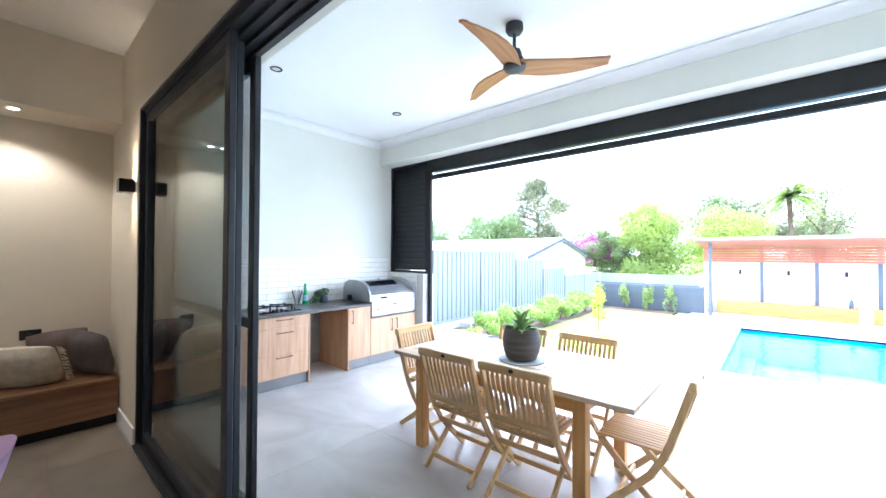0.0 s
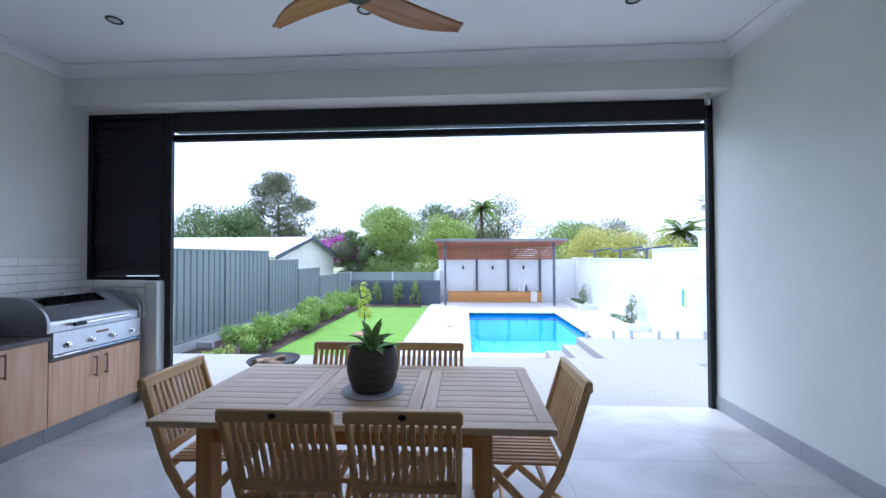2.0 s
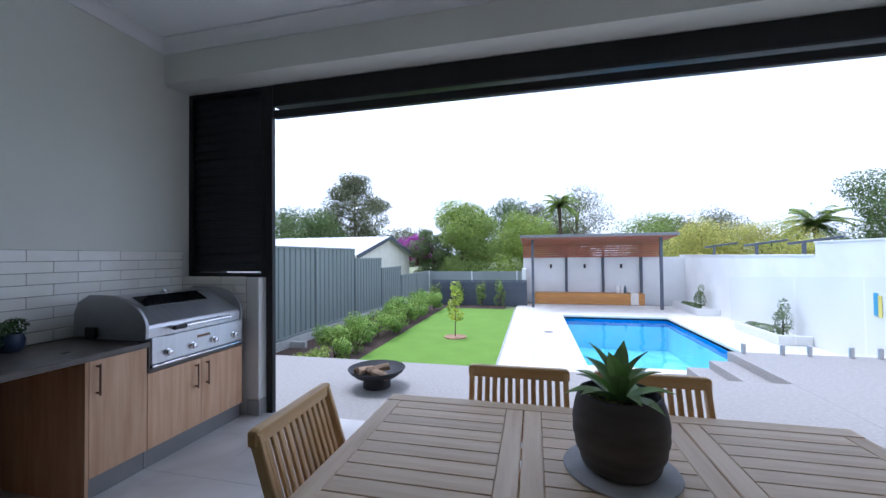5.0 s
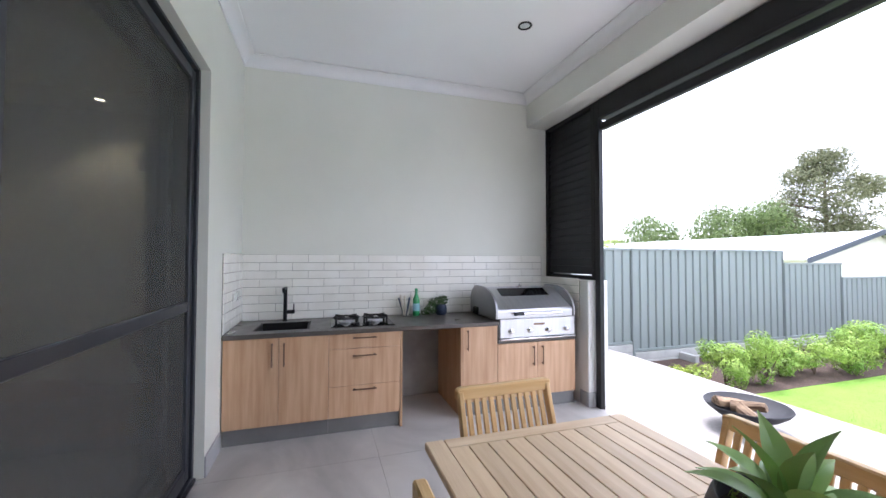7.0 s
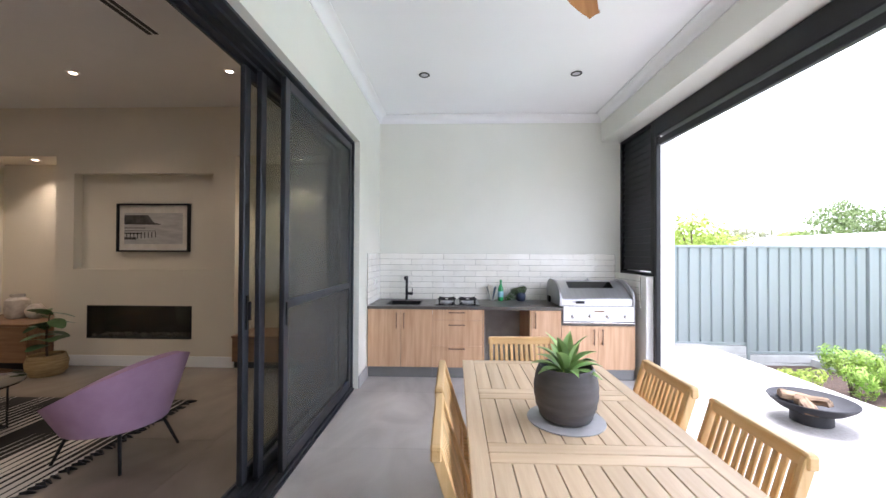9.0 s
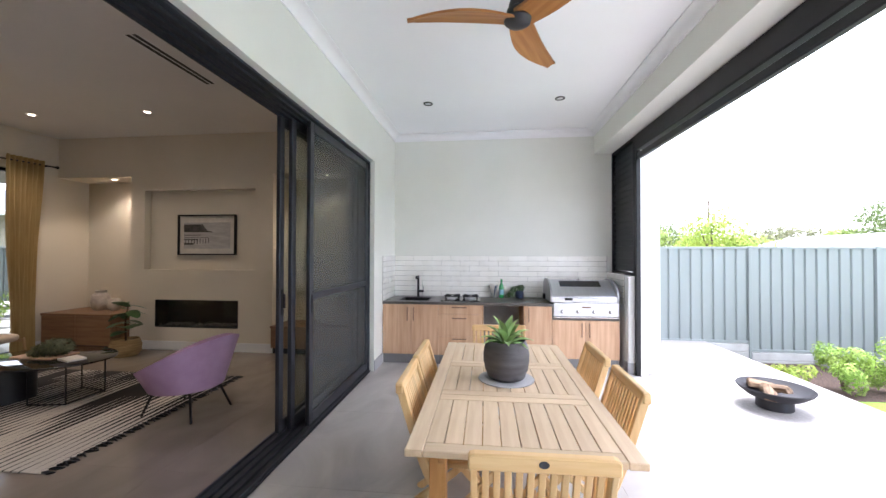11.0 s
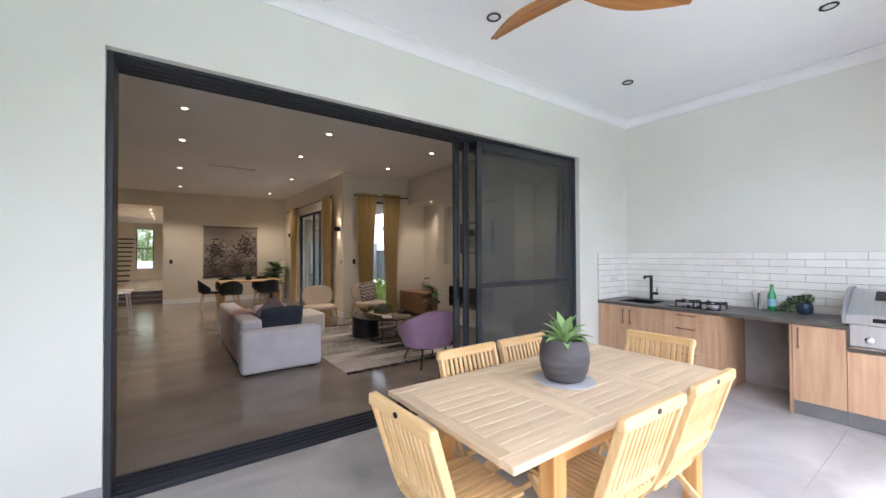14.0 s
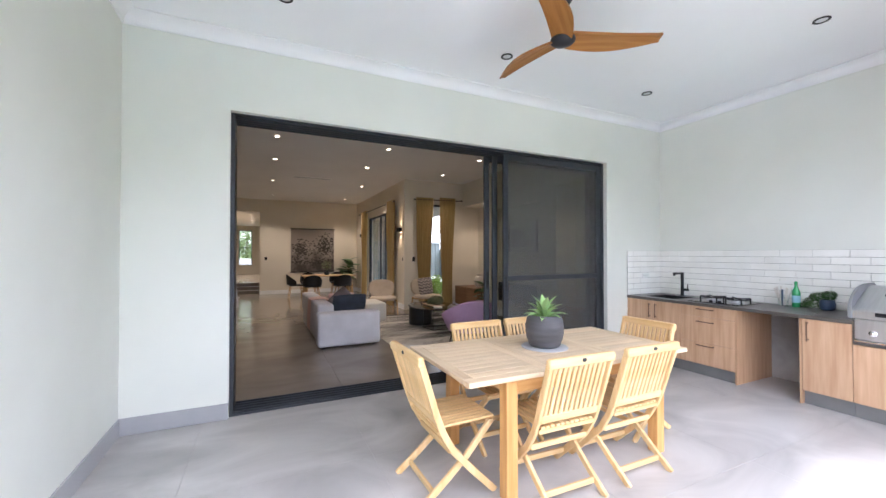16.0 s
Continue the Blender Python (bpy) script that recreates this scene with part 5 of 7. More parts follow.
for p in limbs[::4]:
    tube(bm, [(0, 0, p[2] - 0.6), p], [0.09, 0.03], 6)
part("trunk", bm, M["bark"], con)
tree("tree", -30, 42, B0, 7.9, 9, M["leaf_dark"], 2, 4200, 0.2, 0.1, "broad dark green tree behind the shed")
tree("tree", -25, 40, B0, 7.0, 8, M["leaf_dark"], 3, 4200, 0.2, 0.1, "broad green tree behind the shed")
tree("tree", -38, 40, B0, 7.6, 9, M["leaf_dark"], 4, 2400, 0.26, 0.1, "broad dark green tree behind the shed")
tree("tree", -6.2, 27, B0, 5.5, 5.2, M["leaf"], 5, 9000, 0.11, 0.04, "dense rounded green tree beyond the rear fence", 24)
# sunlit top of the tree above, put into leaf colour as a second crown
tree("tree", -6.3, 26.6, B0 + 1.6, 4.0, 4.4, M["leaf_lime"], 6, 4600, 0.1, 0.3, "yellow-green crown added as the sunlit top of the rounded tree", 14)
tree("tree", -2.3, 30, B0, 5.0, 5.4, M["leaf_lime"], 7, 5600, 0.12, 0.05, "lime green tree behind the pergola", 18)
tree("tree", -8.6, 27.5, B0, 4.0, 3.6, M["leaf_dark"], 8, 4600, 0.11, 0.04, "dark green shrubby tree beside the shed", 16)
bg = tree("flowering_shrub", -9.9, 28.0, B0 + 1.3, 2.3, 3.0, M["flower"], 9, 1900, 0.09, 0.3, "purple flowering bougainvillea beside the shed", 9)
tree("tree", -4.0, 42, B0, 8.2, 6.5, M["leaf_dark"], 10, 4600, 0.15, 0.25, "dark green tree in the distance")
tree("tree", -1.6, 44, B0, 7.8, 6.0, M["leaf_pine"], 12, 4200, 0.14, 0.3, "grey-green gum tree in the distance", 18, 0.2)
tree("tree", 2.6, 42, B0, 8.8, 7.5, M["leaf_pine"], 13, 2800, 0.13, 0.45, "tall sparse grey-green gum tree in the distance", 18, 0.2)
palm(0.6, 37, 6.5, 14, "palm tree with a full crown behind the pergola")
tree("tree", 8.3, 36, B0, 5.2, 8, M["leaf"], 15, 4600, 0.13, 0.1, "dark green tree behind the boundary wall")
tree("tree", 6.1, 22, B0, 3.55, 4.8, M["leaf_yellow"], 16, 5200, 0.085, 0.2, "yellow-green hedge tree over the boundary wall", 16)
tree("tree", 8.9, 22, B0, 3.45, 5.0, M["leaf_yellow"], 17, 5200, 0.085, 0.2, "yellow-green hedge tree over the boundary wall", 16)
tree("tree", 12.6, 36, B0, 5.6, 7, M["leaf_pine"], 18, 4200, 0.13, 0.15, "green tree beyond the boundary wall")
palm(13.0, 26, 3.6, 19, "palm tree beyond the boundary wall")
tree("tree", 15.8, 25, B0, 6.0, 6.6, M["leaf_dark"], 20, 6000, 0.12, 0.1, "dark green tree beyond the tall wall")
tree("tree", -13.2, 10.6, B0, 3.7, 3.6, M["leaf_lime"], 22, 2600, 0.11, 0.1, "yellow-green tree over the side fence", 16)
tree("tree", -12.0, 7.6, B0, 3.6, 3.4, M["leaf"], 23, 2600, 0.11, 0.1, "green tree over the side fence", 16)
for k, (x, y, h, m) in enumerate(((-52, 30, 4.6, "leaf_lime"), (-56, 38, 4.6, "leaf_dark"), (-50, 46, 5.0, "leaf"), (-60, 22, 4.4, "leaf"), (-46, 58, 6.0, "leaf_dark"))):
    tree("tree", x, y, B0, h, 7.5, M[m], 60 + k, 1500, 0.28, 0.2, "low distant tree over the side fence")
palm(-47, 43, 4.0, 66, "distant palm over the side fence")
pole = thing("power_pole", (-50, 30.5, B0), "thin distant timber power pole", "pole")
bm = bmesh.new()
tube(bm, [(0, 0, 0), (0, 0, 9.0)], [0.12, 0.09], 8)
part("shaft", bm, M["bark"], pole)
bm = bmesh.new()
bar(bm, (-0.6, 0, 8.5), (0.6, 0, 8.5), 0.1, 0.1)
part("crossarm", bm, M["bark"], pole)
for k in range(14):
    a = radians(-75 + 150 * k / 13)
    d = 95 + 20 * math.sin(k * 2.3)
    tree("tree", d * math.sin(a) - 3, d * math.cos(a), B0, 7.0 + 2.5 * math.sin(k * 1.9), 17, M[("leaf", "leaf_dark", "leaf_pine")[k % 3]], 200 + k, 1300, 0.55, 0.05, "broad tree on the skyline", 14)

# added trees that block bright sky at the hall window and its floor glare
for x, h in ((-1.5, 5.0), (1.6, 5.6), (4.6, 4.8)):
    tree("tree", x, -27, B0, h, 5.5, M["leaf_dark"], 300 + int(x * 2), 2600, 0.14, 0.05, "leafy tree added to block the sky behind the hallway window", 16)

# shed next door
shed = thing("neighbour_shed", (-18, 22.6, B0), "white metal-roofed shed with a clad gable next door", "shed")
part("wall", blocks((-8, -4.1, 0, 7.95, 4.1, 2.05)), M["cladding"], shed)
bm = bmesh.new()
prism(bm, [(-4.1, 2.05), (4.1, 2.05), (0, 3.05)], "x", 7.75, 7.95)
part("gable", bm, M["cladding"], shed)
for s in (-1, 1):
    bm = bmesh.new()
    prism(bm, [(s * 4.4, 2.02), (0, 3.12), (0, 3.18), (s * 4.4, 2.08)], "x", -8.3, 8.2)
    roof = part("roof", bm, M["roof_metal"], shed, "ribbed white metal roof")
    for k in range(40):
        x = -8.2 + 0.41 * k
        bm = bmesh.new()
        bar(bm, (x, s * 4.38, 2.1), (x, s * 0.02, 3.19), 0.05, 0.03, 0)
        part("rib", bm, M["roof_metal"], roof)
    bm = bmesh.new()
    prism(bm, [(s * 4.42, 1.9), (0, 3.02), (0, 3.21), (s * 4.42, 2.1)], "x", 8.2, 8.26)
    part("bargeboard", bm, M["slat"], shed, "dark grey bargeboard")
for k in range(12):
    part("weatherboard", blocks((7.951, -4.1 + max(0, (k - 9)) * 0.8, 0.16 * k + 0.3, 7.968, 4.1 - max(0, (k - 9)) * 0.8, 0.16 * k + 0.45)), M["cladding"], shed)

# ---- living room shell ----
ICEIL = 3.44
XW, XE = -5.1, 4.2
structure("wall_west", blocks((XW - 0.2, -4.5, -0.1, XW, YI, ICEIL)), M["wall_in"], "warm white living room wall")
structure("wall_east", blocks((XE, -10.2, -0.1, XE + 0.2, YI, ICEIL), (XR + 0.3, YI - 0.02, -0.1, XE + 0.2, YI + 0.2, ICEIL)), M["wall_in"], "warm white wall on the kitchen side")
structure("wall_inner_face", blocks((XW, YI - 0.012, 0, DX0 - 0.001, YI - 0.001, ICEIL), (DX1 + 0.001, YI - 0.012, 0, XR + 0.3, YI - 0.001, ICEIL), (DX0, YI - 0.012, DTOP + 0.002, DX1, YI - 0.001, ICEIL)), M["wall_in"], "warm white inside face of the door wall")
structure("ceiling_living", blocks((XW - 0.2, -4.5, ICEIL, XE + 0.2, YI - 0.002, ICEIL + 0.2), (-3.05, -10.2, ICEIL, XE + 0.2, -4.5, ICEIL + 0.2)), M["ceiling_in"], "flat ceiling of the living room")
structure("wall_curtain", blocks((XW, -4.5, 0, -4.17, -4.3, ICEIL), (-3.48, -4.5, 0, -2.85, -4.3, ICEIL), (-4.17, -4.5, 2.82, -3.48, -4.3, ICEIL)), M["wall_in"], "warm white wall with a tall narrow window")
structure("wall_slider", blocks((-3.05, -5.5, 0, -2.85, -4.5, ICEIL), (-3.05, -10.0, 0, -2.85, -8.2, ICEIL), (-3.05, -8.2, 2.72, -2.85, -5.5, ICEIL)), M["wall_in"], "warm white wall with sliding courtyard doors")
structure("wall_far", blocks((-3.05, FARY - 0.2, 0, 0.64, FARY, ICEIL), (2.1, FARY - 0.2, 0, XE, FARY, ICEIL), (0.64, FARY - 0.2, 3.0, 2.1, FARY, ICEIL)), M["wall_in"], "warm white far wall beside the hallway")
breast = structure("wall_chimney", blocks((XW, -2.95, 0, -4.86, -0.5, ICEIL), (-4.86, -2.95, 0, -4.6, -0.5, 0.36), (-4.86, -2.95, 0.36, -4.6, -2.5, 0.8), (-4.86, -1.07, 0.36, -4.6, -0.5, 0.8), (-4.86, -2.95, 0.8, -4.6, -0.5, 1.28), (-4.86, -2.95, 1.28, -4.6, -2.7, 2.56), (-4.86, -0.8, 1.28, -4.6, -0.5, 2.56), (-4.86, -2.7, 1.28, -4.72, -0.8, 2.56), (-4.86, -2.95, 2.56, -4.6, -0.5, ICEIL)), M["wall_in"], "chimney wall with a picture niche and slot fireplace")
structure("wall_bulkhead", blocks((XW, -4.3, 2.79, -4.6, -2.95, ICEIL), (XW, -0.5, 2.79, -4.6, YI - 0.012, ICEIL)), M["wall_in"], "lowered bulkhead over the side alcoves")
structure("baseboard", blocks((-4.6, -2.95, 0, -4.585, -0.5, 0.14), (-4.17, -4.3, 0, XW, -4.285, 0.14), (-2.85, -5.5, 0, -2.835, -4.28, 0.14), (-2.85, -10, 0, -2.835, -8.2, 0.14), (-2.85, FARY, 0, 0.64, FARY + 0.015, 0.14), (XW + 0.55, YI - 0.027, 0, DX0 - 0.002, YI - 0.012, 0.14), bevel=0.003), M["cornice"], "white living room skirting board")
structure("floor_bed_living", blocks((XW - 0.2, -4.5, -0.1, XE, YI - 0.05, -0.012), (-3.05, -11.5, -0.1, XE, -4.5, -0.012)), M["grout"], "joints of the living room tiles")

# hallway
structure("hall_floor", blocks((0.64, -18.2, 0.3, 2.9, -11.32, 0.36)), M["tile_in"], "raised hallway floor")
bm = bmesh.new()
M["stair_dark"] = material("dark_stair_tile", srgb(104, 96, 90), 0.35, second=srgb(90, 83, 78), scale=3)
for k in range(3):
    box(bm, 0.64, -11.32 + 0.3 * (2 - k), 0.0 if k == 0 else 0.12 * k, 2.1, -10.98 + 0.3 * (2 - k) + 0.0, 0.12 * (k + 1), bevel=0.003)
structure("hall_steps", bm, M["stair_dark"], "three dark tiled steps up to the hallway")
structure("wall_hall", blocks((0.44, -18.2, 0, 0.64, FARY - 0.2, 3.2), (2.9, -18.2, 0, 3.1, FARY - 0.2, 3.2), (0.64, -18.4, 0.3, 1.1, -18.2, 3.2), (1.75, -18.4, 0.3, 2.9, -18.2, 3.2), (1.1, -18.4, 0.3, 1.75, -18.2, 0.85), (1.1, -18.4, 2.75, 1.75, -18.2, 3.2)), M["wall_in"], "hallway walls with a bright end window")
structure("ceiling_hall", blocks((0.44, -18.4, 3.0, 3.1, FARY - 0.201, 3.2)), M["ceiling_in"], "hallway ceiling")
wf = structure("window_hall", blocks((1.1, -18.32, 0.85, 1.14, -18.26, 2.75), (1.71, -18.32, 0.85, 1.75, -18.26, 2.75), (1.14, -18.32, 0.85, 1.71, -18.26, 0.89), (1.14, -18.32, 2.71, 1.71, -18.26, 2.75), (1.14, -18.32, 1.78, 1.71, -18.26, 1.82)), M["black"], "dark framed window at the end of the hallway")
p = part("pane", blocks((1.14, -18.295, 0.89, 1.71, -18.289, 2.71)), M["pane_clear"], wf)
p.visible_shadow = False
front = thing("front_steps", (1.4, -20.6, -0.02), "pale concrete garden steps outside the hallway window", "steps")
for k in range(6):
    part("tread", blocks((-1.6, -0.4 * (k + 1), 0.0, 1.6, -0.4 * k - 0.002, 0.32 + 0.17 * k), bevel=0.01), M["plinth"], front)
stair = thing("staircase", (2.2, -15.0, 0.36), "open staircase with dark treads off the hallway", "staircase")
for k in range(10):
    part("tread", blocks((-0.5, 0.9 - 0.26 * k, 0.17 + 0.18 * k, 0.5, 1.16 - 0.26 * k, 0.22 + 0.18 * k), bevel=0.004), M["black"], stair)
bm = bmesh.new()
bar(bm, (0.4, 1.2, 0.1), (0.4, -1.5, 1.95), 0.05, 0.2, 0.004)
part("stringer", bm, M["black"], stair)

# windows to the courtyard
M["courtyard_render"] = material("beige_render", srgb(150, 144, 132), 0.85, second=srgb(138, 132, 120), scale=1.5, bump=0.15, bump_scale=120)
w1 = structure("window_1", blocks((-4.17, -4.42, 0, -4.13, -4.36, 2.82), (-3.52, -4.42, 0, -3.48, -4.36, 2.82), (-4.13, -4.42, 0, -3.52, -4.36, 0.05), (-4.13, -4.42, 2.77, -3.52, -4.36, 2.82), bevel=0.003), M["frame"], "tall narrow charcoal framed window behind curtains")
p = part("pane", blocks((-4.13, -4.393, 0.05, -3.52, -4.387, 2.77)), M["pane_clear"], w1)
p.visible_shadow = False
w2 = structure("window_2", blocks((-2.98, -8.2, 0, -2.9, -8.14, 2.72), (-2.98, -5.56, 0, -2.9, -5.5, 2.72), (-2.98, -8.14, 2.66, -2.9, -5.56, 2.72), (-2.98, -8.14, 0, -2.9, -5.56, 0.05), (-2.96, -6.9, 0.05, -2.92, -6.8, 2.66), (-2.96, -6.35, 0.05, -2.92, -6.27, 2.66), bevel=0.003), M["frame"], "charcoal sliding courtyard doors behind curtains")
p = part("pane", blocks((-2.943, -8.14, 0.05, -2.937, -5.56, 2.66)), M["pane_clear"], w2)
p.visible_shadow = False
structure("courtyard", blocks((-6.9, -11.8, -0.2, -3.06, -4.52, -0.02)), M["plinth"], "pale paved side courtyard")
deck = thing("courtyard_steps", (-4.6, -7.6, -0.02), "white slatted courtyard steps outside the sliding doors", "steps")
for k in range(4):
    part("tread", blocks((-1.2, -1.6, 0.0 + 0.17 * k, 0.6 - 0.3 * k, 1.0, 0.06 + 0.17 * k), bevel=0.004), M["white_ring"], deck)
for k in range(4):
    shrub("courtyard_shrub", -3.9 - 0.3 * k, -5.3 - 0.25 * k, -0.02, 0.6, 0.85, M["leaf_hedge"], 600, 0.05, 170 + k, "bright green shrub in the side courtyard", group="courtyard shrubs")
# added wall, tall enough to keep bright sky out of the courtyard doors
structure("wall_sky_block", blocks((-6.9, -12.0, -0.2, -3.06, -11.8, 5.0)), M["courtyard_render"], "tall beige wall added to block bright sky behind the side courtyard")
# eave at the window, its extra depth and length added to darken the courtyard
structure("eave", blocks((-5.7, -11.8, 2.95, -3.06, -4.52, 3.05)), M["courtyard_render"], "eave extended over the side courtyard to shade it")

end_fence = structure("fence_courtyard", blocks((-6.9, -10.86, -0.02, -3.1, -10.84, 0.05)), M["fence"], "grey-green corrugated steel fence closing the side courtyard")
p = new("panel", ribbed(3.7, 1.95))
p.parent, p.location, p.rotation_euler = end_fence, (-3.15, -10.83, 0.0), (0, 0, radians(90))
part("top_rail", blocks((-6.9, -10.87, 1.93, -3.1, -10.78, 1.98), bevel=0.004), M["fence"], end_fence)

nb = thing("neighbour_house", (-10.5, -8.0, -0.5), "grey weatherboard house beyond the side fence", "house")
part("wall", blocks((-2.0, -7.0, 0, 1.2, 6.2, 3.3)), M["courtyard_render"], nb)
for k in range(16):
    part("weatherboard", blocks((1.201, -7.0, 0.2 * k + 0.02, 1.222, 6.2, 0.2 * k + 0.2)), M["courtyard_render"], nb)
bm = bmesh.new()
prism(bm, [(1.75, 3.2), (1.75, 3.32), (-2.2, 4.9), (-2.2, 4.8)], "y", -7.4, 6.6)
part("roof", bm, M["slat"], nb, "grey metal roof")
part("gutter", blocks((1.7, -7.4, 3.16, 1.84, 6.6, 3.3), bevel=0.01), M["roof_metal"], nb, "white gutter")

# ---- curtains ----
M["curtain"] = material("mustard_linen", srgb(190, 164, 112), 0.9, second=srgb(176, 150, 98), scale=4, stretch=(6, 6, 0.6), bump=0.25, bump_scale=150)
M["curtain_pale"] = material("pale_linen", srgb(208, 188, 156), 0.9, second=srgb(196, 176, 142), scale=4, stretch=(6, 6, 0.6), bump=0.25, bump_scale=150)


def curtain(x, y, along, width, top, tie, label):
    """One hung drape: deep pleats, gathered where it is tied back."""
    c = thing("curtain", (x, y, 0), label, "curtain", "living room curtains", 0 if along == "x" else 90)
    bm = bmesh.new()
    n, rows = 66, 14
    grid = []
    for r in range(rows + 1):
        f = r / rows
        z = top - (top - 0.02) * f
        pinch = 1 - tie * min(1.0, f / 0.8) ** 1.2 + (tie * 0.5 * (f - 0.8) if f > 0.8 else 0.0)
        row = []
        for k in range(n + 1):
            u = k / n
            row.append(((u - 0.5) * width * pinch + tie * 0.12 * width * math.sin(f * 3), 0.042 * math.sin(u * math.tau * 6.5) * (0.7 + 0.3 * pinch) + 0.01 * math.sin(f * 9 + u * 20), z))
        grid.append(row)
    a = [[bm.verts.new((px, py - 0.002, pz)) for px, py, pz in row] for row in grid]
    b = [[bm.verts.new((px, py + 0.002, pz)) for px, py, pz in row] for row in grid]
    for r in range(rows):
        for k in range(n):
            bm.faces.new((a[r][k], a[r][k + 1], a[r + 1][k + 1], a[r + 1][k]))
            bm.faces.new((b[r][k], b[r + 1][k], b[r + 1][k + 1], b[r][k + 1]))
    for k in range(n):
        bm.faces.new((a[0][k], b[0][k], b[0][k + 1], a[0][k + 1]))
        bm.faces.new((a[rows][k], a[rows][k + 1], b[rows][k + 1], b[rows][k]))
    part("drape", bm, M["curtain"], c, smooth=True)
    for k in range(7):
        bm = bmesh.new()
        lathe(bm, [(0.018, -0.004), (0.028, 0.0), (0.018, 0.004)], 12, cap=False)
        bmesh.ops.rotate(bm, verts=bm.verts[:], matrix=Matrix.Rotation(radians(90), 3, "Y"))
        bmesh.ops.translate(bm, verts=bm.verts[:], vec=((k - 3) * width / 6.5, 0, top - 0.06))
        part("eyelet", bm, M["chrome"], c)
    return c


curtain(-3.39, -4.19, "x", 0.5, 2.97, 0.35, "mustard eyelet curtain drawn aside at the window")
curtain(-4.06, -4.19, "x", 0.48, 3.0, 0.4, "mustard eyelet curtain drawn aside at the window")
curtain(-2.74, -5.2, "y", 0.62, 2.97, 0.25, "mustard eyelet curtain drawn aside at the doors")
curtain(-2.74, -8.3, "y", 0.72, 2.97, 0.3, "mustard eyelet curtain drawn aside at the doors")
for a, b in (((-3.1, -4.19, 2.91), (-4.5, -4.19, 2.94)), ((-2.74, -4.85, 2.92), (-2.74, -9.1, 2.92))):
    rod = thing("curtain_rod", a, "thin black curtain rod with round ends", "curtain rod", "curtain rods")
    d = Vector(b) - Vector(a)
    bm = bmesh.new()
    tube(bm, [(0, 0, 0), tuple(d)], 0.012, 8)
    part("rod", bm, M["black"], rod, smooth=True)
    for q in (Vector((0, 0, 0)), d):
        bm = bmesh.new()
        bmesh.ops.create_uvsphere(bm, u_segments=12, v_segments=8, radius=0.025, matrix=Matrix.Translation(q))
        part("finial", bm, M["black"], rod, smooth=True)
    off = Vector((0, -0.11, 0)) if abs(d.x) > 1 else Vector((-0.11, 0, 0))
    for f in (0.08, 0.92):
        bm = bmesh.new()
        tube(bm, [tuple(d * f), tuple(d * f + off)], 0.01, 8)
        part("bracket", bm, M["black"], rod)


# ---- wall lamps, switches ----
M["up_glow"] = glow("sconce_glow", (1.0, 0.72, 0.42, 1), 14.0)


def sconce(x, y, z, nx, ny):
    """Cube wall lamp that throws light up and down the wall."""
    s = thing("wall_sconce", (x, y, z), "black cube wall lamp throwing warm light up and down", "wall lamp", "living room wall lamps", math.degrees(math.atan2(ny, nx)))
    part("body", blocks((0.001, -0.05, -0.045, 0.012, 0.05, 0.045), (0.012, -0.055, -0.055, 0.11, -0.047, 0.055), (0.012, 0.047, -0.055, 0.11, 0.055, 0.055), (0.102, -0.047, -0.055, 0.11, 0.047, 0.055)), M["black"], s)
    part("lens", blocks((0.02, -0.04, -0.01, 0.095, 0.04, 0.01)), M["up_glow"], s, "glowing lens")
    for sg in (1, -1):
        l = bpy.data.lights.new("sconce_beam", "SPOT")
        l.energy, l.color, l.spot_size, l.spot_blend, l.shadow_soft_size = 2.0, (1.0, 0.72, 0.42), radians(58), 0.9, 0.03
        o = new("sconce_beam", l)
        o.matrix_world = look((x + nx * 0.06, y + ny * 0.06, z + sg * 0.06), (x - nx * 0.1, y - ny * 0.1, z + sg * 1.0))
    return s


sconce(-2.85, -4.56, 2.12, 1, 0)
sconce(-2.85, -8.96, 2.15, 1, 0)
sconce(-4.05, YI - 0.012, 2.13, 0, -1)
for x, y, z, w, d in ((-3.11, -4.298, 1.33, 0.07, 0), (0.44, FARY + 0.002, 1.3, 0.08, 0), (-5.098, 0.43, 0.82, 0.14, 1), (-2.848, -4.42, 1.33, 0.05, 1)):
    sw_ = thing("light_switch", (x, y, z), "small black switch plate on the wall", "switch", "black switch plates")
    part("plate", blocks((-w / 2, 0, -0.06, w / 2, 0.008, 0.06), bevel=0.003) if not d else blocks((0, -w / 2, -0.045, 0.008, w / 2, 0.045), bevel=0.003), M["black"], sw_)
    part("rocker", blocks((-w / 6, 0.008, -0.02, w / 6, 0.011, 0.02)) if not d else blocks((0.008, -w / 6, -0.02, 0.011, w / 6, 0.02)), M["graphite"], sw_)

for x, y in ((0.31, -1.7), (-1.62, -1.7), (-3.62, -1.72), (0.30, -3.4), (-1.63, -3.4), (-3.55, -3.4), (0.29, -5.92), (-2.07, -5.85), (0.24, -8.68), (-2.12, -8.7), (-3.62, 0.0)):
    downlight(x, y, ICEIL, True)
downlight(-4.78, -3.45, 2.79, True)
downlight(-4.78, 0.3, 2.79, True)
for y in (-11.4, -12.8, -14.2, -15.6):
    downlight(1.0, y, 3.0, True)
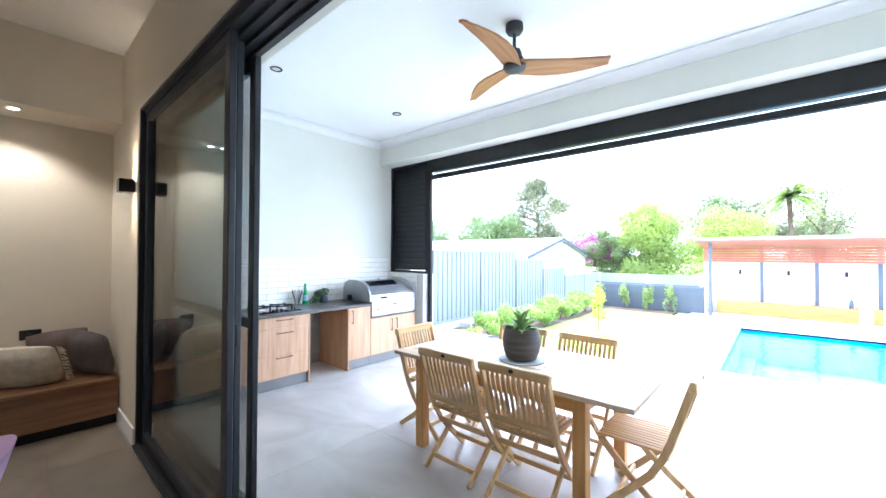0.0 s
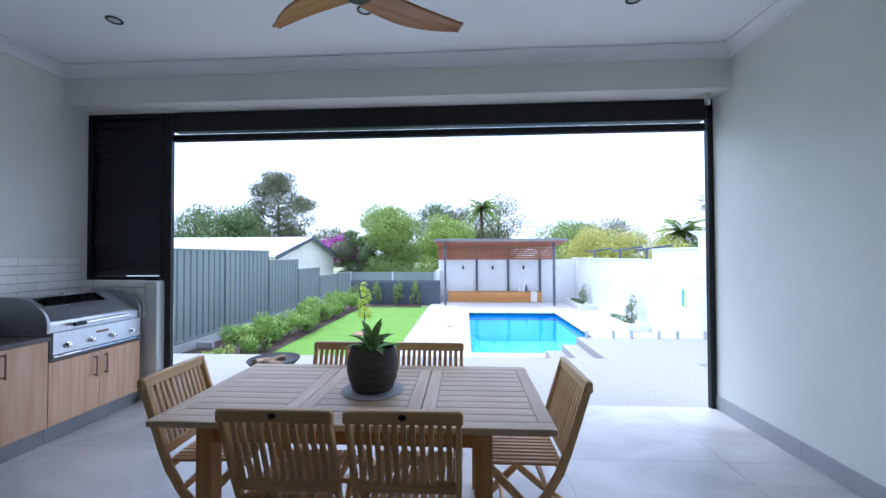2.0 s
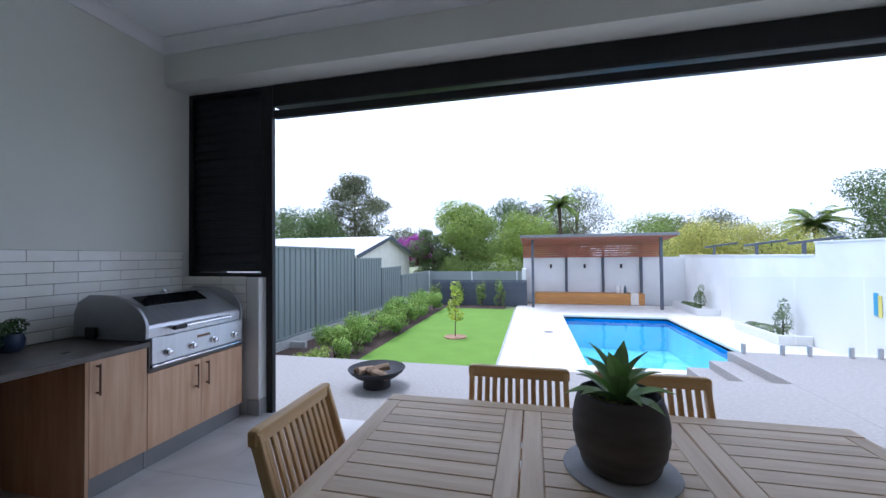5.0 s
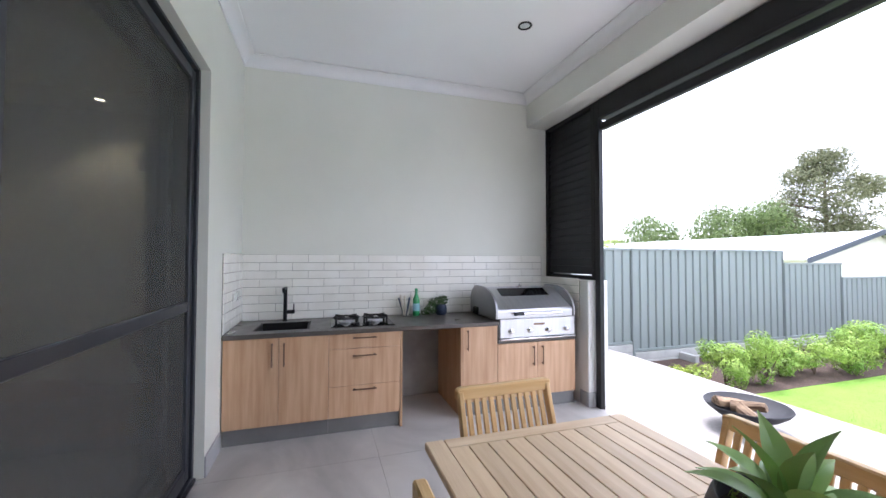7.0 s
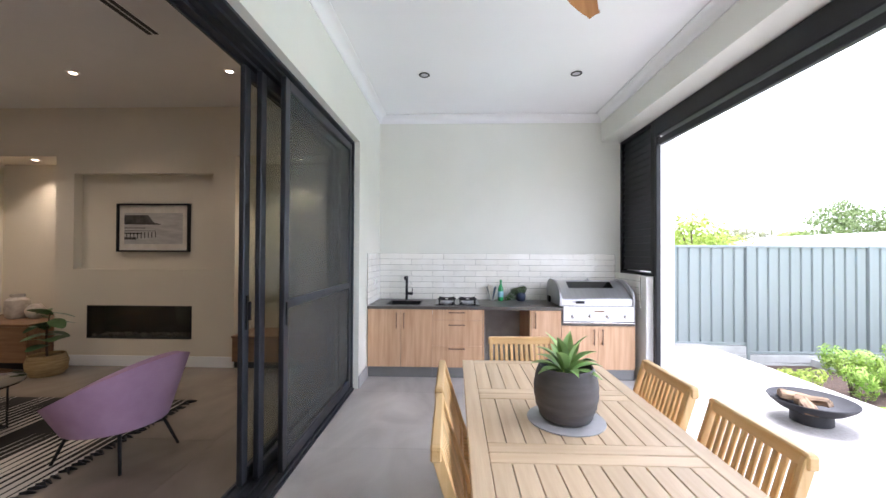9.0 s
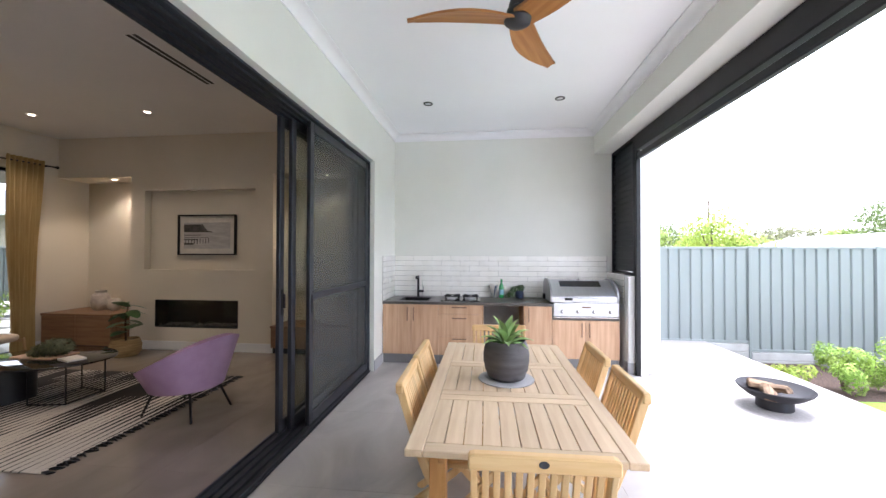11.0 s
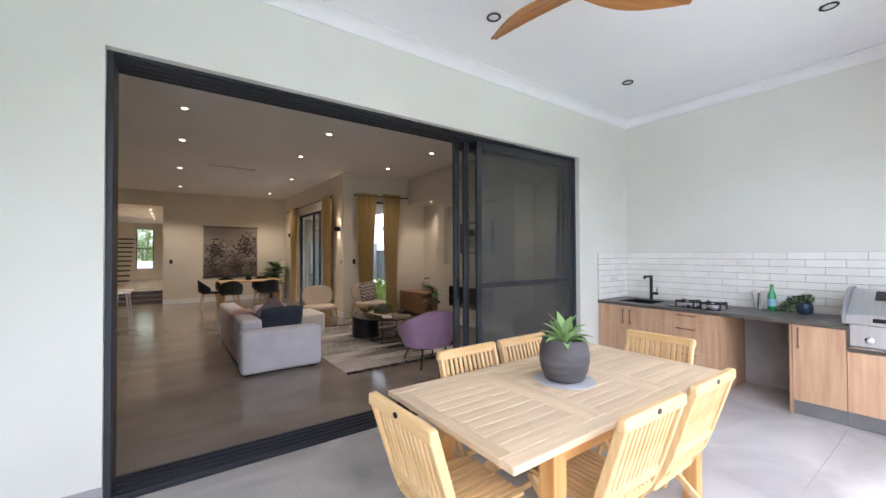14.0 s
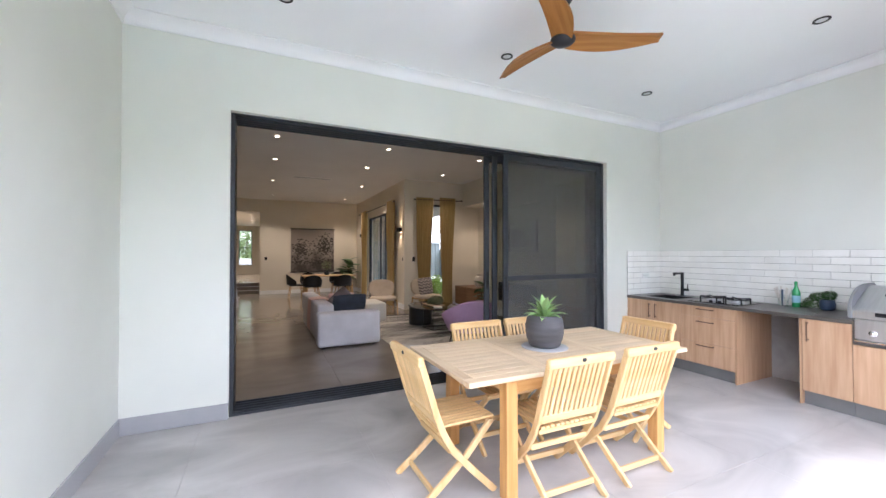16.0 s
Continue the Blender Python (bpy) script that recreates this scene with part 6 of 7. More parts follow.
for x0, y0, wdt in ((-2.45, -0.27, 0.98), (-0.645, -5.2, 0.94)):
    v = thing("ceiling_vent", (x0, y0, ICEIL), "long slot air vent in the ceiling", "vent", "ceiling slot vents")
    part("frame", blocks((-wdt / 2, -0.07, -0.006, wdt / 2, -0.055, 0), (-wdt / 2, 0.055, -0.006, wdt / 2, 0.07, 0), (-wdt / 2, -0.006, -0.005, wdt / 2, 0.006, 0)), M["white_ring"], v)
    part("slot", blocks((-wdt / 2 + 0.005, -0.055, -0.002, wdt / 2 - 0.005, -0.006, -0.001), (-wdt / 2 + 0.005, 0.006, -0.002, wdt / 2 - 0.005, 0.055, -0.001)), M["black"], v)

# ---- fireplace and picture ----
fire = thing("fireplace", (-4.6, -1.785, 0.36), "long black slot fireplace set in the chimney wall", "fireplace")
part("firebox", blocks((-0.255, -0.71, 0.003, -0.24, 0.71, 0.437), (-0.24, -0.712, 0.003, 0.004, 0.712, 0.012), (-0.24, -0.712, 0.428, 0.004, 0.712, 0.437), (-0.24, -0.712, 0.012, 0.004, -0.7, 0.428), (-0.24, 0.7, 0.012, 0.004, 0.712, 0.428)), M["black"], fire)
part("glass", blocks((-0.02, -0.7, 0.012, -0.014, 0.7, 0.428)), M["pane"], fire)
M["pebble"] = material("ember_stones", srgb(120, 112, 104), 0.7, second=srgb(80, 74, 70), scale=20, vary=0.3, island=True)
bm = bmesh.new()
rng = random.Random(8)
for k in range(70):
    bmesh.ops.create_icosphere(bm, subdivisions=1, radius=rng.uniform(0.018, 0.035), matrix=Matrix.Translation((rng.uniform(-0.2, -0.06), rng.uniform(-0.68, 0.68), 0.03)))
part("stones", bm, M["pebble"], fire)


def picture_material(name, sky_c, land_c, dark_c, scale, split):
    """A hazy landscape print: light above, blurred dark masses below."""
    m = bpy.data.materials.new(name)
    m.use_nodes = True
    n, l = m.node_tree.nodes, m.node_tree.links
    b = n["Principled BSDF"]
    b.inputs["Roughness"].default_value = 0.8
    co = n.new("ShaderNodeTexCoord")
    no = n.new("ShaderNodeTexNoise")
    no.inputs["Scale"].default_value, no.inputs["Detail"].default_value = scale, 7
    l.new(co.outputs["Object"], no.inputs["Vector"])
    sep = n.new("ShaderNodeSeparateXYZ")
    l.new(co.outputs["Object"], sep.inputs[0])
    ad = n.new("ShaderNodeMath")
    ad.operation = "MULTIPLY_ADD"
    ad.inputs[1].default_value, ad.inputs[2].default_value = -0.55, split
    l.new(sep.outputs["Z"], ad.inputs[0])
    ad2 = n.new("ShaderNodeMath")
    l.new(ad.outputs[0], ad2.inputs[0])
    l.new(no.outputs["Fac"], ad2.inputs[1])
    rp = n.new("ShaderNodeValToRGB")
    rp.color_ramp.elements[0].position, rp.color_ramp.elements[0].color = 0.42, sky_c
    rp.color_ramp.elements[1].position, rp.color_ramp.elements[1].color = 0.85, dark_c
    e = rp.color_ramp.elements.new(0.62)
    e.color = land_c
    l.new(ad2.outputs[0], rp.inputs[0])
    l.new(rp.outputs[0], b.inputs["Base Color"])
    return m


M["tapestry"] = picture_material("landscape_tapestry", srgb(150, 139, 130), srgb(116, 107, 100), srgb(70, 64, 61), 3.2, -0.05)
pic = thing("framed_picture", (-4.72, -1.68, 1.84), "black framed seascape photograph with a white mount", "picture")
part("frame", blocks((0.001, -0.5, -0.325, 0.05, -0.48, 0.325), (0.001, 0.48, -0.325, 0.05, 0.5, 0.325), (0.001, -0.48, -0.325, 0.05, 0.48, -0.305), (0.001, -0.48, 0.305, 0.05, 0.48, 0.325)), M["black"], pic)
part("mount", blocks((0.002, -0.48, -0.305, 0.02, 0.48, 0.305)), M["fabric_white"], pic)
M["print_pale"] = material("print_paper", srgb(206, 202, 198), 0.8, second=srgb(178, 174, 171), scale=5, detail=7, stretch=(1, 1, 5), contrast=(0.3, 0.7))
M["print_rock"] = material("print_rock", srgb(104, 100, 98), 0.8, second=srgb(58, 55, 54), scale=9, detail=8, contrast=(0.3, 0.7))
part("photograph", blocks((0.0205, -0.41, -0.22, 0.022, 0.40, 0.2)), M["print_pale"], pic, "pale grey seascape print")
bm = bmesh.new()
prism(bm, [(-0.41, 0.045), (-0.41, 0.17), (-0.08, 0.172), (-0.04, 0.12), (0.0, 0.07), (0.1, 0.05), (0.08, 0.042)], "x", 0.0222, 0.0232)
part("cliff", bm, M["print_rock"], pic, "dark headland in the print")
for z, y0, y1, h in ((-0.01, -0.41, -0.12, 0.012), (-0.045, -0.41, 0.02, 0.008), (-0.085, -0.41, -0.2, 0.016), (-0.16, -0.41, -0.24, 0.03)):
    part("shore_band", blocks((0.0222, y0, z, 0.0232, y1, z + h)), M["print_rock"], pic)
for k in range(9):
    part("pier_post", blocks((0.0233, -0.38 + 0.05 * k, -0.16 + 0.004 * k, 0.024, -0.368 + 0.05 * k, -0.07 + 0.002 * k)), M["black"], pic)
part("pier_rail", blocks((0.0233, -0.39, -0.082, 0.024, -0.16, -0.07)), M["black"], pic)
art = thing("wall_hanging", (-1.18, FARY, 1.6), "large dark landscape canvas hanging on the far wall", "wall hanging")
part("canvas", blocks((-0.78, 0.012, -0.8, 0.78, 0.02, 0.8)), M["tapestry"], art)
M["print_tree"] = material("printed_tree", srgb(74, 69, 66), 0.85, second=srgb(52, 48, 46), scale=7, detail=8, contrast=(0.3, 0.7), vary=0.15, island=True)
rng = random.Random(17)
for cx, cz, wide, high, n in ((0.42, 0.02, 0.3, 0.28, 240), (-0.42, 0.16, 0.32, 0.36, 300), (0.0, -0.42, 0.74, 0.1, 160)):
    vs, fs = [], []
    for k in range(n):
        u, v = max(-1.6, min(1.6, rng.gauss(0, 0.55))), max(-1.6, min(1.6, rng.gauss(0, 0.55)))
        x, z, r = max(-0.73, min(0.73, cx + u * wide)), cz + v * high, rng.uniform(0.015, 0.045)
        i = len(vs)
        vs += [(x + r * math.cos(q * 1.2566), 0.0206 + 0.00001 * k, z + 0.6 * r * math.sin(q * 1.2566)) for q in range(5)]
        fs.append((i, i + 1, i + 2, i + 3, i + 4))
    o = new("printed_tree", leaf_mesh("printed_tree", vs, fs, M["print_tree"]))
    o.parent = art
    tagged(o, kind="stuff")

for z in (-0.81, 0.81):
    bm = bmesh.new()
    tube(bm, [(-0.8, 0.017, z), (0.8, 0.017, z)], 0.016, 10)
    part("rod", bm, M["black"], art)

# ---- alcove joinery ----
M["joinery"] = wood("walnut_stained_oak", srgb(142, 108, 78), srgb(118, 86, 60), None, 0.5, "y", 0.05)
lowc = thing("alcove_cabinet", (XW + 0.004, -3.6, 0), "low oak cabinet in the fireside alcove", "cabinet")
part("body", blocks((0, -0.6, 0.1, 0.78, 0.62, 0.56), bevel=0.003), M["joinery"], lowc)
part("top", blocks((0, -0.61, 0.5605, 0.8, 0.63, 0.59), bevel=0.003), M["joinery"], lowc)
part("plinth", blocks((0, -0.58, 0, 0.7, 0.6, 0.1)), M["black"], lowc)
for k in range(2):
    part("door", blocks((0.781, -0.59 + 0.605 * k, 0.11, 0.797, 0.01 + 0.605 * k, 0.555), bevel=0.002), M["joinery"], lowc)
M["vase"] = material("speckled_ceramic", srgb(206, 198, 186), 0.6, second=srgb(180, 170, 158), scale=14, bump=0.1)
for y, pr in ((-3.64, [(0.09, 0.0), (0.12, 0.03), (0.135, 0.14), (0.12, 0.25), (0.07, 0.29), (0.08, 0.33), (0.07, 0.33), (0.06, 0.28)]), (-3.38, [(0.06, 0.0), (0.1, 0.05), (0.105, 0.12), (0.06, 0.19), (0.045, 0.2), (0.04, 0.17)])):
    bm = bmesh.new()
    lathe(bm, pr, 28)
    single("vase", bm, M["vase"], "round pale speckled ceramic vase on the cabinet", "vase", "vases on the alcove cabinet", smooth=True, at=pose(-4.75, y, 0.5905))
seat_b = thing("window_seat", (XW + 0.004, 0.24, 0), "built-in oak bench seat in the alcove", "bench")
part("front", blocks((0, -0.735, 0.09, 0.55, 0.735, 0.40), bevel=0.003), M["joinery"], seat_b)
part("seat_top", blocks((0, -0.736, 0.4005, 0.575, 0.736, 0.43), bevel=0.004), M["joinery"], seat_b)
part("plinth", blocks((0, -0.73, 0, 0.5, 0.73, 0.09)), M["black"], seat_b)


def cushion(name, w, h, t, mat, label, m):
    """A plump scatter cushion with pinched corners."""
    bm = bmesh.new()
    n = 12
    gr = {}
    for sgn in (1, -1):
        for i in range(n + 1):
            for j in range(n + 1):
                u, v = i / n * 2 - 1, j / n * 2 - 1
                edge = max(abs(u), abs(v)) == 1
                if edge and sgn < 0:
                    gr[(sgn, i, j)] = gr[(1, i, j)]
                    continue
                k = (1 - u ** 4) * (1 - v ** 4)
                pin = 1 - 0.08 * (u * u * v * v)
                gr[(sgn, i, j)] = bm.verts.new((u * w / 2 * pin * (1 - 0.05 * (1 - v * v) * abs(u)), sgn * t / 2 * k ** 0.55 + 0.008 * noise.noise(Vector((u * 3, v * 3, sgn))), v * h / 2 * pin))
        for i in range(n):
            for j in range(n):
                q = [gr[(sgn, i, j)], gr[(sgn, i + 1, j)], gr[(sgn, i + 1, j + 1)], gr[(sgn, i, j + 1)]]
                if len(set(q)) == 4:
                    try:
                        bm.faces.new(q if sgn < 0 else q[::-1])
                    except ValueError:
                        pass
    return single(name, bm, mat, label, "cushion", smooth=True, at=m)


M["cream_knit"] = material("cream_wool", srgb(226, 216, 198), 0.95, second=srgb(206, 195, 176), scale=14, bump=0.7, bump_scale=90)
M["grey_linen"] = material("grey_linen", srgb(110, 104, 106), 0.95, second=srgb(96, 90, 92), scale=8, bump=0.3, bump_scale=150)
M["navy_cloth"] = material("navy_cloth", srgb(52, 58, 70), 0.9, second=srgb(44, 50, 60), scale=8, bump=0.3, bump_scale=160)
M["taupe"] = material("taupe_cloth", srgb(120, 104, 102), 0.9, second=srgb(106, 92, 90), scale=8, bump=0.3, bump_scale=160)
def zigzag(name, a, b):
    """Woven cloth in two colours that run in zigzag rows."""
    m = material(name, a, 0.9, bump=0.3, bump_scale=160)
    n, l = m.node_tree.nodes, m.node_tree.links
    sep, mx = n.new("ShaderNodeSeparateXYZ"), n.new("ShaderNodeMix")
    l.new(n.new("ShaderNodeTexCoord").outputs["Object"], sep.inputs[0])

    def calc(op, u, v):
        q = n.new("ShaderNodeMath")
        q.operation = op
        l.new(u, q.inputs[0])
        if isinstance(v, float):
            q.inputs[1].default_value = v
        else:
            l.new(v, q.inputs[1])
        return q.outputs[0]

    wave = calc("PINGPONG", calc("ADD", sep.outputs["X"], 1.0), 0.055)
    row = calc("FRACT", calc("MULTIPLY", calc("ADD", sep.outputs["Z"], wave), 13.0), 0.0)
    mx.data_type = "RGBA"
    mx.inputs[6].default_value, mx.inputs[7].default_value = a, b
    l.new(calc("LESS_THAN", row, 0.42), mx.inputs[0])
    l.new(mx.outputs[2], n["Principled BSDF"].inputs["Base Color"])
    return m


M["chevron"] = zigzag("chevron_weave", srgb(92, 84, 88), srgb(196, 184, 172))
cream = cushion("cushion", 0.56, 0.44, 0.18, M["cream_knit"], "fringed cream wool cushion on the bench seat", pose(-4.76, 0.36, 0.60, 34, 0, 68))
rng = random.Random(71)
bm = bmesh.new()
for k in range(30):
    v = -0.21 + 0.0145 * k
    for u in (-0.27, 0.27):
        e = 0.05 * (1 if u > 0 else -1)
        tube(bm, [(u, 0, v), (u + e * 0.6, rng.uniform(-0.012, 0.012), v - 0.006), (u + e, rng.uniform(-0.02, 0.02), v - 0.025)], [0.003, 0.004, 0.002], 4)
tagged(part("fringe", bm, M["cream_knit"], cream), kind="stuff")
cushion("cushion", 0.48, 0.44, 0.16, M["grey_linen"], "grey linen cushion leaning on the bench seat", pose(-4.80, 0.80, 0.64, 16, 4, 30))
cushion("cushion", 0.44, 0.42, 0.15, M["taupe"], "brown-grey cushion at the back of the bench seat", pose(-4.96, 0.62, 0.655, 12, -6, 80))

# ---- rug ----
def rug_material():
    """Black flat weave with fine cream lines that start and stop in bands."""
    m = bpy.data.materials.new("striped_kilim")
    m.use_nodes = True
    n, l = m.node_tree.nodes, m.node_tree.links
    b = n["Principled BSDF"]
    b.inputs["Roughness"].default_value = 0.95

    def calc(op, a, v):
        q = n.new("ShaderNodeMath")
        q.operation = op
        l.new(a, q.inputs[0])
        if isinstance(v, float):
            q.inputs[1].default_value = v
        else:
            l.new(v, q.inputs[1])
        return q.outputs[0]

    co, sp, cb, no, wob = n.new("ShaderNodeTexCoord"), n.new("ShaderNodeSeparateXYZ"), n.new("ShaderNodeCombineXYZ"), n.new("ShaderNodeTexNoise"), n.new("ShaderNodeTexNoise")
    l.new(co.outputs["Object"], sp.inputs[0])
    wob.inputs["Scale"].default_value = 3.0
    l.new(co.outputs["Object"], wob.inputs["Vector"])
    y = calc("ADD", sp.outputs["Y"], calc("MULTIPLY", wob.outputs["Fac"], 0.012))
    l.new(calc("MULTIPLY", sp.outputs["X"], 0.7), cb.inputs[0])
    l.new(calc("MULTIPLY", calc("FLOOR", calc("MULTIPLY", y, 5.0), 0.0), 3.7), cb.inputs[1])
    no.inputs["Scale"].default_value, no.inputs["Detail"].default_value = 1.3, 0.0
    l.new(cb.outputs[0], no.inputs["Vector"])
    share = calc("ADD", calc("ADD", calc("MULTIPLY", sp.outputs["X"], 0.36), calc("MULTIPLY", no.outputs["Fac"], 2.0)), -0.55)
    pale = calc("LESS_THAN", calc("FRACT", calc("MULTIPLY", y, 15.0), 0.0), share)
    mx = n.new("ShaderNodeMix")
    mx.data_type = "RGBA"
    mx.inputs[6].default_value, mx.inputs[7].default_value = srgb(32, 29, 30), srgb(206, 198, 187)
    l.new(pale, mx.inputs[0]), l.new(mx.outputs[2], b.inputs["Base Color"])
    fine, bp = n.new("ShaderNodeTexNoise"), n.new("ShaderNodeBump")
    fine.inputs["Scale"].default_value = 160
    bp.inputs["Strength"].default_value = 0.4
    l.new(fine.outputs["Fac"], bp.inputs["Height"]), l.new(bp.outputs[0], b.inputs["Normal"])
    return m


rug = thing("rug", (-2.5, -1.85, 0.001), "flat-woven black and cream striped rug with tassels", "rug")
part("weave", blocks((-0.98, -1.58, 0.0, 1.15, 1.55, 0.009), bevel=0.003), rug_material(), rug)
rng = random.Random(12)
for s in (-1.58, 1.55):
    bm = bmesh.new()
    for k in range(46):
        x = -0.96 + 0.0465 * k
        e = 0.09 * (1 if s > 0 else -1)
        tube(bm, [(x, s, 0.006), (x + rng.uniform(-0.02, 0.02), s + e * 0.5, 0.012), (x + rng.uniform(-0.04, 0.04), s + e, 0.006)], [0.008, 0.014, 0.004], 5)
    tagged(part("tassels", bm, M["black"], rug, "short black tassels"), kind="stuff")

# ---- sofa ----
M["sofa"] = material("pale_grey_upholstery", srgb(210, 206, 208), 0.95, second=srgb(200, 196, 198), scale=5, bump=0.25, bump_scale=190)
M["throw"] = material("pink_throw", srgb(232, 206, 198), 0.95, second=srgb(222, 192, 183), scale=8, bump=0.5, bump_scale=120)


def soft(*bs, bevel=0.05):
    bm = bmesh.new()
    for b in bs:
        box(bm, *b, bevel=bevel, seg=4)
    return bm


sofa = thing("sofa", (-0.72, -2.12, 0), "low pale grey modular sofa with loose cushions", "sofa", turn=1)
part("base", soft((-0.44, -1.24, 0.02, 0.44, 1.02, 0.3), bevel=0.03), M["sofa"], sofa, smooth=True)
part("arm", soft((-0.5, 1.0, 0.02, 0.49, 1.26, 0.55)), M["sofa"], sofa, smooth=True)
part("back", soft((0.2, -1.25, 0.28, 0.46, 1.0, 0.66)), M["sofa"], sofa, smooth=True)
part("seat_cushion", soft((-0.46, -0.12, 0.3, 0.2, 0.995, 0.44)), M["sofa"], sofa, smooth=True)
part("seat_cushion", soft((-0.46, -1.25, 0.3, 0.2, -0.125, 0.44)), M["sofa"], sofa, smooth=True)
part("chaise", soft((-1.15, -1.25, 0.05, -0.465, -0.45, 0.44)), M["fabric_white"], sofa, "white chaise end", smooth=True)
for x in (-0.4, 0.4):
    for y in (-1.15, 1.18):
        part("foot", blocks((x - 0.03, y - 0.03, 0, x + 0.03, y + 0.03, 0.019)), M["black"], sofa)
cushion("cushion", 0.62, 0.36, 0.16, M["navy_cloth"], "dark navy cushion on the sofa", pose(-0.82, -1.32, 0.61, -14, 0, 9))
cushion("cushion", 0.42, 0.42, 0.14, M["taupe"], "brown cushion standing behind the navy one", pose(-0.74, -1.55, 0.64, -10, 40, 8))
cushion("cushion", 0.5, 0.34, 0.14, M["throw"], "soft pink cushion on the sofa", pose(-0.79, -1.95, 0.6, -20, 0, 3))
bm = bmesh.new()
n = 18
rows = [[bm.verts.new((u, -0.22 + 0.44 * j / n, z + 0.006 * math.sin(j * 1.7 + i))) for j in range(n + 1)] for i, (u, z) in enumerate(((-0.02, 0.46), (-0.012, 0.67), (0.12, 0.685), (0.29, 0.672), (0.302, 0.45), (0.31, 0.16)))]
for a, b in zip(rows, rows[1:]):
    for j in range(n):
        bm.faces.new((a[j], a[j + 1], b[j + 1], b[j]))
bmesh.ops.solidify(bm, geom=bm.faces[:], thickness=0.01)
single("throw_blanket", bm, M["throw"], "soft pink throw draped over the sofa back", "blanket", smooth=True, at=pose(-0.525, -1.87, 0, 0, 0, 1))

# ---- chairs and tables ----
M["pink"] = material("lilac_upholstery", srgb(190, 154, 184), 0.9, second=srgb(178, 142, 172), scale=6, bump=0.2, bump_scale=190)
M["beige"] = material("beige_upholstery", srgb(206, 190, 168), 0.9, second=srgb(194, 177, 154), scale=6, bump=0.2, bump_scale=190)
M["oak_leg"] = wood("pale_oak", srgb(200, 166, 120), srgb(178, 142, 96), None, 0.5, "z", 0.05)
tub = thing("tub_chair", (-2.46, -0.12, 0.0), "lilac upholstered tub chair on dark splayed legs", "armchair", turn=-8)
bm = bmesh.new()
N = 40
prof_n = 7
rows = []
for k in range(N + 1):
    a = radians(-215 + 250 * k / N) + radians(180)
    back = 0.5 + 0.5 * math.cos(a - radians(90))
    h = 0.40 + 0.36 * back ** 1.4
    ring = []
    for j in range(prof_n + 1):
        f = j / prof_n
        r = 0.315 + 0.085 * f + 0.05 * f * back
        ring.append((r * math.cos(a) * 1.02, r * math.sin(a), 0.26 + (h - 0.26) * f))
    for j in range(prof_n, -1, -1):
        f = j / prof_n
        r = 0.315 + 0.085 * f + 0.05 * f * back - 0.065
        ring.append((r * math.cos(a) * 1.02, r * math.sin(a), 0.28 + (h - 0.27) * f))
    rows.append([bm.verts.new(p) for p in ring])
for q0, q1 in zip(rows, rows[1:]):
    m = len(q0)
    for k in range(m):
        bm.faces.new((q0[k], q0[(k + 1) % m], q1[(k + 1) % m], q1[k]))
bm.faces.new(rows[0]), bm.faces.new(rows[-1][::-1])
part("shell", bm, M["pink"], tub, smooth=True)
bm = bmesh.new()
lathe(bm, [(0.2, 0.24), (0.3, 0.26), (0.31, 0.36), (0.26, 0.41), (0.02, 0.42)], 36)
part("seat_cushion", bm, M["pink"], tub, smooth=True)
for x, y in ((-0.2, 0.26), (0.2, 0.26), (-0.2, -0.25), (0.2, -0.25)):
    bm = bmesh.new()
    tube(bm, [(x * 0.8, y * 0.8, 0.26), (x * 1.15, y * 1.15, 0.0)], [0.013, 0.01], 8)
    part("leg", bm, M["black"], tub, smooth=True)

coffee = thing("coffee_table", (-2.62, -1.88, 0.01), "black coffee table with a drum base and wire frame", "coffee table")
bm = bmesh.new()
lathe(bm, [(0.47, 0.395), (0.48, 0.4), (0.48, 0.412), (0.47, 0.417)], 56)
bmesh.ops.scale(bm, verts=bm.verts[:], vec=(1.0, 1.38, 1))
part("top", bm, M["dark_glass"], coffee, smooth=True)
bm = bmesh.new()
lathe(bm, [(0.24, 0.0), (0.24, 0.28), (0.235, 0.39)], 44, (0.14, -0.34, 0))
part("drum", bm, M["black"], coffee, smooth=True)
bm = bmesh.new()
for x, y in ((-0.26, 0.1), (-0.2, 0.46), (0.2, 0.46), (0.26, 0.1)):
    tube(bm, [(x, y, 0.0), (x, y, 0.395)], 0.008, 6)
tube(bm, [(-0.26, 0.1, 0.008), (-0.2, 0.46, 0.008), (0.2, 0.46, 0.008), (0.26, 0.1, 0.008), (-0.26, 0.1, 0.008)], 0.008, 6)
part("wire_base", bm, M["black"], coffee)
tp = thing("table_plant", (-2.66, -1.9, 0.4275), "grey-green leafy arrangement on a tan tray", "plant")
foliage("leaves", [(0, 0.06, 0.1, 0.15, 0.17, 0.09), (0.04, -0.06, 0.06, 0.12, 0.12, 0.06)], 700, 0.034, M["leaf_pine"], tp, 52)
part("tray", blocks((-0.15, -0.32, 0, 0.15, 0.18, 0.014), bevel=0.004), M["oak"], tp)
single("book", blocks((-0.11, -0.08, 0, 0.11, 0.08, 0.02), bevel=0.002), M["fabric_white"], "small white book on the coffee table", "book", at=pose(-2.56, -1.52, 0.4275, 0, 0, 70))

arm = thing("lounge_chair", (-2.15, -3.85, 0), "beige upholstered lounge chair with oak frame", "armchair", "beige lounge chairs", turn=172)
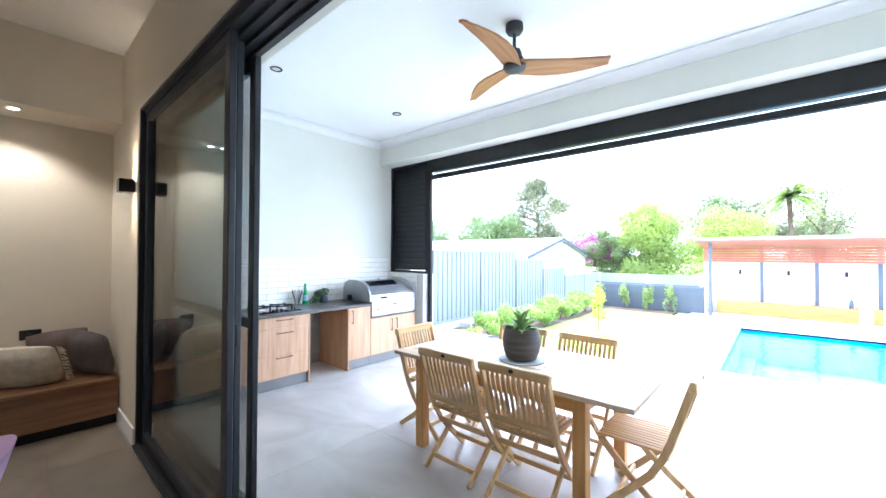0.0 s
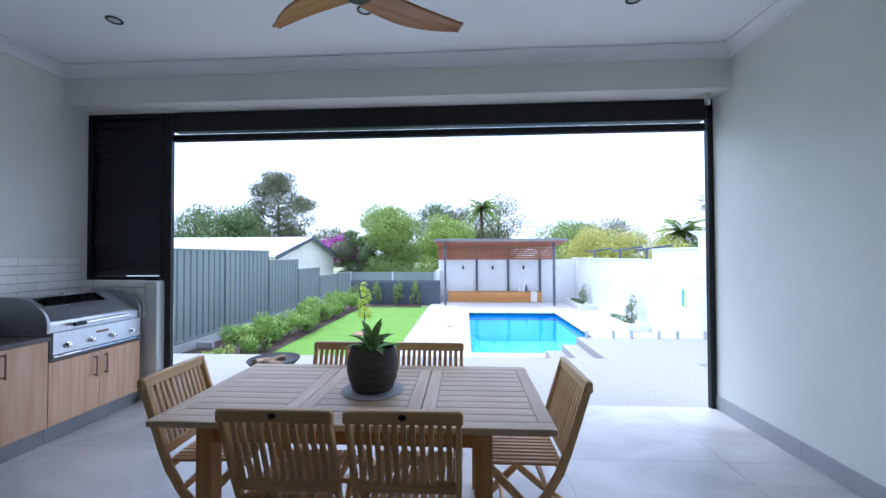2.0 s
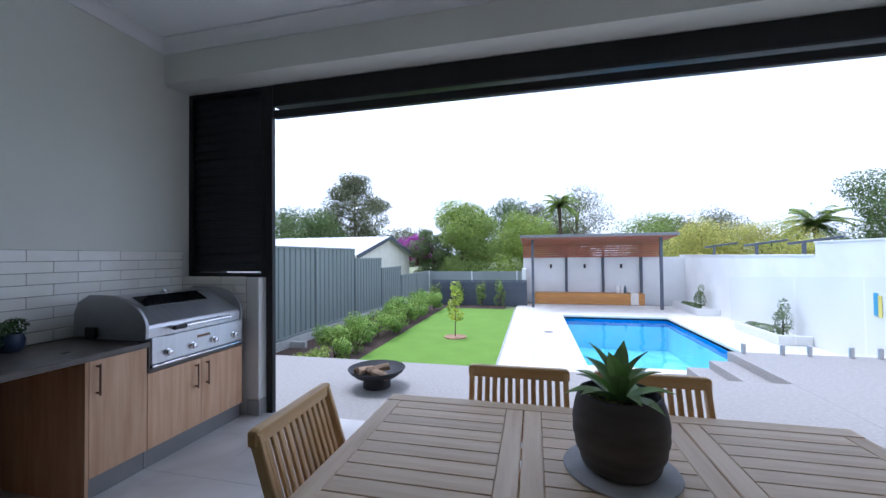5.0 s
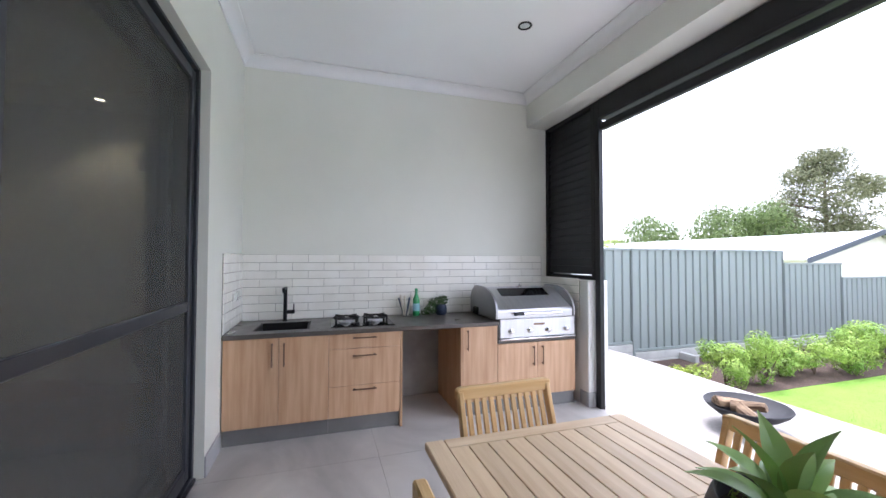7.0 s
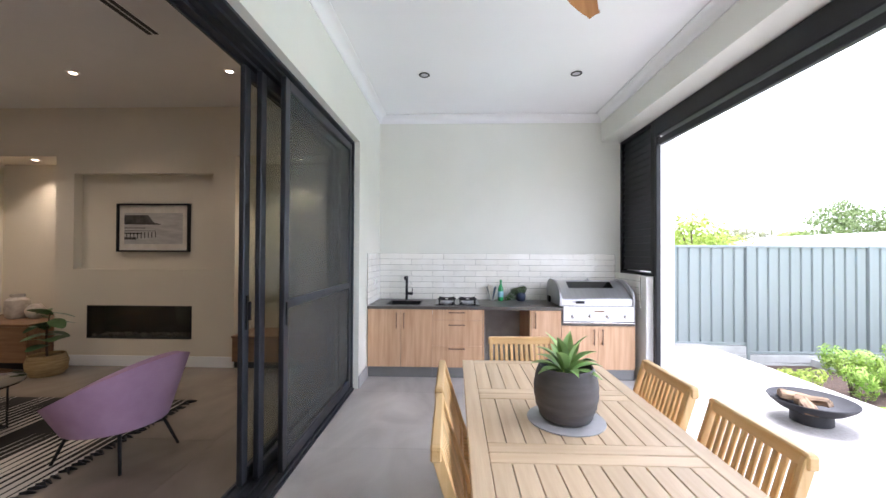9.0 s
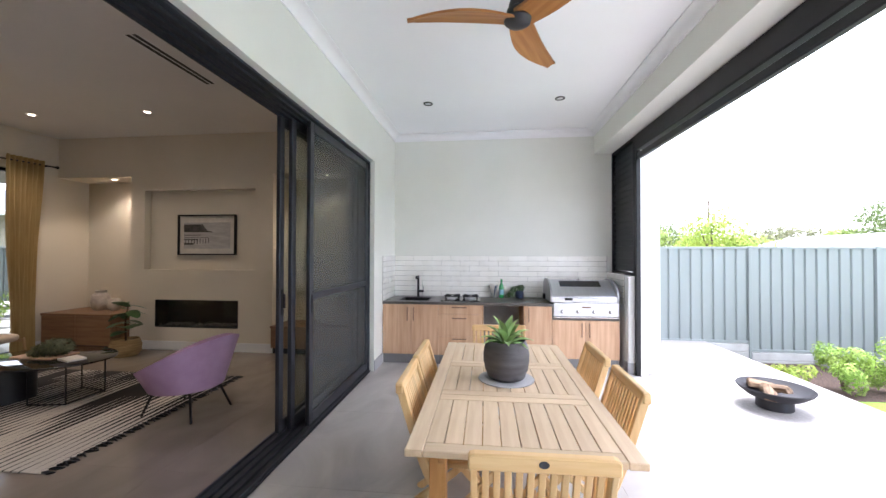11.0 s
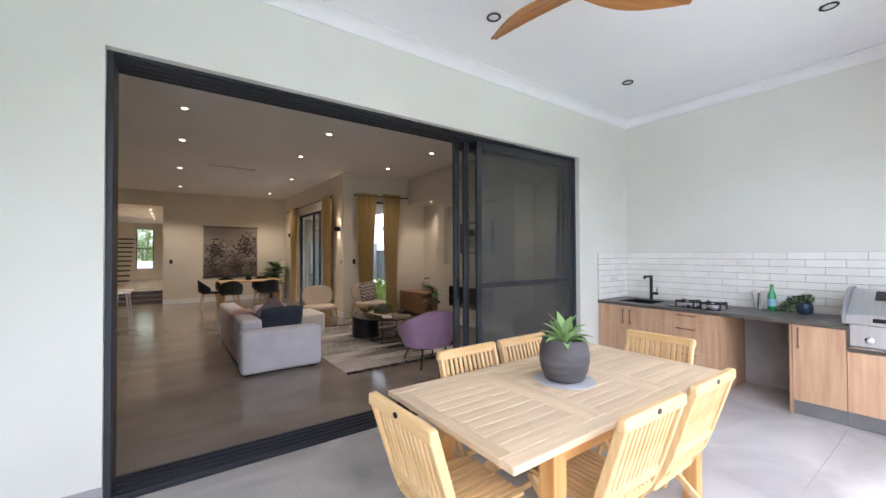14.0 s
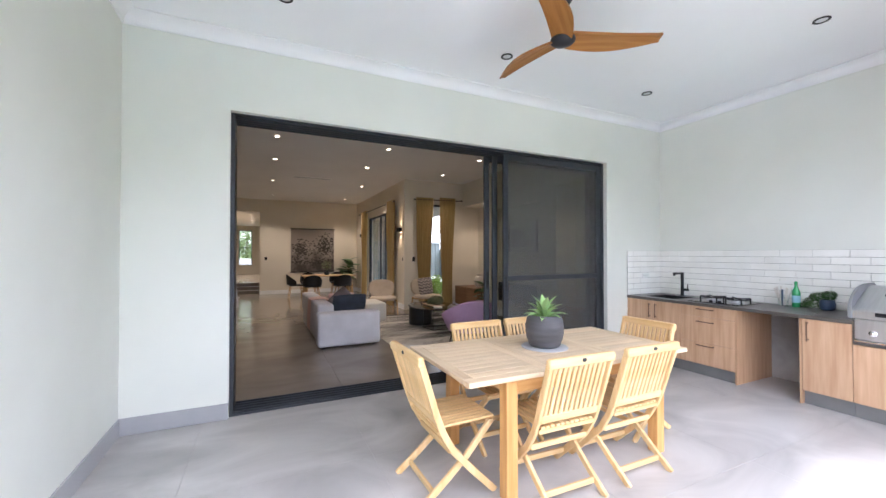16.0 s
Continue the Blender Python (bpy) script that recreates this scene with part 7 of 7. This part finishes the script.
def rounded(w, h, power=3.2, n=36):
    """Outline of a soft-cornered panel, w by h, as pairs round its middle."""
    out = []
    for k in range(n):
        c, d = math.cos(k * math.tau / n), math.sin(k * math.tau / n)
        out.append((math.copysign(abs(c) ** (2 / power), c) * w / 2, math.copysign(abs(d) ** (2 / power), d) * h / 2))
    return out


bm = bmesh.new()
prism(bm, rounded(0.64, 0.6), "z", 0.34, 0.42, 0.022)
part("seat", bm, M["beige"], arm, smooth=True)
bm = bmesh.new()
prism(bm, [(a, b + 0.61) for a, b in rounded(0.66, 0.44, 2.8)], "y", 0.215, 0.285, 0.022)
bmesh.ops.rotate(bm, verts=bm.verts[:], cent=(0, 0.25, 0.4), matrix=Matrix.Rotation(radians(-14), 3, "X"))
part("backrest", bm, M["beige"], arm, smooth=True)
for x in (-0.29, 0.29):
    for y0, y1 in ((-0.26, -0.3), (0.26, 0.34)):
        bm = bmesh.new()
        tube(bm, [(x, y0, 0.36), (x * 1.06, y1, 0.0)], [0.02, 0.013], 8)
        part("leg", bm, M["oak_leg"], arm, smooth=True)
    bm = bmesh.new()
    bar(bm, (x, -0.28, 0.33), (x, 0.3, 0.33), 0.03, 0.04, 0.004)
    part("rail", bm, M["oak_leg"], arm)
copy_thing(arm, pose(-3.32, -3.82, 0, 0, 0, 190))
cushion("cushion", 0.46, 0.44, 0.15, M["chevron"], "zigzag patterned cushion on the lounge chair", pose(-3.30, -3.92, 0.64, 12, 4, 12))

basket_plant = thing("fiddle_leaf_plant", (-4.22, -2.62, 0), "leafy fig in a woven basket beside the fireplace", "potted plant")
M["basket"] = material("woven_seagrass", srgb(182, 156, 112), 0.9, second=srgb(150, 124, 84), scale=6, stretch=(1, 1, 10), bump=0.6, bump_scale=50)
bm = bmesh.new()
lathe(bm, [(0.15, 0.0), (0.19, 0.05), (0.2, 0.16), (0.17, 0.25), (0.16, 0.25), (0.16, 0.22), (0.02, 0.21)], 32)
part("basket", bm, M["basket"], basket_plant, smooth=True)
bm = bmesh.new()
tube(bm, [(0, 0, 0.2), (0.02, 0.01, 0.5), (0.0, 0.03, 0.75)], [0.014, 0.011, 0.006], 8)
part("stem", bm, M["bark"], basket_plant)


def big_leaves(parent, n, size, seed, z0, z1, spread):
    bm = bmesh.new()
    for i in range(7):
        t = i / 6
        w = 0.42 * math.sin(math.pi * (0.08 + 0.86 * t)) ** 0.8
        for u in (-1, 0, 1):
            bm.verts.new((t, u * w * 0.8, -0.25 * t * t + 0.08 * abs(u) * w))
    bm.verts.ensure_lookup_table()
    for i in range(6):
        for u in range(2):
            a = i * 3 + u
            bm.faces.new((bm.verts[a], bm.verts[a + 1], bm.verts[a + 4], bm.verts[a + 3]))
    me = mesh_of("leaf", bm, M["leaf_fig"], smooth=True)
    r = random.Random(seed)
    for k in range(n):
        o = new("leaf", me)
        o.parent = parent
        f = k / (n - 1)
        o.location = (r.uniform(-spread, spread), r.uniform(-spread, spread), z0 + (z1 - z0) * f)
        o.rotation_euler = (r.uniform(-0.3, 0.3), r.uniform(-0.7, 0.25), k * 2.4)
        s = size * r.uniform(0.75, 1.15)
        o.scale = (s, s, s)


M["leaf_fig"] = material("fig_leaf", srgb(66, 98, 58), 0.4, second=srgb(86, 120, 70), scale=5, vary=0.2)
big_leaves(basket_plant, 16, 0.24, 3, 0.36, 0.78, 0.03)

# dining group at the far end
dt = thing("dining_table", (-1.5, -8.3, 0), "oak dining table with splayed legs at the far end", "table")
part("top", blocks((-0.85, -0.45, 0.72, 0.85, 0.45, 0.75), bevel=0.006), M["oak_leg"], dt)
for x in (-0.7, 0.7):
    for y in (-0.35, 0.35):
        bm = bmesh.new()
        bar(bm, (x, y, 0.72), (x * 1.08, y * 1.1, 0), 0.07, 0.07, 0.006)
        part("leg", bm, M["oak_leg"], dt)
dc = thing("dining_chair", (-0.9, -7.55, 0), "black tub dining chair with oak legs", "chair", "black dining chairs", turn=0)
bm = bmesh.new()
rows = []
for k in range(25):
    a = radians(0 + 180 * k / 24)
    bk = math.sin(a)
    rows.append([bm.verts.new(p) for p in ((0.2 * math.cos(a), 0.18 * math.sin(a), 0.42), (0.29 * math.cos(a), 0.27 * math.sin(a), 0.46), (0.30 * math.cos(a), 0.29 * math.sin(a), 0.58 + 0.22 * bk), (0.28 * math.cos(a), 0.27 * math.sin(a), 0.58 + 0.22 * bk), (0.26 * math.cos(a), 0.24 * math.sin(a), 0.47))])
for q0, q1 in zip(rows, rows[1:]):
    for k in range(5):
        bm.faces.new((q0[k], q0[(k + 1) % 5], q1[(k + 1) % 5], q1[k]))
bm.faces.new(rows[0]), bm.faces.new(rows[-1][::-1])
part("shell", bm, M["black"], dc, smooth=True)
part("seat", soft((-0.25, -0.26, 0.415, 0.25, 0.2, 0.455), bevel=0.018), M["black"], dc, smooth=True)
for x in (-0.2, 0.2):
    for y in (-0.2, 0.18):
        bm = bmesh.new()
        tube(bm, [(x * 0.8, y * 0.8, 0.42), (x * 1.2, y * 1.2, 0)], [0.016, 0.011], 8)
        part("leg", bm, M["oak_leg"], dc, smooth=True)
for x, y, a in ((-1.85, -7.55, 5), (-0.95, -9.05, 180), (-1.95, -9.05, 176), (-0.45, -8.3, -88)):
    copy_thing(dc, pose(x, y, 0, 0, 0, a))
cp = thing("vase_of_leaves", (-1.45, -8.3, 0.75), "dark vase of fine leafy stems on the dining table", "vase")
bm = bmesh.new()
lathe(bm, [(0.06, 0.0), (0.09, 0.05), (0.05, 0.16), (0.045, 0.16), (0.04, 0.1)], 20)
part("vase", bm, M["black"], cp, smooth=True)
foliage("stems", [(0, 0, 0.32, 0.18, 0.18, 0.16)], 220, 0.03, M["leaf_pine"], cp, 71)
ip = thing("indoor_tree", (-2.42, -9.45, 0), "tall leafy indoor plant in a dark pot in the corner", "potted plant")
bm = bmesh.new()
lathe(bm, [(0.15, 0.0), (0.19, 0.3), (0.17, 0.32), (0.16, 0.28), (0.02, 0.27)], 24)
part("pot", bm, M["graphite"], ip, smooth=True)
bm = bmesh.new()
tube(bm, [(0, 0, 0.25), (0.03, 0, 0.7), (0, 0.03, 1.05)], [0.02, 0.015, 0.008], 8)
part("stem", bm, M["bark"], ip)
big_leaves(ip, 34, 0.4, 9, 0.5, 1.25, 0.12)
stool = thing("bar_stool", (1.3, -6.1, 0), "white wire bar stool by the kitchen", "stool", "bar stools")
bm = bmesh.new()
lathe(bm, [(0.02, 0.69), (0.17, 0.69), (0.18, 0.71), (0.17, 0.725), (0.02, 0.725)], 24)
part("seat", bm, M["white_ring"], stool, smooth=True)
for k in range(4):
    a = math.pi / 4 + k * math.pi / 2
    bm = bmesh.new()
    tube(bm, [(0.13 * math.cos(a), 0.13 * math.sin(a), 0.69), (0.22 * math.cos(a), 0.22 * math.sin(a), 0)], 0.01, 6)
    part("leg", bm, M["steel"], stool, smooth=True)
bm = bmesh.new()
tube(bm, [(0.2 * math.cos(k * math.tau / 16), 0.2 * math.sin(k * math.tau / 16), 0.25) for k in range(17)], 0.008, 6)
part("foot_ring", bm, M["steel"], stool, smooth=True)
copy_thing(stool, pose(1.3, -6.75, 0))


# ---- tiles and skirting ----
def tiles(parent, x0, y0, x1, y1, s, mat, name="floor_tile"):
    made = {}
    nx, ny = math.ceil((x1 - x0) / s - 0.01), math.ceil((y1 - y0) / s - 0.01)
    for i in range(nx):
        for j in range(ny):
            a, b = x0 + i * s, y0 + j * s
            c, d = min(a + s, x1), min(b + s, y1)
            key = (round(c - a, 3), round(d - b, 3))
            if key not in made:
                w, h = key
                made[key] = mesh_of(name, blocks((-w / 2 + 0.0007, -h / 2 + 0.0007, -0.012, w / 2 - 0.0007, h / 2 - 0.0007, 0), bevel=0.0005), mat)
            o = new(name, made[key])
            o.parent, o.location = parent, ((a + c) / 2, (b + d) / 2, 0)


tiles(bpy.data.objects["floor_bed"], XL, 1.29, XR, YO, 1.2, M["tile_floor"])
tiles(bpy.data.objects["floor_bed_living"], XW, -4.3, XE, 0.965, 1.2, M["tile_in"])
tiles(bpy.data.objects["floor_bed_living"], -2.9, -11.4, XE, -4.3, 1.2, M["tile_in"])
for nm, bs in (("baseboard_side", [(XR - 0.012, YD + 0.013 + 1.2 * k, 0.0, XR, min(YD + 0.012 + 1.2 * (k + 1), YO - 0.02), 0.14) for k in range(3)]), ("baseboard_door", [(DX1 + 0.002, YD, 0.0, XR, YD + 0.012, 0.14)]), ("baseboard_corner", [(CF + 0.01, YD, 0.0, DX0 - 0.001, YD + 0.012, 0.14)])):
    structure(nm, blocks(*bs, bevel=0.002), M["skirt"], "grey tile skirting along the alfresco wall")

# splashback
tile_bed = structure("splashback", blocks((XL, 1.331, 0.872, XL + 0.004, 4.618, 1.512), (XL + 0.004, YD, 0.872, -4.30, YD + 0.004, 1.512), (XL + 0.004, 4.616, 0.872, -4.30, 4.6199, 1.248)), M["tilegrout"], "grout bed of the white tiled splashback")
RH = 0.08


def tile_run(start, end, row, place, turn):
    """One course of tiles in running bond."""
    off = 0.0 if row % 2 else -0.15
    a = start + off
    while a < end - 0.005:
        lo, hi = max(a, start), min(a + 0.3, end)
        if hi - lo > 0.02:
            w = round(hi - lo, 3)
            if w not in tile_meshes:
                tile_meshes[w] = mesh_of("wall_tile", blocks((-w / 2 + 0.0014, 0.0, -RH / 2 + 0.0018, w / 2 - 0.0014, 0.009, RH / 2 - 0.0018), bevel=0.0022), M["subway"])
            o = new("wall_tile", tile_meshes[w])
            o.parent = tile_bed
            o.location = place((lo + hi) / 2, 0.872 + RH * (row + 0.5))
            o.rotation_euler = (0, 0, radians(turn))
        a += 0.3


tile_meshes = {}
for r in range(8):
    tile_run(1.338, 4.612, r, lambda u, z: (XL + 0.004, u, z), -90)
    tile_run(XL + 0.013, -4.30, r, lambda u, z: (u, YD + 0.004, z), 0)
    if r < 5:
        tile_run(XL + 0.013, -4.30, r, lambda u, z: (u, 4.616, z), 180)
